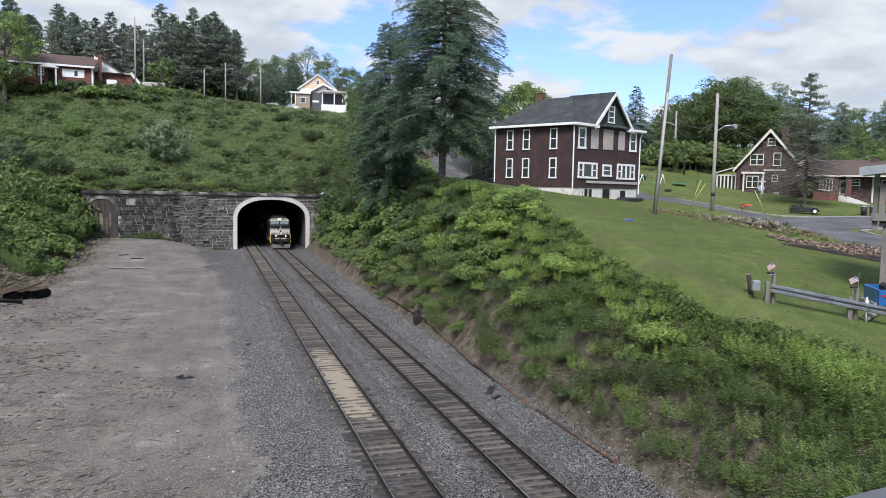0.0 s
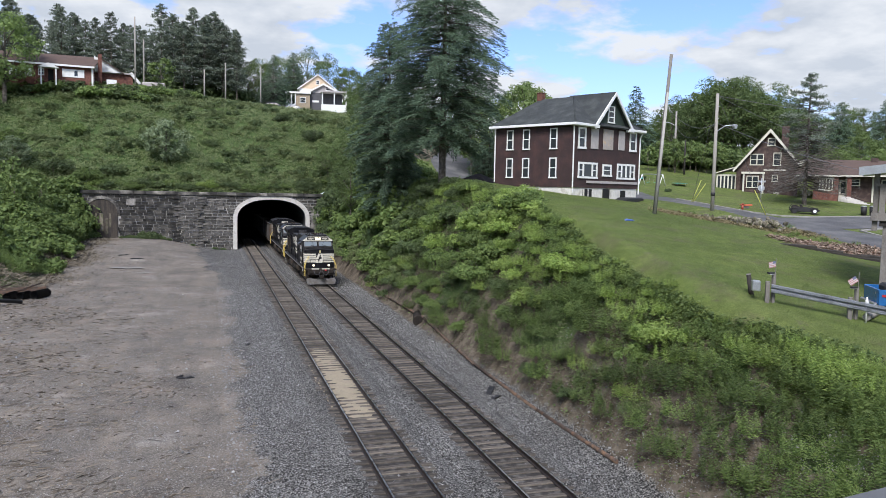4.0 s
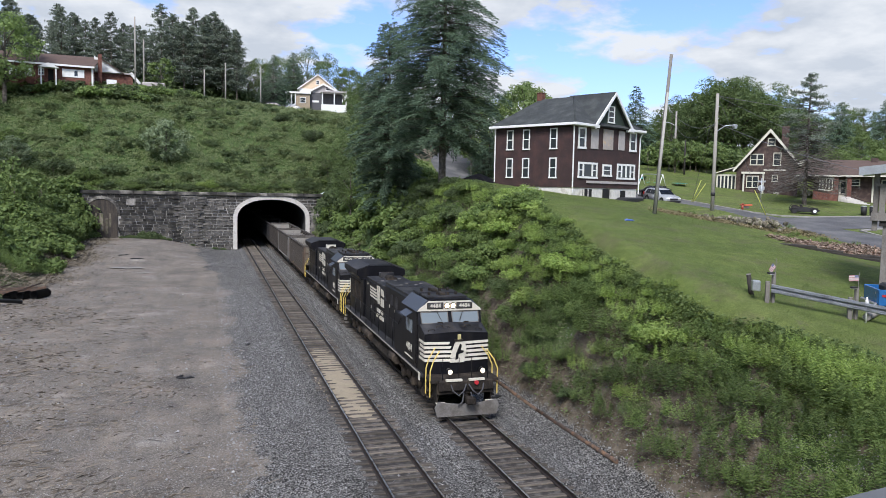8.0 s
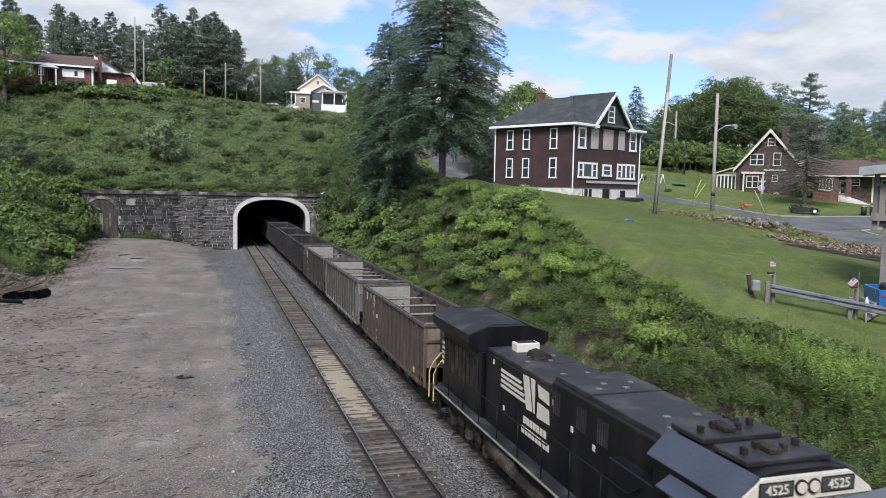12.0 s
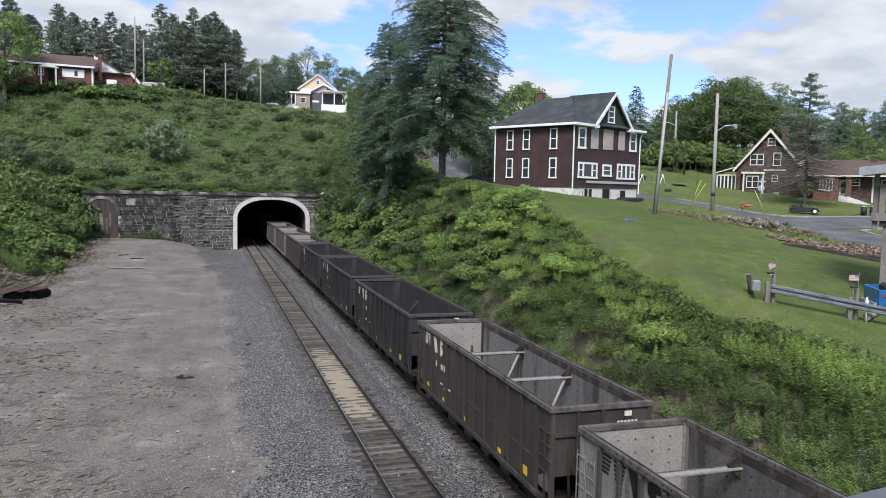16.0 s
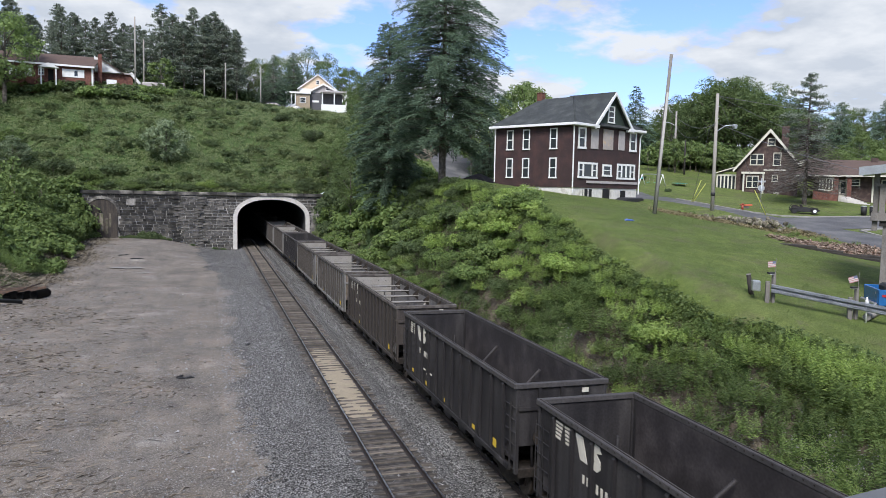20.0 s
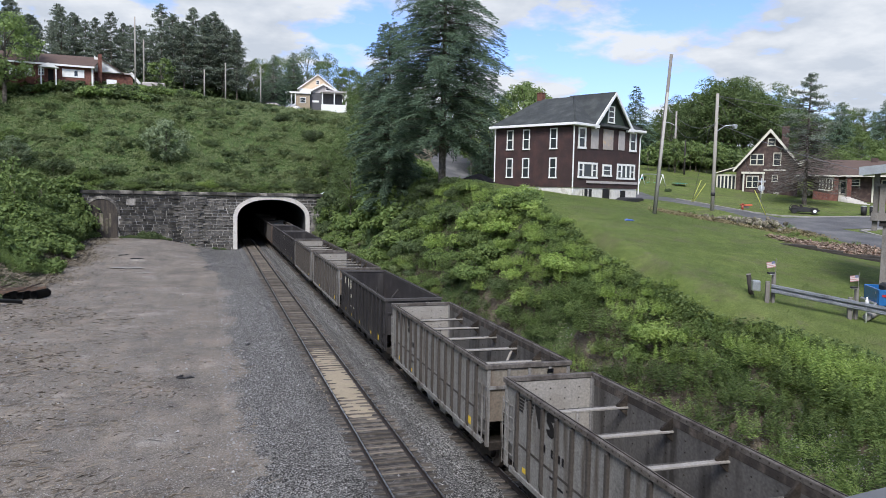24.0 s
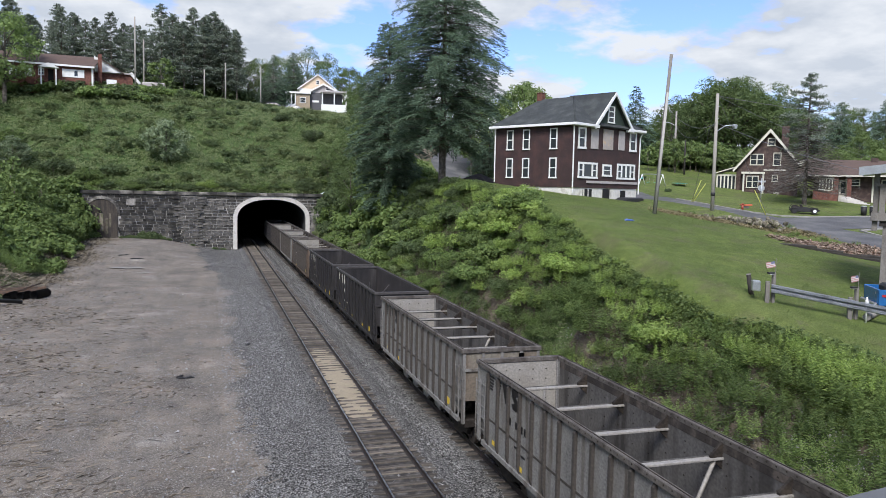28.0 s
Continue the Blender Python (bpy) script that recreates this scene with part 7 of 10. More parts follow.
def second_house():
    k = 98 / 84
    h = thing("house", pose(62.6, 75.4, 9.55, 0, 0, -39.7), "dark brown brick house with cream trim and steep gable", "house")
    L = 8.5
    part("wall", boxm(-2.1 * k, 0, -1.0, 3.7 * k, L, 3.0 * k), M_BRICKDARK, h)
    part("gable_wall", prismm([(-2.1 * k, 3.0 * k), (3.7 * k, 3.0 * k), (0.94 * k, 6.5 * k)], "y", 0.0, L), M_BRICKDARK, h)
    for x, z in ((-2.45, 2.55), (4.1, 2.85)):
        part("roof", roof_plane([(0.94 * k, -0.5, 6.75 * k), (0.94 * k, L + 0.3, 6.75 * k), (x * k, L + 0.3, z * k), (x * k, -0.5, z * k)], 0.14), M_ROOF_RED, h, "brown shingled roof slope")
        part("bargeboard", prismm([(0.94 * k, 6.72 * k), (0.94 * k, 6.35 * k), (x * k, (z - 0.3) * k), (x * k, z * k)], "y", -0.58, -0.46), M_CREAM, h, "cream bargeboard")
    window(h, "x", 0, -0.85 * k, 0.44 * k, 3.06 * k, 4.2 * k, trim=M_CREAM, mullions=(-0.2 * k,))
    window(h, "x", 0, 1.32 * k, 2.07 * k, 3.01 * k, 4.32 * k, trim=M_CREAM)
    window(h, "x", 0, 0.72 * k, 1.45 * k, 5.0 * k, 5.8 * k, trim=M_CREAM)
    window(h, "x", 0, 1.28 * k, 1.84 * k, 1.41 * k, 2.09 * k, trim=M_CREAM)
    bay = part("bay", boxm(-1.45 * k, -0.8, 0.1 * k, 0.47 * k, 0, 2.2 * k), M_BRICKDARK, h)
    window(h, "x", -0.8, -1.1 * k, 0.05 * k, 0.75 * k, 1.95 * k, trim=M_CREAM, mullions=(-0.53 * k,))
    part("cornice", boxm(-1.6 * k, -0.95, 2.15 * k, 0.62 * k, 0.0, 2.35 * k), M_CREAM, bay)
    for x in (-1.45, 0.4):
        part("corner_board", boxm(x * k, -0.84, 0.1, x * k + 0.18, -0.78, 2.15 * k), M_CREAM, bay)
    part("belt_trim", boxm(0.47 * k, -0.06, 2.5 * k, 2.6 * k, 0.0, 2.62 * k), M_CREAM, h)
    sr = part("sun_room", boxm(-4.0 * k, 0.4, -0.4, -2.1 * k, 5.0, 2.05 * k), M_BRICKDARK, h)
    for i in range(6):
        x = -3.95 * k + i * 0.36 * k
        part("pane", boxm(x + 0.05, 0.36, 0.55 * k, x + 0.34, 0.4, 1.95 * k), M_PANE, sr)
        part("mullion", boxm(x - 0.09, 0.3, 0.45 * k, x + 0.07, 0.4, 2.05 * k), M_CREAM, sr)
    part("sill", boxm(-4.02 * k, 0.28, 0.36 * k, -2.0 * k, 0.4, 0.48 * k), M_CREAM, sr)
    part("head_trim", boxm(-4.02 * k, 0.28, 1.93 * k, -2.0 * k, 0.295, 2.08 * k), M_CREAM, sr)
    part("roof", roof_plane([(-4.2 * k, 0.0, 2.25 * k), (-4.2 * k, 5.2, 2.25 * k), (-2.05 * k, 5.2, 2.95 * k), (-2.05 * k, 0.0, 2.95 * k)]), M_CREAM, sr)
    part("chimney", boxm(2.05 * k, 2.0, 3.4 * k, 2.75 * k, 2.9, 7.1 * k, 0.02), M_BRICKDARK, h)
    part("dormer", boxm(4.0 * k - 0.4, 4.5, 3.2 * k, 4.0 * k + 1.0, 6.0, 3.75 * k), M_CREAM, h, "pale dormer behind the tree")
    part("vent", boxm(1.5 * k, -0.03, 0.05 * k, 2.0 * k, 0.02, 0.3 * k), M_CREAM, h)


def brick_bungalow():
    k = 95 / 82
    h = thing("house", pose(67.1, 67.2, 9.45, 0, 0, -45), "low red brick bungalow with porch and steps", "house")
    part("wall", boxm(-2.5 * k, 0, -1.2, 6.5 * k, 7.0, 2.25 * k), M_BRICKDARK, h)
    part("roof", roof_plane([(-4.3 * k, -1.4, 2.1 * k), (7 * k, -1.4, 2.1 * k), (6 * k, 3.8, 3.6 * k), (-3.2 * k, 3.8, 3.8 * k)], 0.15), M_ROOF_RED, h, "brown shingled roof slope")
    part("roof", roof_plane([(-4.3 * k, 8.5, 2.1 * k), (7 * k, 8.5, 2.1 * k), (6 * k, 3.8, 3.6 * k), (-3.2 * k, 3.8, 3.8 * k)], 0.15), M_ROOF_RED, h)
    part("eave_trim", boxm(-4.3 * k, -1.5, 1.98 * k, 7 * k, -1.38, 2.12 * k), M_CREAM, h)
    po = part("porch_wall", boxm(-2.5 * k, -1.2, -1.2, -0.5 * k, 0, 0.62 * k), M_BRICK, h, "red brick porch wall")
    for i in range(6):
        x = -2.0 * k + i * 0.27 * k
        part("mullion", boxm(x, -1.2, 0.65 * k, x + 0.12, -1.1, 1.85 * k), M_CREAM, po)
    part("rail", boxm(-2.05 * k, -1.22, 0.6 * k, -0.5 * k, -1.08, 0.75 * k), M_CREAM, po)
    part("rail", boxm(-2.05 * k, -1.22, 1.72 * k, -0.5 * k, -1.08, 1.88 * k), M_CREAM, po)
    for x in (-0.55, 0.55):
        part("pillar", boxm(x * k - 0.22, -1.25, -1.0, x * k + 0.22, -0.85, 2.05 * k), M_BRICK, h)
    d = part("door", boxm(-0.3 * k, -0.06, 0.1, 0.42 * k, 0.0, 1.7 * k), M_CREAM, h, "cream framed glass door")
    part("pane", boxm(-0.14 * k, -0.09, 0.5, 0.26 * k, -0.05, 1.55 * k), M_PANE, d)
    window(h, "x", 0, 0.66 * k, 1.45 * k, 1.15 * k, 1.82 * k, trim=M_CREAM, mullions=())
    window(h, "x", 0, 3.2 * k, 3.9 * k, 0.75 * k, 1.75 * k, trim=M_CREAM)
    st = thing("front_steps", pose(67.1, 67.2, 9.45, 0, 0, -45), "pale concrete steps down from the porch", "steps")
    for i in range(8):
        part("step", boxm(-0.3 * k + 0.3 * i, -1.6 - 0.3 * i, -1.9, 0.75 * k + 0.3 * i, -1.2 - 0.3 * i, 0.12 - 0.12 * i, 0.01), M_CONC, st)
    part("chimney", boxm(2.7, 3.2, 3.0, 3.4, 3.9, 4.5), M_BRICKDARK, h)
    part("downpipe", boxm(2.45 * k, -0.1, -0.6, 2.6 * k, 0, 2.1 * k), M_CREAM, h)


def grey_house():
    k = 175 / 160
    h = thing("house", pose(23.2, 173.4, 26.0, 0, 0, -7.6), "slate-grey house with white porches and stone wing", "house")
    part("wall", boxm(-1.4 * k, 0, -2, 5.2 * k, 8, 4.2 * k), M_GREYWALL, h)
    part("gable_wall", prismm([(-1.9 * k, 4.2 * k), (5.0 * k, 4.2 * k), (1.4 * k, 5.85 * k)], "y", 0, 8), M_BOARD_GREY, h)
    for x, z in ((-3.2, 3.6), (5.6, 3.95)):
        part("roof", roof_plane([(1.34 * k, -0.5, 6.1 * k), (1.34 * k, 8, 6.1 * k), (x * k, 8, z * k), (x * k, -0.5, z * k)], 0.2), M_BOARD_GREY, h)
        part("bargeboard", prismm([(1.34 * k, 6.1 * k), (1.34 * k, 5.75 * k), (x * k, (z - 0.35) * k), (x * k, z * k)], "y", -0.6, -0.45), M_TRIM, h, "white bargeboard")
    part("rear_wall", boxm(-3.6 * k, 4, -2, 3.8 * k, 12, 5.4 * k), M_TRIM, h)
    part("rear_gable", prismm([(-3.6 * k, 5.4 * k), (3.8 * k, 5.4 * k), (0.17 * k, 8.2 * k)], "y", 4, 12), M_PEACH, h, "peach rear gable")
    for x in (-4.1, 4.3):
        part("roof", roof_plane([(0.17 * k, 3.5, 8.5 * k), (0.17 * k, 12.4, 8.5 * k), (x * k, 12.4, 5.3 * k), (x * k, 3.5, 5.3 * k)], 0.2), M_TRIM, h)
    window(h, "x", 4, -0.2, 0.6, 6.3 * k, 7.2 * k)
    part("stone_wing", boxm(-4.2 * k, -1.2, -2, -1.4 * k, 3, 3.7 * k), M_FIELDSTONE, h, "tan stone-faced wing")
    part("wing_roof", boxm(-6.3 * k, -1.6, 3.75 * k, -1.2 * k, 3, 4.1 * k), M_TRIM, h)
    window(h, "x", -1.2, -3.4 * k, -2.2 * k, 1.9 * k, 3.0 * k)
    for x in (-6.1, -5.2, -4.4):
        part("porch_post", boxm(x * k, -1.4, -1, x * k + 0.2, -1.2, 3.8 * k), M_TRIM, h)
    part("porch_rail", boxm(-6.2 * k, -1.4, 0.2, -4.2 * k, -1.3, 1.6 * k), M_TRIM, h)
    window(h, "x", 0, 1.8 * k, 2.7 * k, 4.7 * k, 5.6 * k)
    part("sign_plate", boxm(-0.9 * k, -0.06, 2.2 * k, 0.4 * k, 0, 2.6 * k), M_TRIM, h)
    part("deck_roof", boxm(0.8 * k, -3.2, 4.0 * k, 6.0 * k, 0, 4.3 * k), M_BOARD_GREY, h)
    part("deck_wall", boxm(0.9 * k, -3.0, -2.5, 6.0 * k, -0.1, 1.6 * k), M_TRIM, h, "white deck skirt")
    for x in (1.0, 3.4, 5.8):
        part("porch_post", boxm(x * k, -3.0, 1.6 * k, x * k + 0.22, -2.8, 4.0 * k), M_TRIM, h)
    g2 = thing("house", pose(15.0, 190, 28.0, 0, 0, -5), "blue-grey gabled house behind the trees", "house")
    part("wall", boxm(-3, 0, -2, 3, 7, 6), M_GREYWALL, g2)
    part("roof", prismm([(-3.4, 5.9), (3.4, 5.9), (0, 8.6)], "y", -0.3, 7.3), M_BOARD_GREY, g2)
    window(g2, "x", 0, -0.5, 0.6, 3.6, 5.0)


def brick_hall():
    h = thing("hall", pose(-21.52, 143.39, 26.04, 0, 0, 8.5), "long single-storey red brick hall with white panels", "hall")
    part("wall", boxm(-17, 0, -2, 2.4, 9, 3.3), M_BRICK, h)
    part("roof", roof_plane([(-17.5, -0.6, 3.1), (2.7, -0.6, 3.2), (3.9, 4.5, 5.5), (-17.5, 4.5, 5.3)], 0.2), M_ROOF_RED, h, "red-brown shingled roof")
    part("roof", roof_plane([(-17.5, 9.6, 3.1), (6.4, 9.6, 3.2), (3.9, 4.5, 5.5), (-17.5, 4.5, 5.3)], 0.2), M_ROOF_RED, h)
    part("eave_trim", boxm(-17.5, -0.7, 2.85, 2.7, -0.55, 3.15), M_TRIM, h)
    part("end_wall", boxm(2.4, 0.3, -2, 2.6, 8.8, 3.3), M_BRICK, h)
    part("end_gable", prismm([(0.0, 3.2), (9.2, 3.2), (4.5, 5.4)], "x", 2.5, 2.75), M_TRIM, h, "white gable end")
    part("bargeboard", prismm([(4.5, 5.75), (4.5, 5.4), (10.0, 2.9), (10.0, 3.2)], "x", 2.7, 2.95), M_TRIM, h)
    part("corner_board", boxm(2.2, -0.05, -2, 2.5, 0.1, 3.0), M_TRIM, h)
    wg = part("wing_gable", prismm([(2.76, 2.9), (7.2, 2.9), (3.4, 5.35), (2.76, 5.35)], "y", 3.3, 3.55), M_TRIM, h, "white boarded gable of the wing")
    part("wing_roof", roof_plane([(3.3, 3.0, 5.5), (3.3, 9.6, 5.5), (7.6, 9.6, 2.85), (7.6, 3.0, 2.85)], 0.16), M_ROOF_RED, wg)
    for x0, x1, z0, z1 in ((-10.3, -6.86, 0.9, 2.2), (-2.28, 1.1, 1.15, 2.5)):
        p = part("wall_panel", boxm(x0, -0.08, z0, x1, 0, z1), M_TRIM, h, "white infill panel")
        m = (x0 * 0.38 + x1 * 0.62)
        part("pane", boxm(m - 0.25, -0.1, z0 + 0.25, m + 0.25, -0.06, z1 - 0.25), M_PANE, p)
    part("end_panel", boxm(2.6, 1.2, 0.6, 2.66, 5.5, 2.1), M_TRIM, h)
    po = part("porch", prismm([(-5.9, 2.35), (-2.7, 2.35), (-4.3, 3.1)], "y", -1.8, 0), M_TRIM, h, "white pedimented entrance porch")
    for x in (-5.4, -3.2):
        part("porch_post", boxm(x - 0.1, -1.7, -0.5, x + 0.1, -1.5, 2.4), M_TRIM, po)
    part("door", boxm(-4.4, -0.1, 0.0, -3.6, 0, 2.2), M_DARK, h)
    window(h, "x", 0, -5.9, -5.0, 1.2, 2.3)
    part("chimney", boxm(3.3, 1.6, 0, 3.9, 2.2, 5.7), M_BRICK, h, "red brick chimney")
    an = part("annex", boxm(2.7, 4.0, -2, 9.0, 12, 2.8), M_BRICK, h, "flat-roofed brick annex")
    part("annex_roof", boxm(2.6, 3.6, 2.8, 9.3, 12, 3.05), M_BOARD_GREY, an)
    part("annex_gable", prismm([(8.4, 3.05), (10.0, 1.2), (10.4, 1.4), (8.9, 3.3)], "y", 3.6, 4.0), M_TRIM, an)
    part("gate_wall", boxm(4.6, 0.5, -2.5, 6.2, 1.0, 1.3), M_TRIM, h, "white entrance wall")
    tk = thing("tank_trailer", pose(-9.6, 148, 26.2), "low silver trailer by the hilltop hedge", "trailer")
    part("body", boxm(-2, -1, 0.5, 2, 1, 1.4, 0.2), M_BOARD_GREY, tk)
    part("wheel", cylm((0, -1.0, 0.3), (0, -0.8, 0.3), 0.35, 0.35, 12), M_DARK, tk)


second_house()
brick_bungalow()
grey_house()
brick_hall()

# ---------------------------------------------------------------- streets
M_ASPHALT = material("worn_asphalt", (0.085, 0.085, 0.088), 0.9, spread=0.16, scale=0.5, fine=30, bump=0.3, second=(0.12, 0.118, 0.116), mix_at=(0.42, 0.65))
M_KERB = material("kerb_concrete", (0.27, 0.258, 0.24), 0.9, spread=0.12, scale=2, fine=25, bump=0.2)


def strip(name, pts, width, label, category, mat, lift=0.04, step=1.0):
    """A paved band that follows the ground along a line of points."""
    rows = []
    P = [Vector((x, y, 0)) for x, y in pts]
    for a, b in zip(P, P[1:]):
        n = max(1, int((b - a).length / step))
        for i in range(n + (b is P[-1])):
            c = a.lerp(b, i / n)
            side = Vector((-(b - a).y, (b - a).x, 0)).normalized()
            rows.append([tuple((*(c + side * width * t).to_2d(), height(*(c + side * width * t).to_2d()) + lift)) for t in (-0.5, -0.25, 0, 0.25, 0.5)])
    ob = new(name, finish(quad_strip(rows), name, mat))
    return tagged(ob, label, category, kind="structure")


strip("road", [(42.6, -150), (42.6, 175)], 7.4, "grey asphalt village street", "road", M_ASPHALT)
strip("side_road", [(46, 49.6), (140, 50.4)], 6.6, "asphalt side street", "road", M_ASPHALT, 0.05)
strip("upper_road", [(29.5, 84), (31.5, 100), (44, 122)], 5.0, "asphalt lane behind the spruces", "road", M_ASPHALT)
strip("hilltop_road", [(0, 163), (12, 158), (24, 162), (40, 166)], 4.5, "hilltop street before the houses", "road", M_ASPHALT, 0.06)


def kerb(name, pts, label):
    ob = thing(name, pose(0, 0, 0), label, "kerb", kind="structure")
    for (x0, y0), (x1, y1) in zip(pts, pts[1:]):
        d = math.hypot(x1 - x0, y1 - y0)
        n = max(1, int(d / 1.5))
        for i in range(n):
            xa, ya, xb, yb = x0 + (x1 - x0) * i / n, y0 + (y1 - y0) * i / n, x0 + (x1 - x0) * (i + 1) / n, y0 + (y1 - y0) * (i + 1) / n
            xm, ym = (xa + xb) / 2, (ya + yb) / 2
            part("kerb_stone", boxm(-d / n / 2 + 0.01, -0.09, -0.2, d / n / 2 - 0.01, 0.09, 0.11, 0.015), M_KERB, ob, m=pose(xm, ym, height(xm, ym), 0, -math.degrees(math.atan2(height(xb, yb) - height(xa, ya), d / n)), math.degrees(math.atan2(yb - ya, xb - xa))))


kerb("kerb_far", [(46.4, 68), (46.5, 56.5), (47.4, 54), (50, 53.2), (75, 53.8)], "pale kerb round the far corner")
kerb("kerb_near", [(75, 46.6), (50, 46.1), (47.2, 45.3), (46.4, 43.2), (46.4, 30)], "pale kerb round the near corner")
# ---------------------------------------------------------------- poles and wires
M_POLE = material("weathered_pole_wood", (0.33, 0.31, 0.28), 0.9, spread=0.18, scale=2, fine=20, bump=0.3, second=(0.22, 0.2, 0.18), mix_at=(0.45, 0.7), stretch=(1, 1, 0.1))
M_GALV = material("galvanised_steel", (0.5, 0.52, 0.54), 0.38, 0.75, spread=0.12, scale=2, fine=20, bump=0.05, second=(0.34, 0.35, 0.36), mix_at=(0.45, 0.7))
M_WIRE = material("cable", (0.16, 0.16, 0.17), 0.7, spread=0.1)
M_DARKMETAL = material("dark_metal", (0.03, 0.03, 0.032), 0.6, 0.3, spread=0.15)
M_GUARD_Y = material("yellow_guard_plastic", (0.45, 0.47, 0.1), 0.5, spread=0.08)
M_TIMBER = material("grey_timber", (0.2, 0.185, 0.165), 0.9, spread=0.2, scale=3, fine=20, bump=0.4, second=(0.13, 0.12, 0.11), mix_at=(0.45, 0.65), stretch=(1, 1, 0.15))
M_BLACKWOOD = material("creosoted_timber", (0.035, 0.031, 0.028), 0.9, spread=0.25, scale=2, fine=16, bump=0.4)


# matt pale colour in place of the bright highlight on the steel guard
M_GUARDSHEEN = material("pale_guard_sheen", (0.4, 0.385, 0.36), 0.85, spread=0.15, scale=2, fine=20, bump=0.3, second=(0.27, 0.255, 0.235), mix_at=(0.45, 0.7), stretch=(1, 1, 0.1))


def pole_thing(name, x, y, h, label, r=0.14, lean=(0.0, 0.0), mat=None, z=None):
    p = thing(name, pose(x, y, height(x, y) if z is None else z), label, "pole")
    part("shaft", cylm((0, 0, -0.8), (lean[0], lean[1], h), r, r * 0.72, 12), mat or M_POLE, p)
    return p


p1 = pole_thing("utility_pole", 28.14, 43.73, 10.35, "tall pale pole leaning over the lawn", 0.14, (0.55, -0.42), M_TIMBER)
part("cable_guard", cylm((-0.03, -0.16, 0.0), (0.38, -0.46, 7.9), 0.1, 0.08, 10), M_GUARDSHEEN, p1, "galvanised cable guard, its sheen given as pale colour")
p2 = pole_thing("utility_pole", 36.4, 48.7, 8.75, "weathered wooden street pole with lamp arm", 0.15)
bm = bmesh.new()
rod(bm, [(0, 0, 5.9), (0.5, -0.4, 6.35), (0.95, -0.8, 6.4)], 0.03, 8)
arm = part("lamp_arm", bm, M_GALV, p2)
part("lamp_head", prismm([(-0.12, 0.0), (0.12, 0.0), (0.16, -0.12), (0.1, -0.34), (-0.1, -0.34), (-0.16, -0.12)], "y", -0.14, 0.14, 0.03), M_GALV, arm, "grey street lamp head", m=pose(1.0, -0.85, 6.45))
part("pole_band", cylm((0, 0, 1.1), (0, 0, 1.35), 0.165, 0.165, 12), M_DARKMETAL, p2)
for k in range(3):
    part("insulator", cylm((0.0, 0, 6.0 + 0.9 * k), (0.25, 0.1, 6.0 + 0.9 * k), 0.05, 0.04, 8), M_GALV, p2)
far_pole = pole_thing("utility_pole", 62.5, 92.5, 8.2, "distant wooden pole with street lamp", 0.16)
bm = bmesh.new()
rod(bm, [(0, 0, 6.2), (-0.9, 0.6, 6.7), (-1.5, 1.0, 6.5)], 0.04, 6)
part("lamp_arm", bm, M_GALV, far_pole)
pole_thing("utility_pole", 61.4, 88.5, 4.6, "short dark pole on the lawn", 0.13, mat=M_BLACKWOOD)
for x, y, h, l in ((-12.6, 147.0, 13.2, "antenna mast above the brick hall"), (-11.3, 148.5, 9.3, "weathered pole beside the hall"), (-0.95, 163, 6.2, "broken grey pole before the pines"), (3.2, 164, 8.2, "hilltop street pole with lamp"), (10.2, 163, 8.5, "hilltop wooden street pole")):
    q = pole_thing("utility_pole", x, y, h, l, 0.16)
    if "lamp" in l:
        bm = bmesh.new()
        rod(bm, [(0, 0, h - 1.6), (1.0, -0.6, h - 1.1), (1.6, -1.0, h - 1.3)], 0.05, 6)
        part("lamp_arm", bm, M_GALV, q)


def wire(a, b, sag, label, r=0.014):
    a, b = Vector(a), Vector(b)
    bm = bmesh.new()
    pts = [a.lerp(b, i / 14) - Vector((0, 0, 4 * sag * (i / 14) * (1 - i / 14))) for i in range(15)]
    rod(bm, pts, r, 5)
    tagged(new("overhead_wire", finish(bm, "overhead_wire", M_WIRE)), label, "wire", "overhead wires")


T1, T2, T3, TF = (28.45, 43.5, 15.4), (36.4, 48.7, 14.9), (36.4, 48.7, 16.9), (62.5, 92.5, 19.0)
wire(T1, T2, 0.9, "slack black cable between the poles")
wire((28.4, 43.5, 15.2), TF, 2.2, "slack cable to the far pole")
wire(T2, TF, 1.4, "cable running up to the far pole")
wire(T3, (66, 62, 13.6), 0.5, "service wire to the brick bungalow")
wire(T2, (63, 55, 11.5), 0.7, "twisted service cable along the street", 0.022)
wire(T3, (46.2, 65.0, 8.9), 0.0, "guy wire braced to the lawn")
wire(T3, (46.9, 55.2, 8.0), 0.0, "guy wire braced across the street")
wire(T3, (60, 40, 15.0), 0.6, "overhead wire along the side street")


def guy_guard(a, b):
    g = thing("guy_guard", pose(*a), "bright yellow guy-wire guard stuck in the grass", "guard", "yellow guy-wire guards")
    part("sleeve", cylm((0, 0, -0.1), tuple(Vector(b) - Vector(a)), 0.032, 0.032, 8), M_GUARD_Y, g)


guy_guard((45.9, 64.8, height(45.9, 64.8)), (46.7, 64.4, height(45.9, 64.8) + 2.25))
guy_guard((46.2, 65.0, height(46.2, 65.0)), (47.3, 64.5, height(46.2, 65.0) + 1.9))
guy_guard((46.9, 55.2, height(46.9, 55.2)), (46.1, 55.9, height(46.9, 55.2) + 2.15))

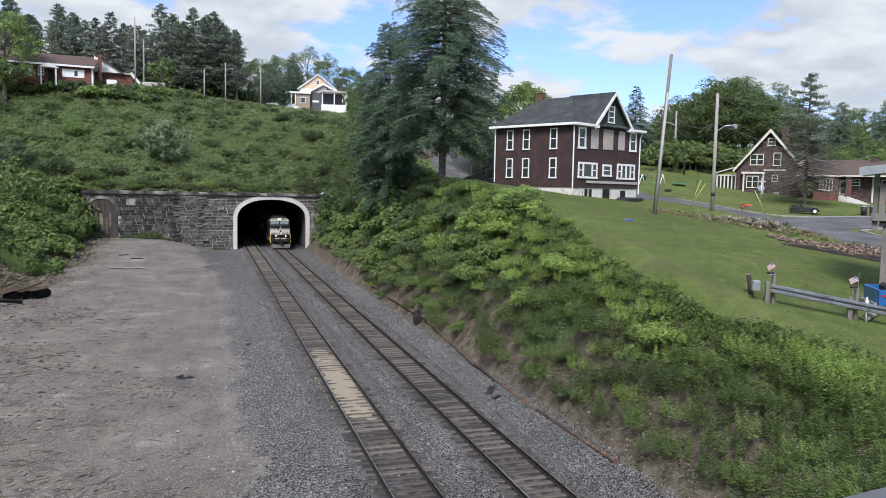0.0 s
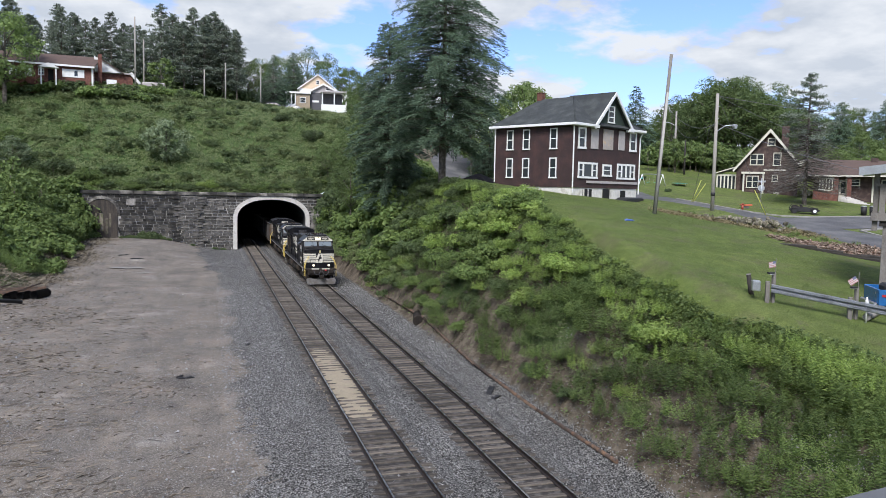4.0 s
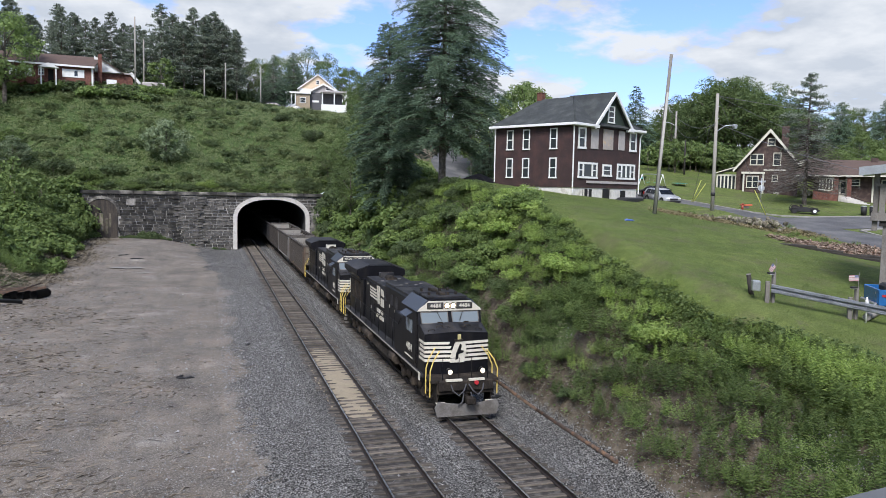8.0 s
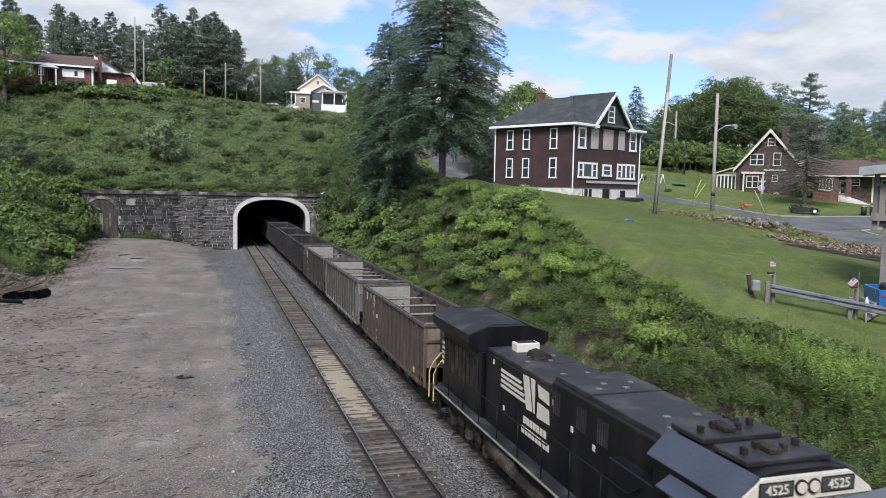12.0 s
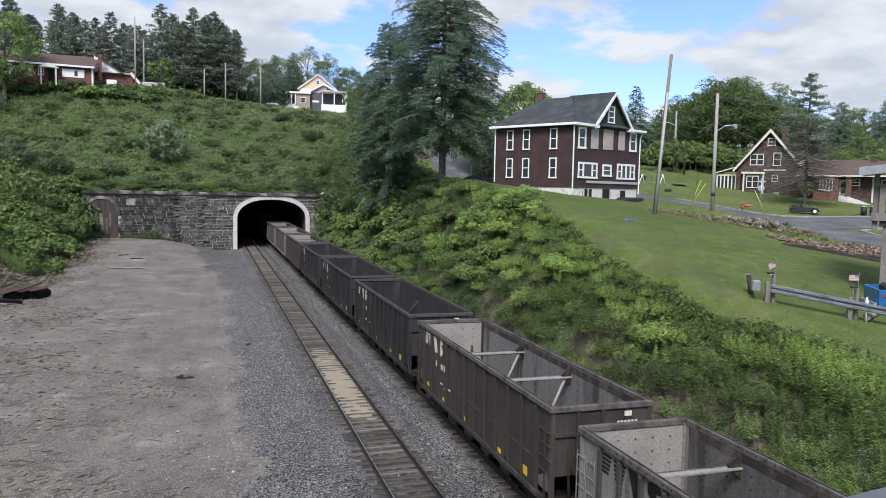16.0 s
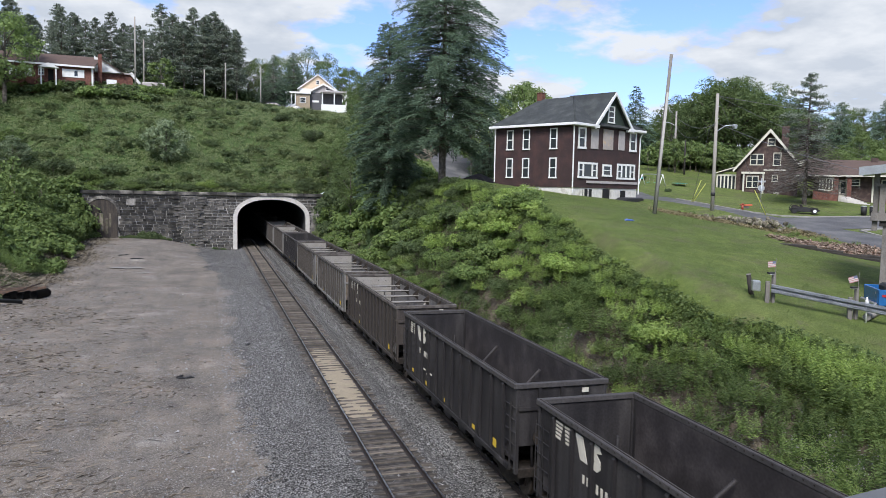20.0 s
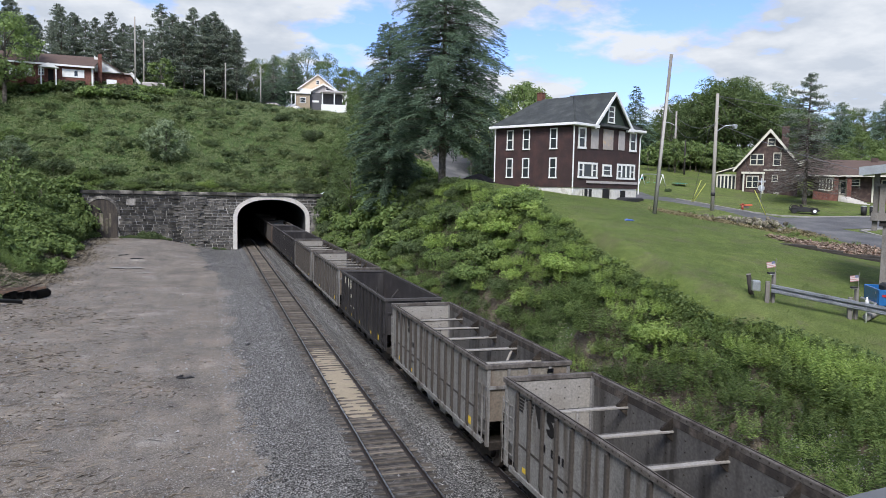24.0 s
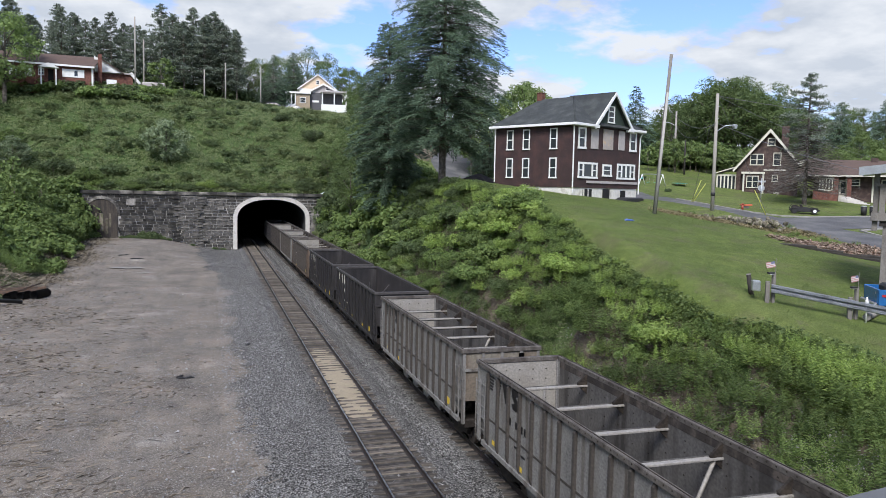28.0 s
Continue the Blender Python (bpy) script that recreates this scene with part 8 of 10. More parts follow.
# ---------------------------------------------------------------- street corner
sg = thing("stop_sign", pose(49.9, 59.6, height(49.9, 59.6)), "grey back of an octagonal stop sign with name plate", "sign")
part("post", cylm((0, 0, -0.3), (0, 0, 2.9), 0.035, 0.035, 8), M_GALV, sg)
bm = bmesh.new()
oct_ = [(0.31 * math.cos(math.pi / 8 + k * math.pi / 4), 1.95 + 0.31 * math.sin(math.pi / 8 + k * math.pi / 4)) for k in range(8)]
prism(bm, oct_, "y", 0.04, 0.055)
part("plate", bm, M_GALV, sg, m=pose(0, 0, 0, 0, 0, -40))
part("name_plate", boxm(-0.35, -0.01, 2.5, 0.35, 0.01, 2.66), M_GALV, sg, m=pose(0, 0, 0, 0, 0, -40))
M_HYD = material("red_hydrant_paint", (0.3, 0.06, 0.035), 0.5, spread=0.1)
hy = thing("fire_hydrant", Matrix.Diagonal((1, 1, 1, 1)) @ pose(47.0, 58.5, height(47.0, 58.5)), "small red fire hydrant on the verge", "hydrant")
part("barrel", cylm((0, 0, 0), (0, 0, 0.5), 0.11, 0.1, 12), M_HYD, hy)
part("bonnet", cylm((0, 0, 0.5), (0, 0, 0.66), 0.13, 0.05, 12), M_HYD, hy)
for s in (-1, 1):
    part("nozzle", cylm((0, 0, 0.5), (s * 0.24, 0, 0.5), 0.06, 0.06, 8), M_HYD, hy)
M_ORANGE = material("orange_plastic", (0.5, 0.12, 0.06), 0.45, spread=0.06)
sl = thing("plastic_sled", pose(48.6, 60.0, height(48.6, 60.0) + 0.22, 0, 0, -40), "orange plastic sled lying on the grass", "sled")
part("shell", prismm([(-0.5, 0.03), (-0.57, 0.13), (0.53, 0.17), (0.6, 0.08), (0.4, 0.0), (-0.33, 0.0)], "y", -0.2, 0.2, 0.02), M_ORANGE, sl)
part("stone_rest", boxm(-0.35, -0.15, -0.4, 0.3, 0.15, 0.0, 0.05), M_MORTAR, sl)

# low black buggy on the verge
ct = thing("utility_cart", pose(51.6, 55.9, height(51.3, 55.9), 0, 0, -40), "low black stripped buggy with pale wheels parked on grass", "cart")
part("body", prismm([(-1.2, 0.26), (-1.25, 0.46), (-0.75, 0.56), (-0.35, 0.5), (0.1, 0.62), (0.45, 0.55), (0.95, 0.4), (1.25, 0.34), (1.28, 0.22), (0.6, 0.16), (-0.7, 0.16)], "y", -0.5, 0.5, 0.06), M_DARKMETAL, ct)
part("engine_cover", prismm([(-1.1, 0.44), (-1.05, 0.72), (-0.7, 0.8), (-0.35, 0.62), (-0.3, 0.46)], "y", -0.34, 0.34, 0.05), M_BLACKWOOD, ct, "dull black cover")
part("seat", prismm([(-0.3, 0.48), (-0.38, 0.82), (-0.28, 0.84), (-0.12, 0.6), (0.25, 0.58), (0.25, 0.48)], "y", -0.4, 0.4, 0.04), M_BLACKWOOD, ct)
for y in (-0.47, 0.47):
    bm = bmesh.new()
    rod(bm, [(-1.25, y, 0.5), (-1.05, y, 0.84), (-0.5, y, 0.86), (0.2, y, 0.72), (0.9, y, 0.5), (1.3, y, 0.3)], 0.022)
    part("side_rail", bm, M_DARKMETAL, ct)
    for x in (-0.82, 0.85):
        wv = part("wheel", cylm((x, y * 1.25 - 0.09, 0.24), (x, y * 1.25 + 0.09, 0.24), 0.24, 0.24, 16), M_DARKMETAL, ct)
        if x > 0:
            part("hub", cylm((x, y * 1.25 - 0.1, 0.24), (x, y * 1.25 + 0.1, 0.24), 0.14, 0.14, 12), M_TRIM, wv, "pale wheel rim")
        part("mudguard", prismm([(x - 0.32, 0.34), (x - 0.22, 0.52), (x + 0.2, 0.52), (x + 0.32, 0.34), (x + 0.3, 0.32), (x + 0.19, 0.49), (x - 0.21, 0.49), (x - 0.3, 0.32)], "y", y * 1.25 - 0.12, y * 1.25 + 0.12), M_DARKMETAL, ct)
for k in range(2):
    bn = thing("dustbin", pose(56.9 + 0.5 * k, 54.4 - 0.5 * k, height(56.9, 54.3)), "grey lidded dustbin by the kerb", "bin", "dustbins")
    part("body", cylm((0, 0, 0), (0, 0, 0.8), 0.24, 0.28, 12), M_DARKMETAL, bn)
    part("lid", cylm((0, 0, 0.8), (0, 0, 0.9), 0.3, 0.2, 12), M_GALV, bn)

# playground set
M_TEAL = material("teal_plastic", (0.06, 0.42, 0.38), 0.4, spread=0.06)
pg = thing("play_set", pose(50.6, 79.3, height(50.6, 79.3), 0, 0, -33), "metal play set with teal slide and swings", "play set")
pg.scale = (0.72, 0.72, 0.85)
for x in (-1.6, 1.7):
    for s in (-1, 1):
        part("leg", cylm((x + s * 0.5, s * 0.8, 0), (x, 0, 1.6), 0.06, 0.06, 8), M_TRIM, pg)
part("beam", cylm((-1.6, 0, 1.6), (1.7, 0, 1.6), 0.05, 0.05, 8), M_GALV, pg)
part("slide", prismm([(-1.5, 1.2), (-2.0, 0.9), (-2.9, 0.2), (-3.2, 0.2), (-3.2, 0.1), (-2.85, 0.08), (-1.95, 0.75), (-1.5, 1.0)], "y", -0.3, 0.3, 0.02), M_TEAL, pg, "teal plastic slide")
for x in (-0.6, 0.5):
    sw = part("swing_seat", boxm(x - 0.22, -0.12, 0.45, x + 0.22, 0.12, 0.5), M_TEAL, pg)
    for d in (-0.2, 0.2):
        part("chain", cylm((x + d, 0, 0.5), (x + d, 0, 1.6), 0.012, 0.012, 4), M_GALV, sw)
tp = thing("trampoline", pose(54.6, 79.5, height(54.6, 79.5)), "low blue-black trampoline on the lawn", "trampoline")
tp.scale = (0.6, 0.6, 0.7)
part("mat", cylm((0, 0, 0.42), (0, 0, 0.48), 1.3, 1.3, 20), M_DARKMETAL, tp)
part("pad", cylm((0, 0, 0.38), (0, 0, 0.43), 1.55, 1.55, 20), M_TEAL, tp)
for k in range(5):
    a = k * 2 * math.pi / 5
    part("leg", cylm((1.45 * math.cos(a), 1.45 * math.sin(a), 0), (1.45 * math.cos(a), 1.45 * math.sin(a), 0.4), 0.03, 0.03, 6), M_GALV, tp)
for x, y, s in ((53.0, 88, 1.0), (52.0, 84, 0.8), (50.2, 75.3, 0.5)):
    plant("garden_bush", SHRUBS[4], x, y, s, "dark clipped bush on the far lawn", "bush", "garden bushes", 20 * x, wide=0.8)

# ---------------------------------------------------------------- stone ruin and timber pile beside the street
M_RUBBLE = material("pale_rubble", (0.215, 0.19, 0.15), 0.95, spread=0.25, scale=3, fine=14, bump=0.6, second=(0.1, 0.098, 0.06), mix_at=(0.45, 0.6), rand=0.55)
M_CHIP = material("wood_chips", (0.27, 0.215, 0.165), 0.95, spread=0.3, scale=6, fine=30, bump=0.6, second=(0.2, 0.13, 0.1), mix_at=(0.45, 0.6), island=0.5)


def rock_mesh(seed, flat=0.7):
    rng = random.Random(seed)
    bm = bmesh.new()
    bmesh.ops.create_icosphere(bm, subdivisions=1, radius=0.5)
    for v in bm.verts:
        v.co = Vector((v.co.x * rng.uniform(0.75, 1.3), v.co.y * rng.uniform(0.75, 1.3), v.co.z * flat * rng.uniform(0.75, 1.2)))
    return finish(bm, "stone", M_RUBBLE)


ROCKS = [rock_mesh(i) for i in range(5)]
ruin = thing("stone_ruin", pose(0, 0, 0), "tumbled remains of a pale stone wall in weeds", "stone wall")
rr = random.Random(3)
for k in range(285):
    t = rr.random() ** 0.75
    x, y = 33.4 + 2.3 * t + rr.gauss(0, 0.4), 45.4 - 4.7 * t + rr.gauss(0, 0.5)
    s = rr.uniform(0.14, 0.42) * (1.15 if t > 0.4 else 0.75)
    part("stone", ROCKS[rr.randrange(5)], None, ruin, m=pose(x, y, height(x, y) + rr.uniform(-0.1, 0.5) * (0.25 + 0.9 * t), rr.uniform(0, 90), rr.uniform(0, 90), rr.uniform(0, 360)) @ Matrix.Diagonal((s, s, s, 1)))


def chip_cover():
    rng = np.random.default_rng(9)
    n = 13000
    t = rng.uniform(0, 1, n) ** 0.8
    x = 31.8 + 6.4 * t + rng.normal(0, 0.2, n)
    y = 35.0 - 4.2 * t + rng.uniform(-0.2, 4.3, n) * (0.55 + 0.45 * t)
    z = land(x, y)
    P = np.stack([x, y, z + rng.uniform(0.0, 0.18, n)], 1)
    D = rng.normal(size=(n, 3)) * np.array([1, 1, 0.25])
    L = rng.uniform(0.05, 0.24, n)
    v, f = leaf_quads(P, D, L, L * 0.4, rng, 0.0)
    tagged(new("wood_chips", mesh_np("wood_chips", v, f, M_CHIP)), "reddish bark chips and scrap wood spread by the street", "wood chips", kind="stuff")


def dry_bank():
    """Straw-coloured dead grass over the hump round the ruin."""
    rng = np.random.default_rng(19)
    n = 5200
    t = rng.uniform(0, 1, n)
    x = 30.6 + 6.2 * t + rng.normal(0, 0.55, n)
    y = 46.6 - 7.5 * t + rng.normal(0, 0.8, n)
    P = np.stack([x, y, land(x, y)], 1)
    a = rng.uniform(0, 2 * math.pi, n)
    D = np.stack([np.cos(a), np.sin(a), rng.uniform(0.2, 1.4, n)], 1)
    L = rng.uniform(0.12, 0.42, n)
    v, f = leaf_quads(P, D, L, L * 0.16, rng, 0.3)
    m = leaf_material("straw", (0.16, 0.13, 0.07), (0.3, 0.26, 0.15), 0.1, 0.2, 0.8)
    tagged(new("dry_grass", mesh_np("dry_grass", v, f, m)), "straw-coloured dead grass round the stone ruin", "dry grass", kind="stuff")


chip_cover()
dry_bank()
tm = thing("timber_edging", pose(0, 0, 0), "stacked black railway timbers edging the bark bed", "timbers")
for k in range(7):
    x0, y0 = 31.6 + 1.05 * k, 34.5 - 0.78 * k
    part("timber", boxm(-0.95, -0.1, -0.12, 0.95, 0.1, 0.07, 0.025), M_BLACKWOOD, tm, m=pose(x0, y0, height(x0, y0) + 0.08, rr.uniform(-8, 8), 3 + rr.uniform(-2, 3), -37 + rr.uniform(-4, 4)))
    if k > 2:
        part("timber", boxm(-0.8, -0.09, -0.08, 0.95, 0.09, 0.07, 0.025), M_BLACKWOOD, tm, m=pose(x0 + 0.12, y0 + 0.12, height(x0, y0) + 0.22, rr.uniform(-10, 10), 4 + rr.uniform(-2, 3), -36 + rr.uniform(-5, 5)))
for k, (x, y, s) in enumerate(((32.3, 46.6, 0.3), (33.4, 46.9, 0.32), (34.3, 46.2, 0.35), (34.9, 44.3, 0.35), (35.5, 42.6, 0.35), (35.4, 39.0, 0.4), (36.0, 37.2, 0.3), (36.8, 35.6, 0.35), (34.0, 43.5, 0.25), (37.2, 41.5, 0.4), (33.0, 45.0, 0.25), (34.5, 38.5, 0.25), (34.6, 42.4, 0.4), (35.2, 41.4, 0.5), (35.0, 43.0, 0.4), (34.2, 44.4, 0.4), (35.6, 40.8, 0.35))):
    plant("tall_weed", WEEDS[k % 4], x, y, s, "rank weeds among the tumbled stones", "weed", "weeds round the stone ruin", k * 50)
bt = thing("tarp_scrap", pose(23.2, 38.6, height(23.2, 38.6)), "scrap of blue plastic lying on the lawn", "litter")
part("sheet", prismm([(-0.3, 0.0), (-0.1, 0.12), (0.15, 0.08), (0.35, 0.0)], "y", -0.12, 0.15, 0.02), material("blue_plastic", (0.08, 0.14, 0.4), 0.5, spread=0.1), bt)

# ---------------------------------------------------------------- guard rail, flags, deck and truck
GX, GY = 20.13, 23.41
GDIR = Vector((2.46, -1.47, 0)).normalized()
GROT = math.degrees(math.atan2(GDIR.y, GDIR.x))
gr = thing("guard_rail", pose(GX, GY, 0), "galvanised steel guard rail on timber posts", "guard rail")
gz = [height(GX + GDIR.x * d, GY + GDIR.y * d) for d in (0, 2.87, 5.74, 8.6)]
for d, z in zip((0, 2.87, 5.74, 8.6), gz):
    part("post", boxm(-0.075, -0.09, -0.4, 0.075, 0.09, 0.8, 0.01), M_TIMBER, gr, "grey timber post", m=pose(GDIR.x * d, GDIR.y * d, z, 0, 0, GROT))
prof = [(0, 0.0), (-0.08, 0.03), (-0.08, 0.11), (0, 0.15), (0, 0.17), (-0.08, 0.21), (-0.08, 0.29), (0, 0.32)]
rows = [[tuple((GDIR * d + Vector((GDIR.y, -GDIR.x, 0)) * (0.13 - u)) + Vector((0, 0, z + 0.4 + w))) for u, w in prof] for d, z in zip((0.1, 2.87, 5.74, 8.6), gz)]
bm = quad_strip(rows)
bmesh.ops.solidify(bm, geom=bm.faces[:], thickness=0.006)
part("rail_beam", bm, material("dull_zinc_rail", (0.4, 0.42, 0.46), 0.4, 0.3, spread=0.15, scale=1.5, fine=20, bump=0.04, second=(0.13, 0.14, 0.16), mix_at=(0.5, 0.75)), gr, "corrugated steel beam")
part("end_box", boxm(-0.3, -0.12, 0.42, 0.0, 0.2, 0.82, 0.03), M_GALV, gr, m=pose(-0.25, 0.1, gz[0], 0, 0, GROT))
M_FLAGRED = material("flag_red", (0.4, 0.19, 0.19), 0.7, spread=0.06)
M_FLAGWHITE = material("flag_white", (0.5, 0.48, 0.47), 0.7, spread=0.06)
M_FLAGBLUE = material("flag_blue", (0.13, 0.14, 0.22), 0.7, spread=0.06)
FLAGS = []
for d, tall in ((0.28, 1.25), (3.15, 1.3)):
    x, y = GX + GDIR.x * d, GY + GDIR.y * d + 0.12
    z = height(x, y)
    fp = thing("flag_post", pose(x, y, z), "timber post with solar lamp and small striped flag", "flag post", "flag posts on the guard rail")
    part("post", boxm(-0.06, -0.06, -0.3, 0.06, 0.06, tall - 0.1, 0.01), M_TIMBER, fp)
    part("staff", cylm((0.05, 0, tall - 0.5), (0.07, 0, tall + 0.45), 0.012, 0.01, 6), M_TIMBER, fp)
    bm = bmesh.new()
    rod(bm, [(0, -0.03, tall - 0.15), (-0.2, -0.08, tall - 0.12)], 0.02)
    sol = part("solar_lamp", bm, M_DARKMETAL, fp)
    part("panel", boxm(-0.34, -0.16, tall - 0.13, -0.1, 0.0, tall - 0.07, 0.01), M_DARKMETAL, sol)
    part("lens", boxm(-0.32, -0.14, tall - 0.155, -0.14, -0.02, tall - 0.13), M_FLAGWHITE, sol)
    fl = part("flag", boxm(-0.13, -0.004, 0.126, 0.0, 0.004, 0.22), M_FLAGBLUE, fp, "small striped flag", m=pose(0.065, 0, tall + 0.12))
    for k in range(7):
        part("stripe", boxm(-0.32, -0.005, 0.0315 * k, -0.0 if k < 4 else -0.13, 0.005, 0.0315 * (k + 1)), M_FLAGRED if k % 2 == 0 else M_FLAGWHITE, fl)
    FLAGS.append((fl, tall, d))
wp = thing("reflector_stake", pose(GX + GDIR.x * 3.35, GY + GDIR.y * 3.35 - 0.1, gz[1]), "white plastic marker stake", "stake")
part("stake", cylm((0, 0, -0.1), (0, 0, 0.85), 0.03, 0.03, 6), M_TRIM, wp)
for z in (0.35, 0.6):
    part("clip", boxm(-0.06, -0.05, z, 0.06, 0.05, z + 0.12, 0.02), M_TRIM, wp)
bo = thing("wooden_bollard", pose(20.15, 24.3, height(20.15, 24.3)), "leaning round wooden bollard on the lawn", "bollard")
part("shaft", cylm((0.06, 0, -0.3), (-0.16, 0.03, 0.78), 0.1, 0.085, 12), M_BLACKWOOD, bo)
part("top", cylm((-0.16, 0.03, 0.78), (-0.163, 0.03, 0.79), 0.098, 0.098, 12), M_TIMBER, bo)
pk = thing("parking_log", pose(23.9, 22.15, height(23.9, 22.15), 0, 0, GROT + 62), "pale log laid as a parking stop", "log")
part("log", cylm((-0.9, 0, 0.13), (0.9, 0, 0.13), 0.14, 0.14, 12), M_KERB, pk)

dk = thing("deck", pose(26.59, 24.26, 0, 0, 0, -47.6), "timber deck on posts with white roof edge", "deck")
DZ = 6.17
part("post", boxm(-0.12, -0.12, -1.8 + DZ, 0.13, 0.12, 2.45 + DZ, 0.01), M_TIMBER, dk)
part("post", boxm(5.0, -0.12, -1.8 + DZ, 5.25, 0.12, 2.45 + DZ, 0.01), M_TIMBER, dk)
part("floor", boxm(-0.58, -0.3, 2.42 + DZ, 6.5, 4.0, 2.75 + DZ, 0.01), M_TIMBER, dk)
part("beam", boxm(-0.25, -0.2, 2.2 + DZ, 6.4, 0.1, 2.42 + DZ), M_BLACKWOOD, dk)
part("upper_post", boxm(-0.52, -0.12, 2.0 + DZ, -0.32, 0.1, 4.5 + DZ, 0.01), M_TIMBER, dk)
part("handrail", boxm(-0.45, -0.3, 3.85 + DZ, 6.5, -0.16, 3.95 + DZ, 0.01), M_TIMBER, dk)
for k in range(26):
    x = -0.3 + 0.26 * k
    part("board", boxm(x, -0.28, 2.75 + DZ, x + 0.22, -0.22, 3.86 + DZ, 0.006), M_TIMBER, dk, "grey railing board")
rf = part("roof", prismm([(-1.05, 5.2), (-1.05, 5.42), (6.8, 6.4), (6.8, 6.1)], "y", -0.9, 5.0), M_TRIM, dk, "white roof edge")
part("fascia", prismm([(-1.08, 5.1), (-1.08, 5.45), (6.9, 6.42), (6.9, 6.1)], "y", -1.0, -0.9), M_GALV, rf)
rf.location.z = DZ - 0.85
part("back_wall", boxm(0.3, 2.2, 2.75 + DZ, 6.5, 2.3, 4.55 + DZ), M_GALV, dk, "ribbed pale wall")

M_BLUE = material("blue_car_paint", (0.02, 0.11, 0.3), 0.25, spread=0.06, spec=0.6)
M_TYRE = material("tyre_rubber", (0.02, 0.02, 0.021), 0.85, spread=0.15)
M_SILVER = material("silver_car_paint", (0.42, 0.43, 0.45), 0.3, 0.3, spread=0.05, spec=0.6)
M_DARKCAR = material("dark_car_paint", (0.035, 0.036, 0.042), 0.25, 0.1, spread=0.06, spec=0.6)
M_CARGLASS = glass("car_glass", (0.02, 0.022, 0.025))
M_TAIL = material("tail_lamp_red", (0.4, 0.02, 0.02), 0.3, spread=0.05)
M_RIM = material("alloy_rim", (0.35, 0.35, 0.36), 0.35, 0.7, spread=0.08)


def wheel(parent, x, y, r, w=0.22):
    wv = part("wheel", wheel_mesh(r, w), None, parent, m=pose(x, y, r))
    return wv


WHEELS = {}


def wheel_mesh(r, w):
    if (r, w) not in WHEELS:
        bm = bmesh.new()
        cyl(bm, (-w / 2, 0, 0), (w / 2, 0, 0), r, r, 22)
        WHEELS[r, w] = finish(bm, "tyre", M_TYRE)
        bm = bmesh.new()
        cyl(bm, (-w / 2 - 0.012, 0, 0), (w / 2 + 0.012, 0, 0), r * 0.3, r * 0.3, 12)
        for k in range(5):
            a = 2 * math.pi * k / 5
            box(bm, -w / 2 - 0.01, -0.035, 0, w / 2 + 0.01, 0.035, r * 0.64, m=Matrix.Rotation(a, 4, "X"))
        WHEELS["rim", r, w] = finish(bm, "rim", M_RIM)
    return WHEELS[r, w]


def car_body(outline, half, roof_in, z_belt, z_roof):
    """A body shell: the side outline pulled across, drawn in above the belt line."""
    bm = bmesh.new()
    prism(bm, outline, "x", -half, half)
    for v in bm.verts:
        if v.co.z > z_belt:
            v.co.x *= 1 - roof_in * (v.co.z - z_belt) / (z_roof - z_belt)
    bmesh.ops.recalc_face_normals(bm, faces=bm.faces)
    bmesh.ops.bevel(bm, geom=[e for e in bm.edges if abs(e.verts[0].co.x) > half * 0.6 and abs(e.verts[1].co.x) > half * 0.6], offset=0.05, segments=2, affect="EDGES")
    for f in bm.faces:
        f.smooth = True
    return bm


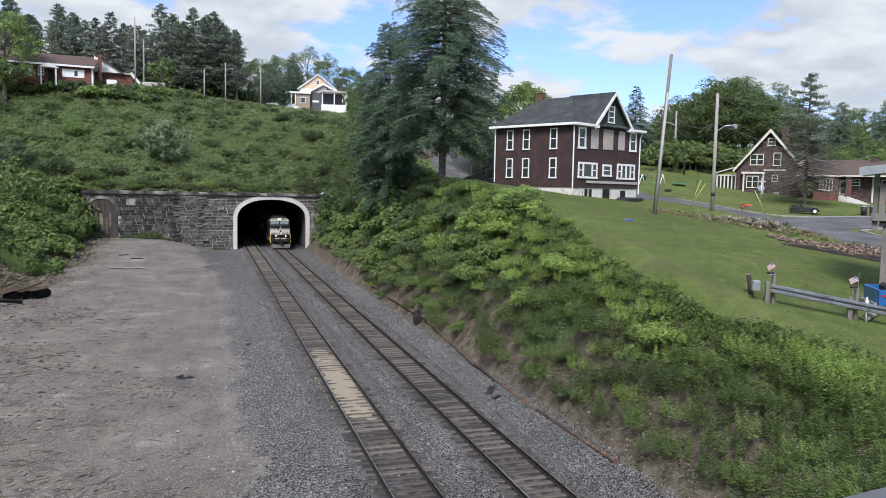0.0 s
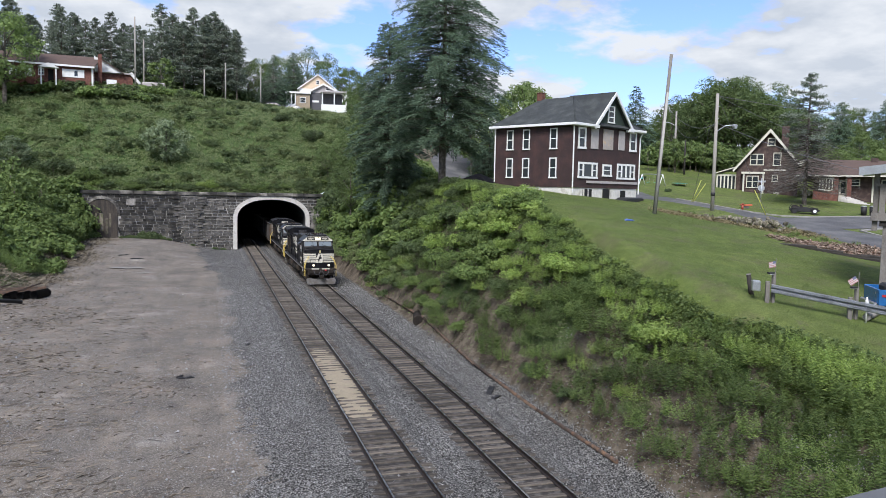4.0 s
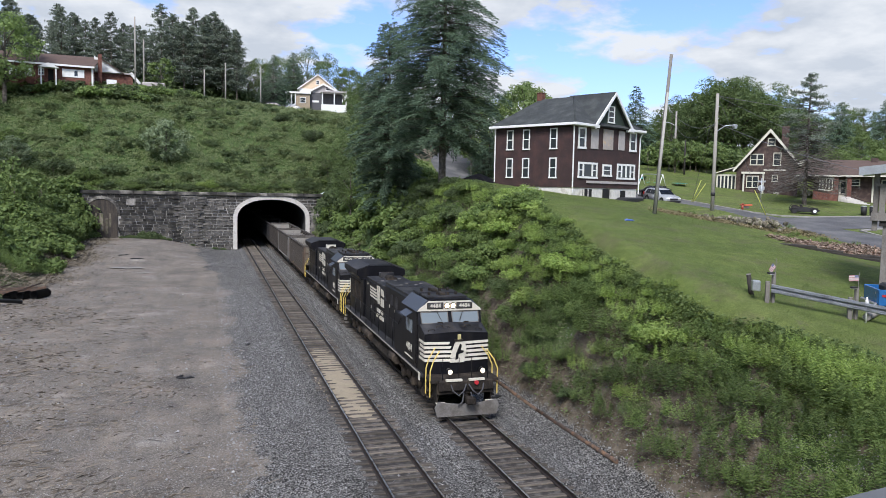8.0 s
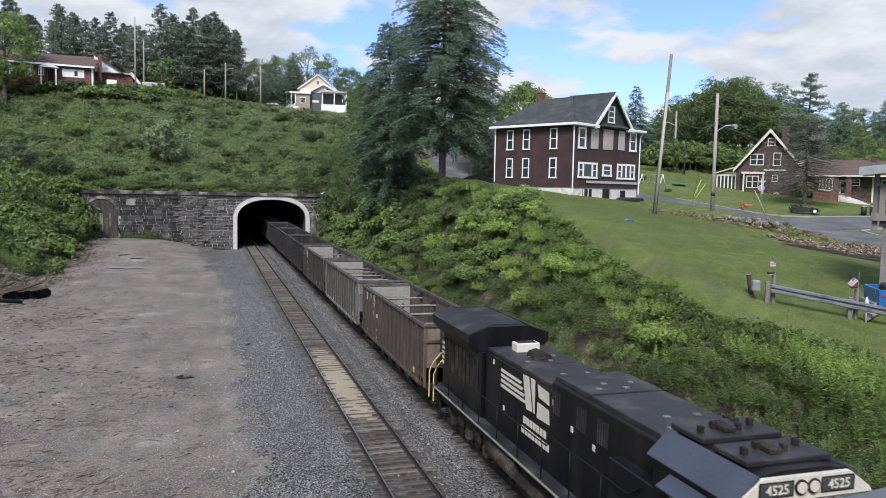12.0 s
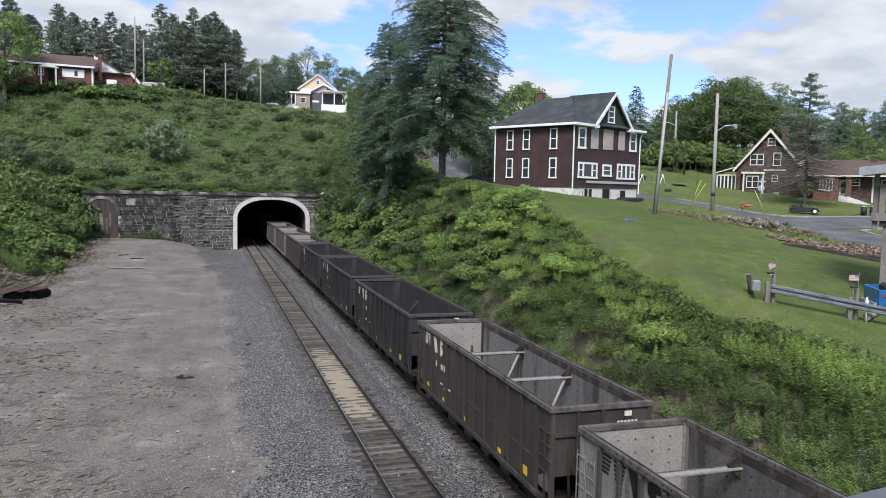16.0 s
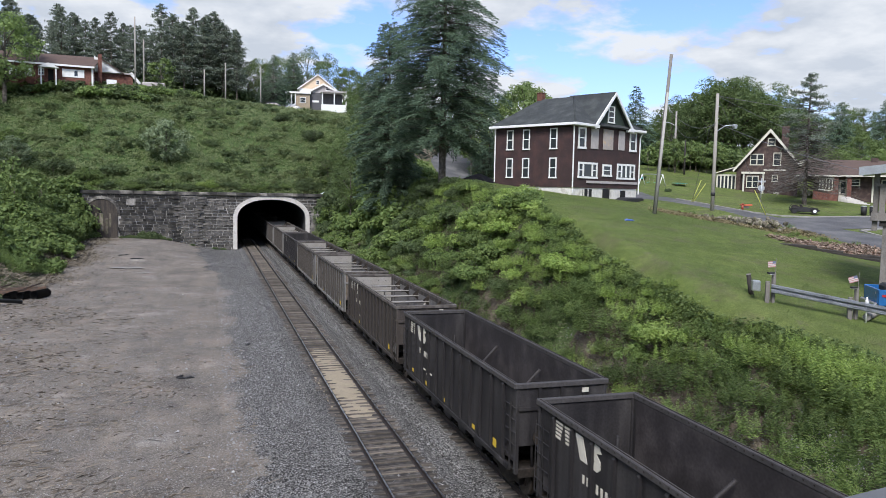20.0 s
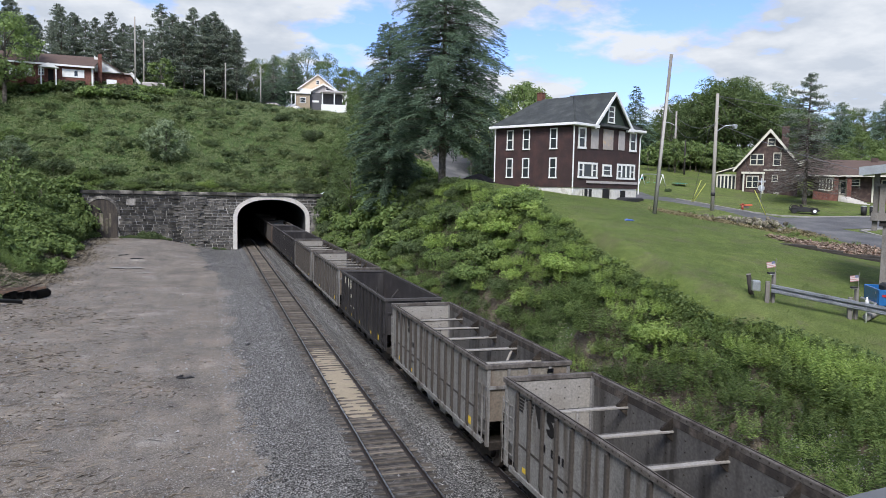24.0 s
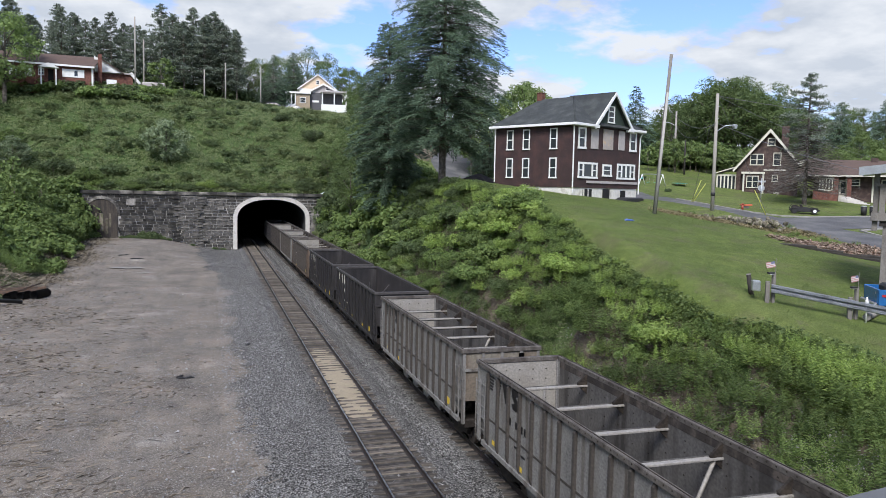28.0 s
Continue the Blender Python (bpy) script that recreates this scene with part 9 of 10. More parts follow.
def make_suv(paint, label, wagon=False):
    """A car whose front points along -y, origin on the road under its middle."""
    c = thing("car", pose(0, 0, 0), label, "car", "passing cars")
    c.scale = (0.85, 0.85, 0.85)
    H = 1.5 if wagon else 1.68
    k = H / 1.78
    out = [(-2.38, 0.32), (-2.44, 0.6), (-2.38, 0.9 * k), (-2.15, 1.02 * k), (-1.22, 1.14 * k), (-0.42, 1.66 * k), (0.05, 1.77 * k), (1.3, 1.74 * k), (1.95, 1.58 * k), (2.26, 1.14 * k), (2.34, 0.7), (2.3, 0.32)]
    part("body", car_body(out, 0.95, 0.22, 1.05 * k, H), paint, c)
    part("underbody", boxm(-0.9, -2.3, 0.2, 0.9, 2.3, 0.4, 0.03), M_DARKMETAL, c)
    for s in (-1, 1):
        def xs(z):
            return s * (0.962 - 0.21 * max(0, z - 1.05 * k) / (H - 1.05 * k))
        for y0, y1, y2, y3 in ((-1.0, -0.02, -0.02, -0.36), (0.06, 0.9, 0.88, 0.06), (0.98, 1.85, 1.62, 0.96)):
            bm = bmesh.new()
            z0, z1 = 1.1 * k, 1.6 * k
            bm.faces.new([bm.verts.new((xs(z), y, z)) for y, z in ((y0, z0), (y1, z0), (y2, z1), (y3, z1))])
            bmesh.ops.solidify(bm, geom=bm.faces[:], thickness=0.012)
            part("side_window", bm, M_CARGLASS, c, "dark side glass")
        part("mirror", boxm(s * 1.0 - 0.07, -1.05, 1.02 * k, s * 1.0 + 0.07, -0.88, 1.18 * k, 0.03), paint, c)
        part("headlight", boxm(s * 0.72 - 0.2, -2.43, 0.76 * k, s * 0.72 + 0.2, -2.3, 0.9 * k, 0.03), M_TRIM, c)
        part("tail_light", boxm(s * 0.82 - 0.12, 2.2, 0.85 * k, s * 0.82 + 0.12, 2.34, 1.2 * k, 0.03), M_TAIL, c)
        part("roof_rail", boxm(s * 0.68 - 0.02, -0.2, H - 0.03, s * 0.68 + 0.02, 1.6, H + 0.04, 0.01), M_DARKMETAL, c)
        part("sill", boxm(s * 0.93 - 0.05, -1.1, 0.26, s * 0.93 + 0.05, 1.1, 0.42, 0.02), M_DARKMETAL, c)
        for y in (-1.5, 1.48):
            part("wheel_arch", cylm((s * 0.955, y, 0.38), (s * 0.962, y, 0.38), 0.45, 0.45, 20), M_DARKMETAL, c)
    bm = bmesh.new()
    bm.faces.new([bm.verts.new(p) for p in ((-0.84, -1.18, 1.18 * k), (0.84, -1.18, 1.18 * k), (0.72, -0.45, 1.655 * k), (-0.72, -0.45, 1.655 * k))])
    bmesh.ops.solidify(bm, geom=bm.faces[:], thickness=0.015)
    part("windscreen", bm, M_CARGLASS, c, "dark windscreen")
    bm = bmesh.new()
    bm.faces.new([bm.verts.new(p) for p in ((-0.7, 2.25, 1.2 * k), (0.7, 2.25, 1.2 * k), (0.62, 2.02, 1.54 * k), (-0.62, 2.02, 1.54 * k))])
    bmesh.ops.solidify(bm, geom=bm.faces[:], thickness=0.015)
    part("rear_window", bm, M_CARGLASS, c)
    part("grille", boxm(-0.5, -2.5, 0.6, 0.5, -2.42, 0.85 * k, 0.02), M_DARKMETAL, c)
    part("bumper", boxm(-0.85, -2.52, 0.34, 0.85, -2.4, 0.56, 0.04), M_DARKMETAL, c)
    part("plate_blank", boxm(-0.25, 2.33, 0.7, 0.25, 2.36, 0.85), M_TRIM, c)
    wl = []
    for s in (-1, 1):
        for y in (-1.5, 1.48):
            w = wheel(c, s * 0.86, y, 0.37)
            part("rim", WHEELS["rim", 0.37, 0.22], None, w)
            wl.append(w)
    return c, wl


def make_truck():
    t = thing("pickup_truck", pose(24.95, 23.23, height(25.8, 22.6) - 0.05, 0, 0, GROT + 180), "bright blue older pickup truck parked by the rail", "truck")
    # front points along -x; the tail is at x = 0
    part("bed_side", prismm([(0.0, 0.5), (0.03, 1.12), (-2.2, 1.12), (-2.2, 0.5)], "y", -0.95, -0.88, 0.02), M_BLUE, t)
    part("bed_side", prismm([(0.0, 0.5), (0.03, 1.12), (-2.2, 1.12), (-2.2, 0.5)], "y", 0.88, 0.95, 0.02), M_BLUE, t)
    part("tailgate", boxm(-0.05, -0.85, 0.55, 0.03, 0.85, 1.12, 0.02), M_BLUE, t)
    part("bed_floor", boxm(-2.2, -0.9, 0.55, 0, 0.9, 0.62), M_DARKMETAL, t)
    part("cab", prismm([(-2.2, 0.45), (-2.2, 1.15), (-2.35, 1.75), (-3.4, 1.75), (-3.95, 1.15), (-5.2, 1.05), (-5.3, 0.45)], "y", -0.92, 0.92, 0.05), M_BLUE, t)
    part("side_window", boxm(-3.5, -0.94, 1.2, -2.5, 0.94, 1.6), M_CARGLASS, t)
    part("bumper", boxm(0.03, -0.9, 0.4, 0.16, 0.9, 0.6, 0.03), M_RIM, t)
    for s in (-1, 1):
        part("tail_light", boxm(-0.24, s * 0.955 - 0.01, 0.84, -0.1, s * 0.955 + 0.01, 0.93), M_TAIL, t)
        part("fender", boxm(-1.45, s * 0.97 - 0.05, 0.62, -0.55, s * 0.97 + 0.05, 0.9, 0.04), M_BLUE, t)
        for x in (-1.0, -4.3):
            w = part("wheel", wheel_mesh(0.37, 0.22), None, t, m=pose(x, s * 0.84, 0.37, 0, 0, 90))
            part("rim", WHEELS["rim", 0.37, 0.22], None, w)
    part("bin_bag", boxm(-1.6, -0.3, 0.62, -0.3, 0.5, 1.3, 0.1), M_TARP, t, "dark load in the bed")


make_truck()
suv, suv_wheels = make_suv(M_SILVER, "silver-grey family sport utility car on the street")
wagon, wagon_wheels = make_suv(M_DARKCAR, "dark estate car driving up the street", True)
for x, y, a, l, pm in ((13.0, 161.5, 80, "dark car parked on the hilltop street", M_DARKCAR), (17.5, 163.0, 75, "silver car parked on the hilltop street", M_SILVER), (32.5, 76.0, 20, "dark car parked behind the spruce", M_DARKCAR)):
    c, _ = make_suv(pm, l, True)
    c.matrix_basis = pose(x, y, height(x, y) + 0.05, 0, 0, a) @ Matrix.Diagonal((0.9, 0.9, 0.9, 1))
    c["group"] = "parked cars"
gp = thing("gravel_heap", pose(27.2, 75.5, height(27.2, 75.5)), "heap of dark gravel behind the spruce", "gravel heap")
bm = bmesh.new()
bmesh.ops.create_cone(bm, cap_ends=True, segments=18, radius1=2.6, radius2=0.2, depth=1.3)
for v in bm.verts:
    v.co.x *= 1.3 + 0.2 * math.sin(3 * v.co.y)
    v.co.z += 0.6
part("mound", bm, M_UNDER, gp)

# ---------------------------------------------------------------- yard clutter, ditch pipe, bridge
M_PIPE = material("rusty_pipe", (0.085, 0.062, 0.05), 0.8, 0.2, spread=0.25, scale=4, fine=20, bump=0.2, second=(0.14, 0.085, 0.055), mix_at=(0.45, 0.65))
pp = thing("ditch_pipe", pose(0, 0, 0), "long rusty pipe lying along the foot of the bank", "pipe")
line = [(14.72, 72.3), (14.62, 62), (14.6, 51.4), (14.25, 44), (14.04, 38.9), (13.9, 30.2), (13.97, 23.4)]
for (xa, ya), (xb, yb) in zip(line, line[1:]):
    part("pipe_length", cylm((xa, ya, height(xa, ya) + 0.12), (xb, yb, height(xb, yb) + 0.12), 0.085, 0.085, 10), M_PIPE, pp)
bp = thing("big_pipe", pose(14.5, 52.5, height(14.5, 52.5)), "broken concrete culvert end in the ditch", "culvert")
part("barrel", cylm((-0.3, -1.0, 0.1), (0.2, 0.9, 0.2), 0.36, 0.36, 16), M_UNDER, bp)

jk = thing("scrap_grating", pose(-16.0, 72.6, height(-16.0, 72.6), 0, 0, 8), "rusting steel gratings stacked at the yard edge", "grating")
for k in range(9):
    part("bar", boxm(-2.6, -1.6 + 0.4 * k, 0.35, 2.2, -1.5 + 0.4 * k, 0.45), M_PIPE, jk)
for x in (-2.4, -0.8, 0.8, 2.0):
    part("beam", boxm(x - 0.08, -1.8, 0.1, x + 0.08, 2.0, 0.34), M_PIPE, jk)
for x in (-1.7, 0.6):
    part("loose_rail", cylm((x - 0.9, -2.6, 0.5), (x + 1.1, 2.6, 0.62), 0.07, 0.07, 8), M_PIPE, jk, "rusty bar laid across the gratings")
for k, (x, y, s) in enumerate(((-18.9, 84.0, 1.7), (-18.2, 82.6, 1.5), (-19.7, 82.8, 1.9), (-17.2, 85.5, 1.3), (-16.0, 88.0, 1.1), (-20.5, 85.0, 2.0))):
    plant("tall_weed", WEEDS[1 + 2 * (k % 2)], x, y, s, "tall pale grass and weeds beside the scrap", "weed", "weeds beside the scrap pile", k * 61, wide=0.8)
M_DUST = material("pale_dry_silt", (0.25, 0.238, 0.22), 0.95, spread=0.2, scale=0.8, fine=20, bump=0.15, second=(0.2, 0.182, 0.16), mix_at=(0.45, 0.65))
for x, y, a, b in ((-8.9, 92.0, 1.7, 1.2), (-6.9, 88.0, 0.9, 0.6)):
    dp = thing("silt_patch", pose(x, y, height(x, y) + 0.012), "pale dried silt where a puddle stood", "silt patch", "dried puddles in the yard")
    bm = bmesh.new()
    ring = [bm.verts.new((a * (1 + 0.28 * math.sin(3 * q + x) + 0.12 * math.sin(7 * q)) * math.cos(q), b * (1 + 0.25 * math.sin(2 * q + y)) * math.sin(q), 0.0)) for q in np.linspace(0, 2 * math.pi, 29)[:-1]]
    top = bm.verts.new((0, 0, 0.012))
    for p, q in zip(ring, ring[1:] + ring[:1]):
        bm.faces.new((p, q, top))
    part("crust", bm, M_DUST, dp)
for k, (x0, y0, x1, y1, r, l) in enumerate(((-14.0, 69.4, -13.3, 71.0, 0.36, "short black drain pipe"), (-15.0, 69.2, -14.6, 70.4, 0.33, "short black drain pipe"), (-15.9, 68.9, -15.6, 70.3, 0.34, "short black drain pipe"))):
    t = thing("drain_pipe", pose(0, 0, height(x0, y0)), l + " on the gravel", "pipe", "drain pipes in the yard")
    bm = bmesh.new()
    cyl(bm, (x0, y0, r), (x1, y1, r), r, r, 18, False)
    bmesh.ops.solidify(bm, geom=bm.faces[:], thickness=0.05)
    part("barrel", bm, M_DARKMETAL, t)
t = thing("long_tube", pose(0, 0, 0), "long dark tube lying on the gravel", "pipe")
part("tube", cylm((-18.2, 63.6, height(-17, 64) + 0.16), (-14.5, 67.4, height(-15, 67) + 0.16), 0.16, 0.16, 12), M_DARKMETAL, t)

# scraps on the ballast and yard
for k, (x, y, l, w, a) in enumerate(((13.2, 34.2, 1.6, 0.28, 62), (13.0, 32.9, 0.7, 0.2, 40), (-1.2, 39.8, 0.9, 0.18, 10), (-1.5, 40.1, 0.5, 0.12, 50), (-8.5, 98, 1.6, 0.4, 5), (-10.2, 100.5, 1.4, 0.3, 20), (2.2, 47.5, 0.5, 0.15, 60))):
    t = thing("debris", pose(x, y, height(x, y), 0, 0, a), "dark scrap of torn rubber on the gravel", "debris", "scraps on the ground")
    part("scrap", prismm([(-l / 2, 0.0), (-l / 3, 0.1), (0.0, 0.05), (l / 4, 0.12), (l / 2, 0.02)], "y", -w / 2, w / 2, 0.01), M_TARP, t)


def scatter_twigs():
    rng = np.random.default_rng(21)
    n = 20000
    y = rng.uniform(22, 108, n)
    x = -0.235 * y + rng.gamma(1.5, 2.9, n) - 1
    keep = (x < 2) & (x > -17) & (wobble(x, y, 0.5, 8.0) + rng.uniform(-0.9, 0.7, n) > 0)
    x, y = x[keep], y[keep]
    n = len(x)
    P = np.stack([x, y, land(x, y) + 0.015], 1)
    a = rng.normal(0.2, 0.7, n)
    D = np.stack([np.cos(a), np.sin(a), rng.uniform(0, 0.12, n)], 1)
    L = rng.uniform(0.1, 0.5, n) * np.where(rng.uniform(0, 1, n) < 0.06, 2.6, 1.0)
    v, f = leaf_quads(P, D, L, rng.uniform(0.03, 0.08, n), rng, 0.0)
    m = leaf_material("twig_bark", (0.025, 0.02, 0.017), (0.26, 0.22, 0.175), 0.1, 0.0, 0.9)
    tagged(new("twigs", mesh_np("twigs", v, f, m)), "dry twigs and bark scattered over the yard", "twigs", kind="stuff")


def scatter_stones():
    """Loose stones on the ballast and yard nearest the bridge."""
    rng = np.random.default_rng(22)
    n = 60000
    y = 14 + 62 * rng.uniform(0, 1, n) ** 1.5
    x = np.where(rng.uniform(0, 1, n) < 0.78, rng.uniform(0.6, 14.2, n), rng.uniform(-14, 1, n))
    x = np.where((rng.uniform(0, 1, n) < 0.16) & (y < 32), rng.uniform(14.0, 17.4, n), x)
    keep = x > -0.24 * y - 1
    x, y = x[keep], y[keep]
    n = len(x)
    s = rng.uniform(0.018, 0.038, n) * np.where(rng.uniform(0, 1, n) < 0.03, 2.2, 1.0)
    base = np.array([[1, 0, 0], [-1, 0, 0], [0, 1, 0], [0, -1, 0], [0, 0, 1], [0, 0, -1]], float)
    tri = np.array([[0, 2, 4], [2, 1, 4], [1, 3, 4], [3, 0, 4], [2, 0, 5], [1, 2, 5], [3, 1, 5], [0, 3, 5]])
    V = base[None] * rng.uniform(0.6, 1.3, (n, 6, 1)) * s[:, None, None]
    a = rng.uniform(0, 6.28, n)
    c, d = np.cos(a)[:, None], np.sin(a)[:, None]
    V = np.stack([V[..., 0] * c - V[..., 1] * d, V[..., 0] * d + V[..., 1] * c, V[..., 2] * 0.8], -1)
    V += np.stack([x, y, np.where(np.abs(x - 8.2) < 3.6, -0.27, 0) + np.where(np.abs(x - 8.2) < 3.6, 0, land(x, y)) + s * 0.3], -1)[:, None]
    F = (tri[None] + 6 * np.arange(n)[:, None, None]).reshape(-1, 3)
    m = material("loose_ballast", (0.19, 0.19, 0.19), 0.9, spread=0.2, scale=3, fine=30, bump=0.2, second=(0.27, 0.268, 0.262), mix_at=(0.4, 0.7), island=0.5)
    tagged(new("loose_stones", mesh_np("loose_stones", V.reshape(-1, 3), F, m)), "loose grey ballast stones along the tracks", "stones", kind="stuff")


def dry_brush():
    """Dead grass and brush heaped along the foot of the slope beside the yard."""
    rng = np.random.default_rng(29)
    n = 19000
    y = rng.uniform(72, 116, n)
    x = -16.2 + 1.5 * rng.normal(size=n) + 0.8 * np.sin(y * 0.4) - 4.0 * rng.uniform(0, 1, n) * (y < 92)
    keep = (x > -23) & (x < -11)
    x, y = x[keep], y[keep]
    n = len(x)
    P = np.stack([x, y, land(x, y) + rng.uniform(0, 0.12, n)], 1)
    a = rng.uniform(0, 2 * math.pi, n)
    D = np.stack([np.cos(a), np.sin(a), rng.uniform(-0.05, 0.9, n)], 1)
    L = rng.uniform(0.2, 0.8, n)
    v, f = leaf_quads(P, D, L, 0.02 + L * rng.uniform(0.03, 0.09, n), rng, 0.2)
    tagged(new("dry_brush", mesh_np("dry_brush", v, f, M_DRY)), "dead brown brush heaped along the yard edge", "brush", kind="stuff")


scatter_twigs()
dry_brush()
scatter_stones()

# sand spilt between the rails of the left track
sd = thing("sand_spill", pose(TRACK_L, 36.0, -0.178), "tan sand spilt over the ties of one track", "sand", kind="stuff")
rows = []
for i in range(121):
    yy = -11 + 22 * i / 120
    heap = math.exp(-((yy + 0.8) / 5.0) ** 4) + 0.75 * math.exp(-((yy - 6.5) / 3.5) ** 2) - 0.28 * math.exp(-((yy + 2.6) / 0.7) ** 2)
    row = []
    for j in range(17):
        u = -1 + j / 8
        lump = float(wobble(np.array([u * 0.5]), np.array([yy]), 2.4, 1.0)[0]) + 0.6 * float(wobble(np.array([u * 0.9]), np.array([yy]), 5.1, 4.0)[0])
        row.append((0.68 * u, yy, -0.085 + 0.09 * heap - 0.03 * u * u + 0.024 * lump))
    rows.append(row)
part("sand", quad_strip(rows), M_SAND, sd)
rows = []
for i in range(121):
    yy = -13 + 26 * i / 120
    heap = math.exp(-((yy - 1.0) / 8.0) ** 4)
    rows.append([(-0.82 - 0.07 * j, yy, -0.1 + 0.06 * heap - 0.012 * abs(j - 3) + 0.03 * float(wobble(np.array([j * 0.3]), np.array([yy]), 5.3, 2.0)[0])) for j in range(9)])
part("sand_fringe", quad_strip(rows), M_SAND, sd)

# footbridge-height road bridge on which the camera stands
M_BRIDGE = material("bridge_rail_paint", (0.12, 0.125, 0.13), 0.6, 0.1, spread=0.1, scale=2, fine=20, bump=0.05)
bg = thing("bridge", pose(0, 0, 0, 0, 0, 9.5), "grey road bridge over the cutting", "bridge", kind="structure")
part("rail_cap", boxm(-14, 0.36, 9.15, 24, 0.5, 9.25, 0.02), M_BRIDGE, bg, "smooth grey parapet cap")
part("parapet", boxm(-14, 0.38, 7.9, 24, 0.48, 9.15), M_BRIDGE, bg)
part("deck_slab", boxm(-14, -7.0, 7.3, 24, 0.5, 7.9, 0.03), M_CONC, bg)
part("rear_parapet", boxm(-14, -7.0, 7.9, 24, -6.85, 9.1), M_BRIDGE, bg)
for x in (-13, 16.5):
    part("pier", boxm(x - 0.8, -6.5, -1.0, x + 0.8, 0.0, 7.3, 0.05), M_CONC, bg)

# a swallow crossing the sky
bird = thing("bird", pose(0, 18, 14), "small dark swallow flying over the cutting", "bird")
part("body", prismm([(-0.09, 0), (-0.02, 0.022), (0.06, 0.012), (0.1, 0.0), (0.02, -0.02)], "y", -0.016, 0.016, 0.006), M_DARKMETAL, bird)
WINGS = []
for s in (-1, 1):
    bm = bmesh.new()
    bm.faces.new([bm.verts.new(p) for p in ((-0.03, 0, 0), (0.03, 0, 0), (0.05, s * 0.09, 0.0), (0.1, s * 0.16, 0), (0.02, s * 0.09, 0))])
    bmesh.ops.solidify(bm, geom=bm.faces[:], thickness=0.004)
    WINGS.append((part("wing", bm, M_DARKMETAL, bird), s))
part("tail", prismm([(0.08, 0.004), (0.17, 0.004), (0.17, -0.004), (0.08, -0.004)], "y", -0.02, 0.02), M_DARKMETAL, bird)
# ---------------------------------------------------------------- masonry of the tunnel wall, block by block
def make_masonry():
    rng = random.Random(4)
    shapes = {}
    rest = bmesh.new()
    count = 0

    def block(x0, x1, z0, z1, proud):
        nonlocal count
        near = -4.5 < (x0 + x1) / 2 < 17.6
        if near and count < 290:
            key = (round((x1 - x0) * 4) / 4, round(z1 - z0, 2))
            if key not in shapes:
                w, h = key[0] / 2 - 0.04, key[1] / 2 - 0.045
                shapes[key] = finish(boxm(-w, -0.07, -h, w, 0.08, h, 0.02), "stone_block", M_STONE)
            part("stone_block", shapes[key], None, tunnel_wall, m=pose((x0 + x1) / 2, 0.08 - proud, (z0 + z1) / 2))
            count += 1
        else:
            box(rest, x0 + 0.04, 0.01 - proud, z0 + 0.035, x1 - 0.04, 0.16 - proud, z1 - 0.035)

    z, row = -0.4, 0
    while z < WALL_TOP - 0.5:
        h = (0.42, 0.46, 0.38, 0.44)[row % 4]
        x = WALL_X0 + rng.uniform(-0.4, 0)
        while x < WALL_X1:
            w = rng.choice((0.75, 1.0, 1.0, 1.25, 1.5, 1.75))
            x1 = min(x + w, WALL_X1)
            cx, cz = (x + x1) / 2, z + h / 2
            nx = x1
            step = [x + (x1 - x) * j / 10 for j in range(11)]
            free = [xx for xx in step if not inside_arch(xx, cz, ARCH_X0, ARCH_X1, ARCH_SPRING, ARCH_TOP, grow=0.25)]
            blocked = len(free) < 3
            if not blocked:
                x, x1 = free[0], free[-1]
            blocked |= inside_arch(cx, cz, SIDE_X0, SIDE_X1, SIDE_SPRING, SIDE_TOP, grow=0.1)
            if not blocked and x1 - x > 0.3:
                block(max(x, WALL_X0), x1, z, min(z + h, WALL_TOP - 0.5), rng.uniform(0.0, 0.045) + (0.2 if -4.8 < (x + x1) / 2 < -1.0 else 0.0))
            x = nx
        z += h
        row += 1
    ob = part("stone_courses", rest, M_STONE, tunnel_wall, "far courses of dark cut stone")
    ob["kind"] = "stuff"
    part("pilaster_core", boxm(-4.1, -0.13, -0.4, -1.7, 0.055, WALL_TOP - 0.5), M_JOINT, tunnel_wall, "pale jointed pilaster")
    # coping, in long slabs
    x = WALL_X0 - 0.2
    while x < WALL_X1 + 0.2:
        w = rng.uniform(1.1, 1.7)
        part("coping_stone", boxm(x + 0.015, -0.32, WALL_TOP - 0.48, x + w - 0.015, 1.6, WALL_TOP + rng.uniform(-0.02, 0.03), 0.03), M_STONE, tunnel_wall)
        x += w
    # blind side arch: ring of wedge stones and a stained infill
    ring_in, ring_out = arch_outline(SIDE_X0, SIDE_X1, SIDE_SPRING, SIDE_TOP, 14, power=2.0), arch_outline(SIDE_X0 - 0.4, SIDE_X1 + 0.4, SIDE_SPRING, SIDE_TOP + 0.45, 14, power=2.0)
    for k in range(2, len(ring_in) - 3):
        a, b, c, d = ring_in[k], ring_in[k + 1], ring_out[k + 1], ring_out[k]
        part("arch_stone", prismm([a, b, c, d], "y", -0.2, 0.2, 0.015), M_STONE, tunnel_wall)
    part("infill", prismm(ring_in, "y", -0.09, 0.07), M_INFILL, tunnel_wall, "stained rubble infill of the blind arch")
    for x, z, w, h in ((-15.3, 2.4, 0.5, 2.6), (-14.5, 2.0, 0.35, 2.3), (-16.5, 2.2, 0.3, 2.8), (-14.0, 3.0, 0.25, 2.0), (-15.9, 1.8, 0.25, 3.2)):
        part("facing_patch", boxm(x, -0.12, z, x + w, 0.05, z + h, 0.02), M_RUBBLE, tunnel_wall, "pale broken facing")
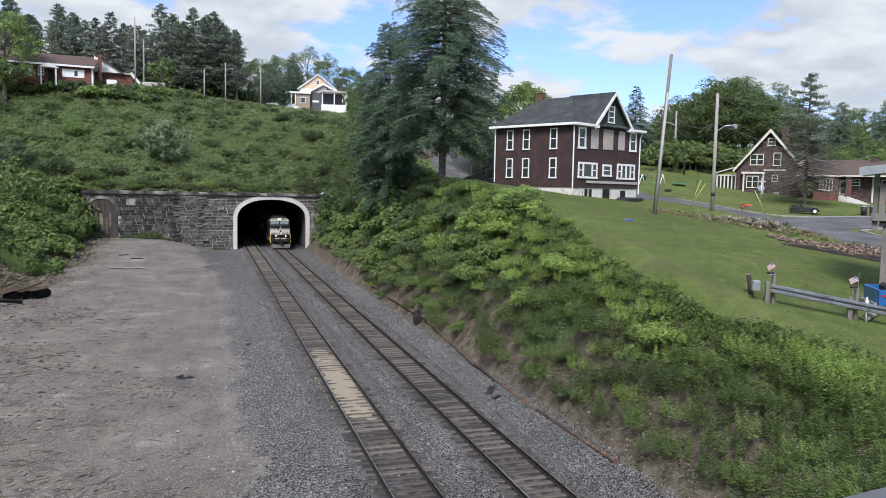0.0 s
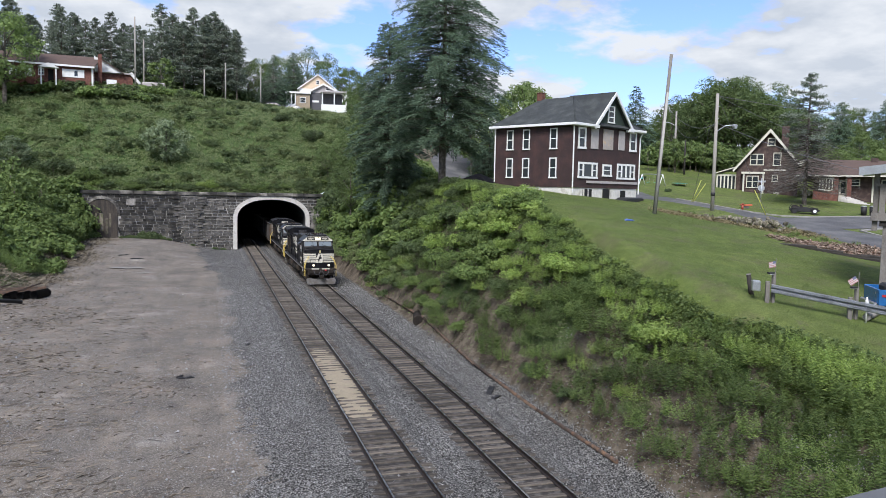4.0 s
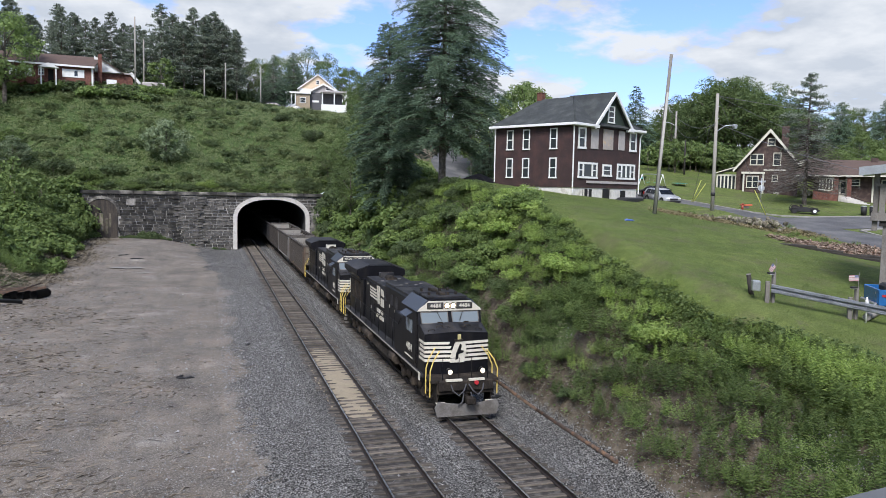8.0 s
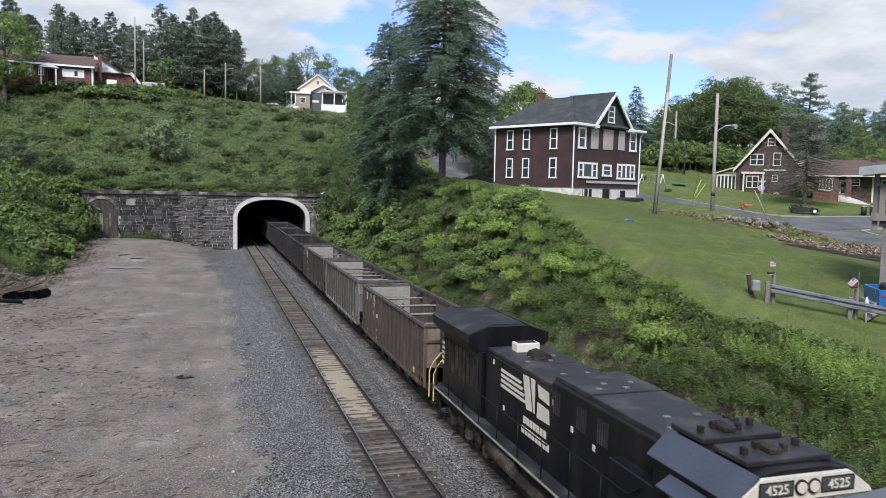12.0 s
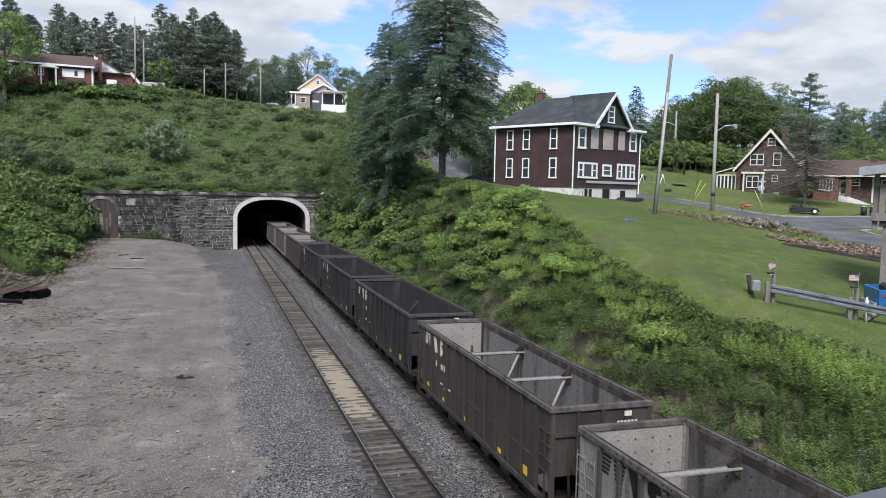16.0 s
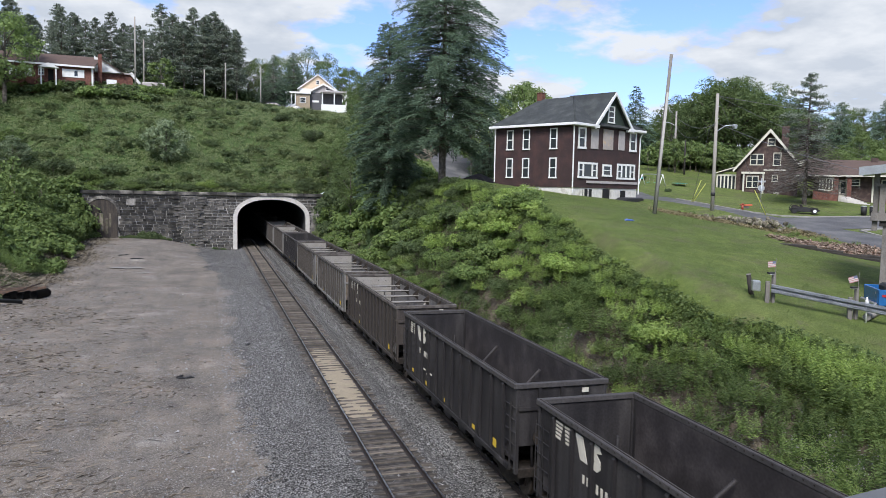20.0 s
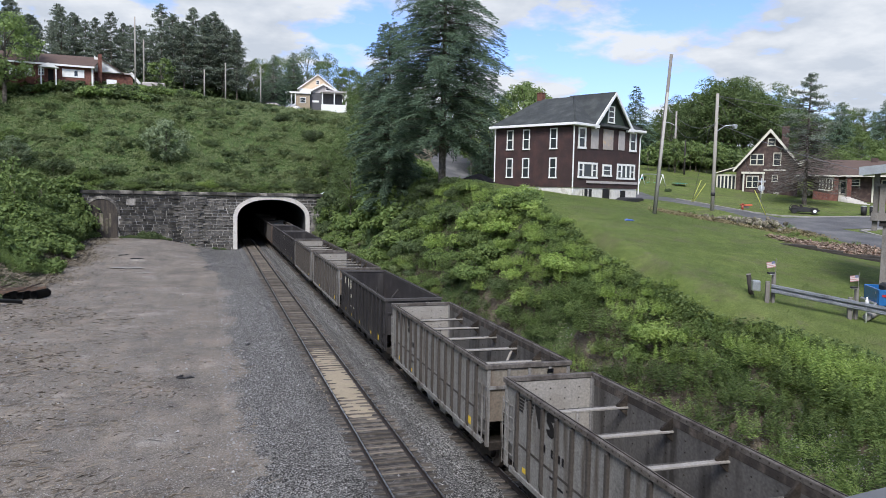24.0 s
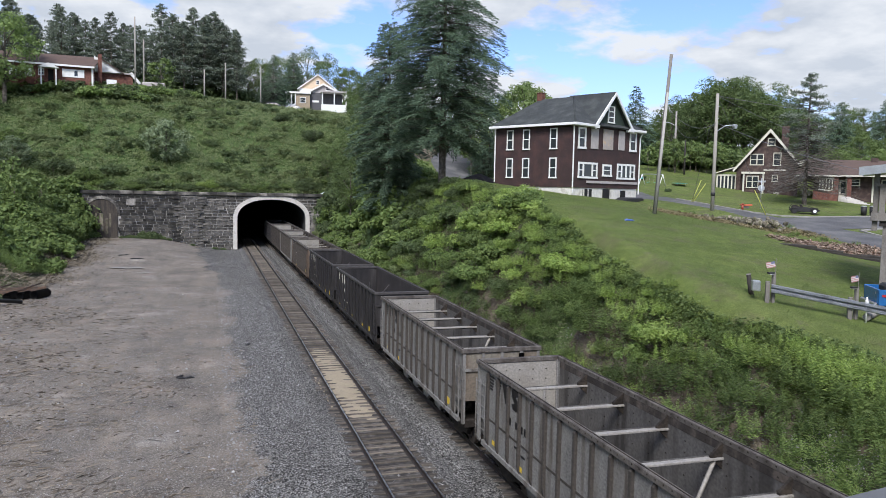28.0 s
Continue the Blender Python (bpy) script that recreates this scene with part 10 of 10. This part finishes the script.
    for x, z, w, h in ((-11.7, 6.2, 1.3, 0.9), (1.2, 5.7, 0.9, 0.55), (1.3, 6.3, 0.6, 0.6)):
        part("date_stone", boxm(x, -0.2, z, x + w, 0.05, z + h, 0.02), M_MORTAR, tunnel_wall, "weathered tablet stone")
    # rubble wing wall right of the mouth
    part("wing_wall", prismm([(15.2, 6.0), (19.5, 6.5), (19.5, 2.0), (16.2, -0.3), (15.2, -0.3)], "y", -0.5, 0.6, 0.05), M_MORTAR, tunnel_wall, "grey concrete wing wall")


make_masonry()
for x, s in ((-8.6, 1.5), (-8.1, 1.2), (-6.8, 0.6), (-5.9, 0.5), (-12.2, 0.5), (0.8, 0.5), (1.9, 0.4), (-9.5, 0.45), (-11.0, 0.7), (-2.5, 0.4)):
    plant("wall_weed", SHRUBS[4], x, PORTAL_Y - 0.7, s, "dark weeds growing at the tunnel wall", "weed", "weeds at the wall foot", x * 30)
for k in range(26):
    x = -17 + 1.4 * k + 0.5 * math.sin(k * 2.3)
    plant("coping_weed", SHRUBS[2 + k % 4] if k % 3 else WEEDS[k % 4], x, PORTAL_Y + 1.9 + 0.3 * math.sin(k), 0.7 + 0.4 * abs(math.sin(k * 1.7)), "leafy weeds leaning over the wall coping", "weed", "weeds over the coping", k * 37, wide=1.3)


def motions():
    """Keys of everything that moves."""
    times = [0, 2, 4, 6, 8, 10, 12, 16, 20, 24, 28]
    for ob, off in TRAIN:
        walk(ob, [(t, pose(TRACK_R, train_at(t) + off, 0)) for t in times])
    start = train_at(0)
    for ob, r in AXLES:
        x, y, z = ob.location
        step = 1 if r < 0.5 else 2
        walk(ob, [(f / FPS, pose(x, y, z, math.degrees((start - train_at(f / FPS)) / r) % 360)) for f in range(0, 841, step)])
    # the two cars on the street
    silver = ((0, 132), (4, 97), (7.7, 66.0), (8.3, 60.1), (9, 52.1), (9.6, 46.0), (10, 42.2), (10.6, 37.5), (14, 9), (20, -45), (28, -120))
    dark = ((0, 2), (2.5, 22.5), (5.5, 47.8), (6, 51.9), (6.5, 56), (7.1, 61.2), (7.7, 66.2), (8.3, 71.2), (12, 103), (20, 168), (28, 172))

    def on_road(x, y, turn):
        rise = math.degrees(math.atan((height(x, y + 1.4) - height(x, y - 1.4)) / 2.8))
        return pose(x, y, height(x, y) + 0.05, rise if turn == 0 else -rise, 0, turn)

    for ob, rows, x, turn, rims in ((suv, silver, 41.4, 0, suv_wheels), (wagon, dark, 44.1, 180, wagon_wheels)):
        walk(ob, [(t, on_road(x, y, turn)) for t, y in rows])
        ts, ys = [r[0] for r in rows], [r[1] for r in rows]
        for w in rims:
            wx, wy, wz = w.location
            walk(w, [(f / FPS, pose(wx, wy, wz, math.degrees(abs(float(np.interp(f / FPS, ts, ys)) - ys[0]) / 0.37) % 360)) for f in range(0, 841, 1)])
    # flags swing about their staffs in the breeze
    for ob, tall, d in FLAGS:
        rows, rng = [], random.Random(int(d * 10))
        for k in range(29):
            calm = 0.5 + 0.5 * math.sin(k * 0.9 + d)
            rows.append((k, pose(0.065, 0, tall + 0.12, 0, -50 * calm if k < 15 else -22 * calm, 25 * math.sin(k * 1.7 + d) - 15)))
        walk(ob, rows)
    # swallow: in from the right, up and out over the top
    here, step = Vector((2.54, 16.4, 12.92)), Vector((-1.01, 0.2, 0.34))
    path = [(0.0, Vector((60, 5, 9))), (3.5, Vector((40, 8, 9))), (5.3, here - step * 6), (5.7, here - step * 2), (5.8, here - step), (5.9, here), (6.0, here + step), (6.1, here + step * 2), (6.3, here + step * 4), (7.0, here + step * 11), (28.0, here + step * 60)]
    walk(bird, [(t, Matrix.Translation(p) @ pose(0, 0, 0, 25, -15, -8)) for t, p in path])
    for ob, s in WINGS:
        walk(ob, [(k * 0.1, pose(0, 0, 0, s * (32 if k % 2 else -24))) for k in range(281)])


motions()
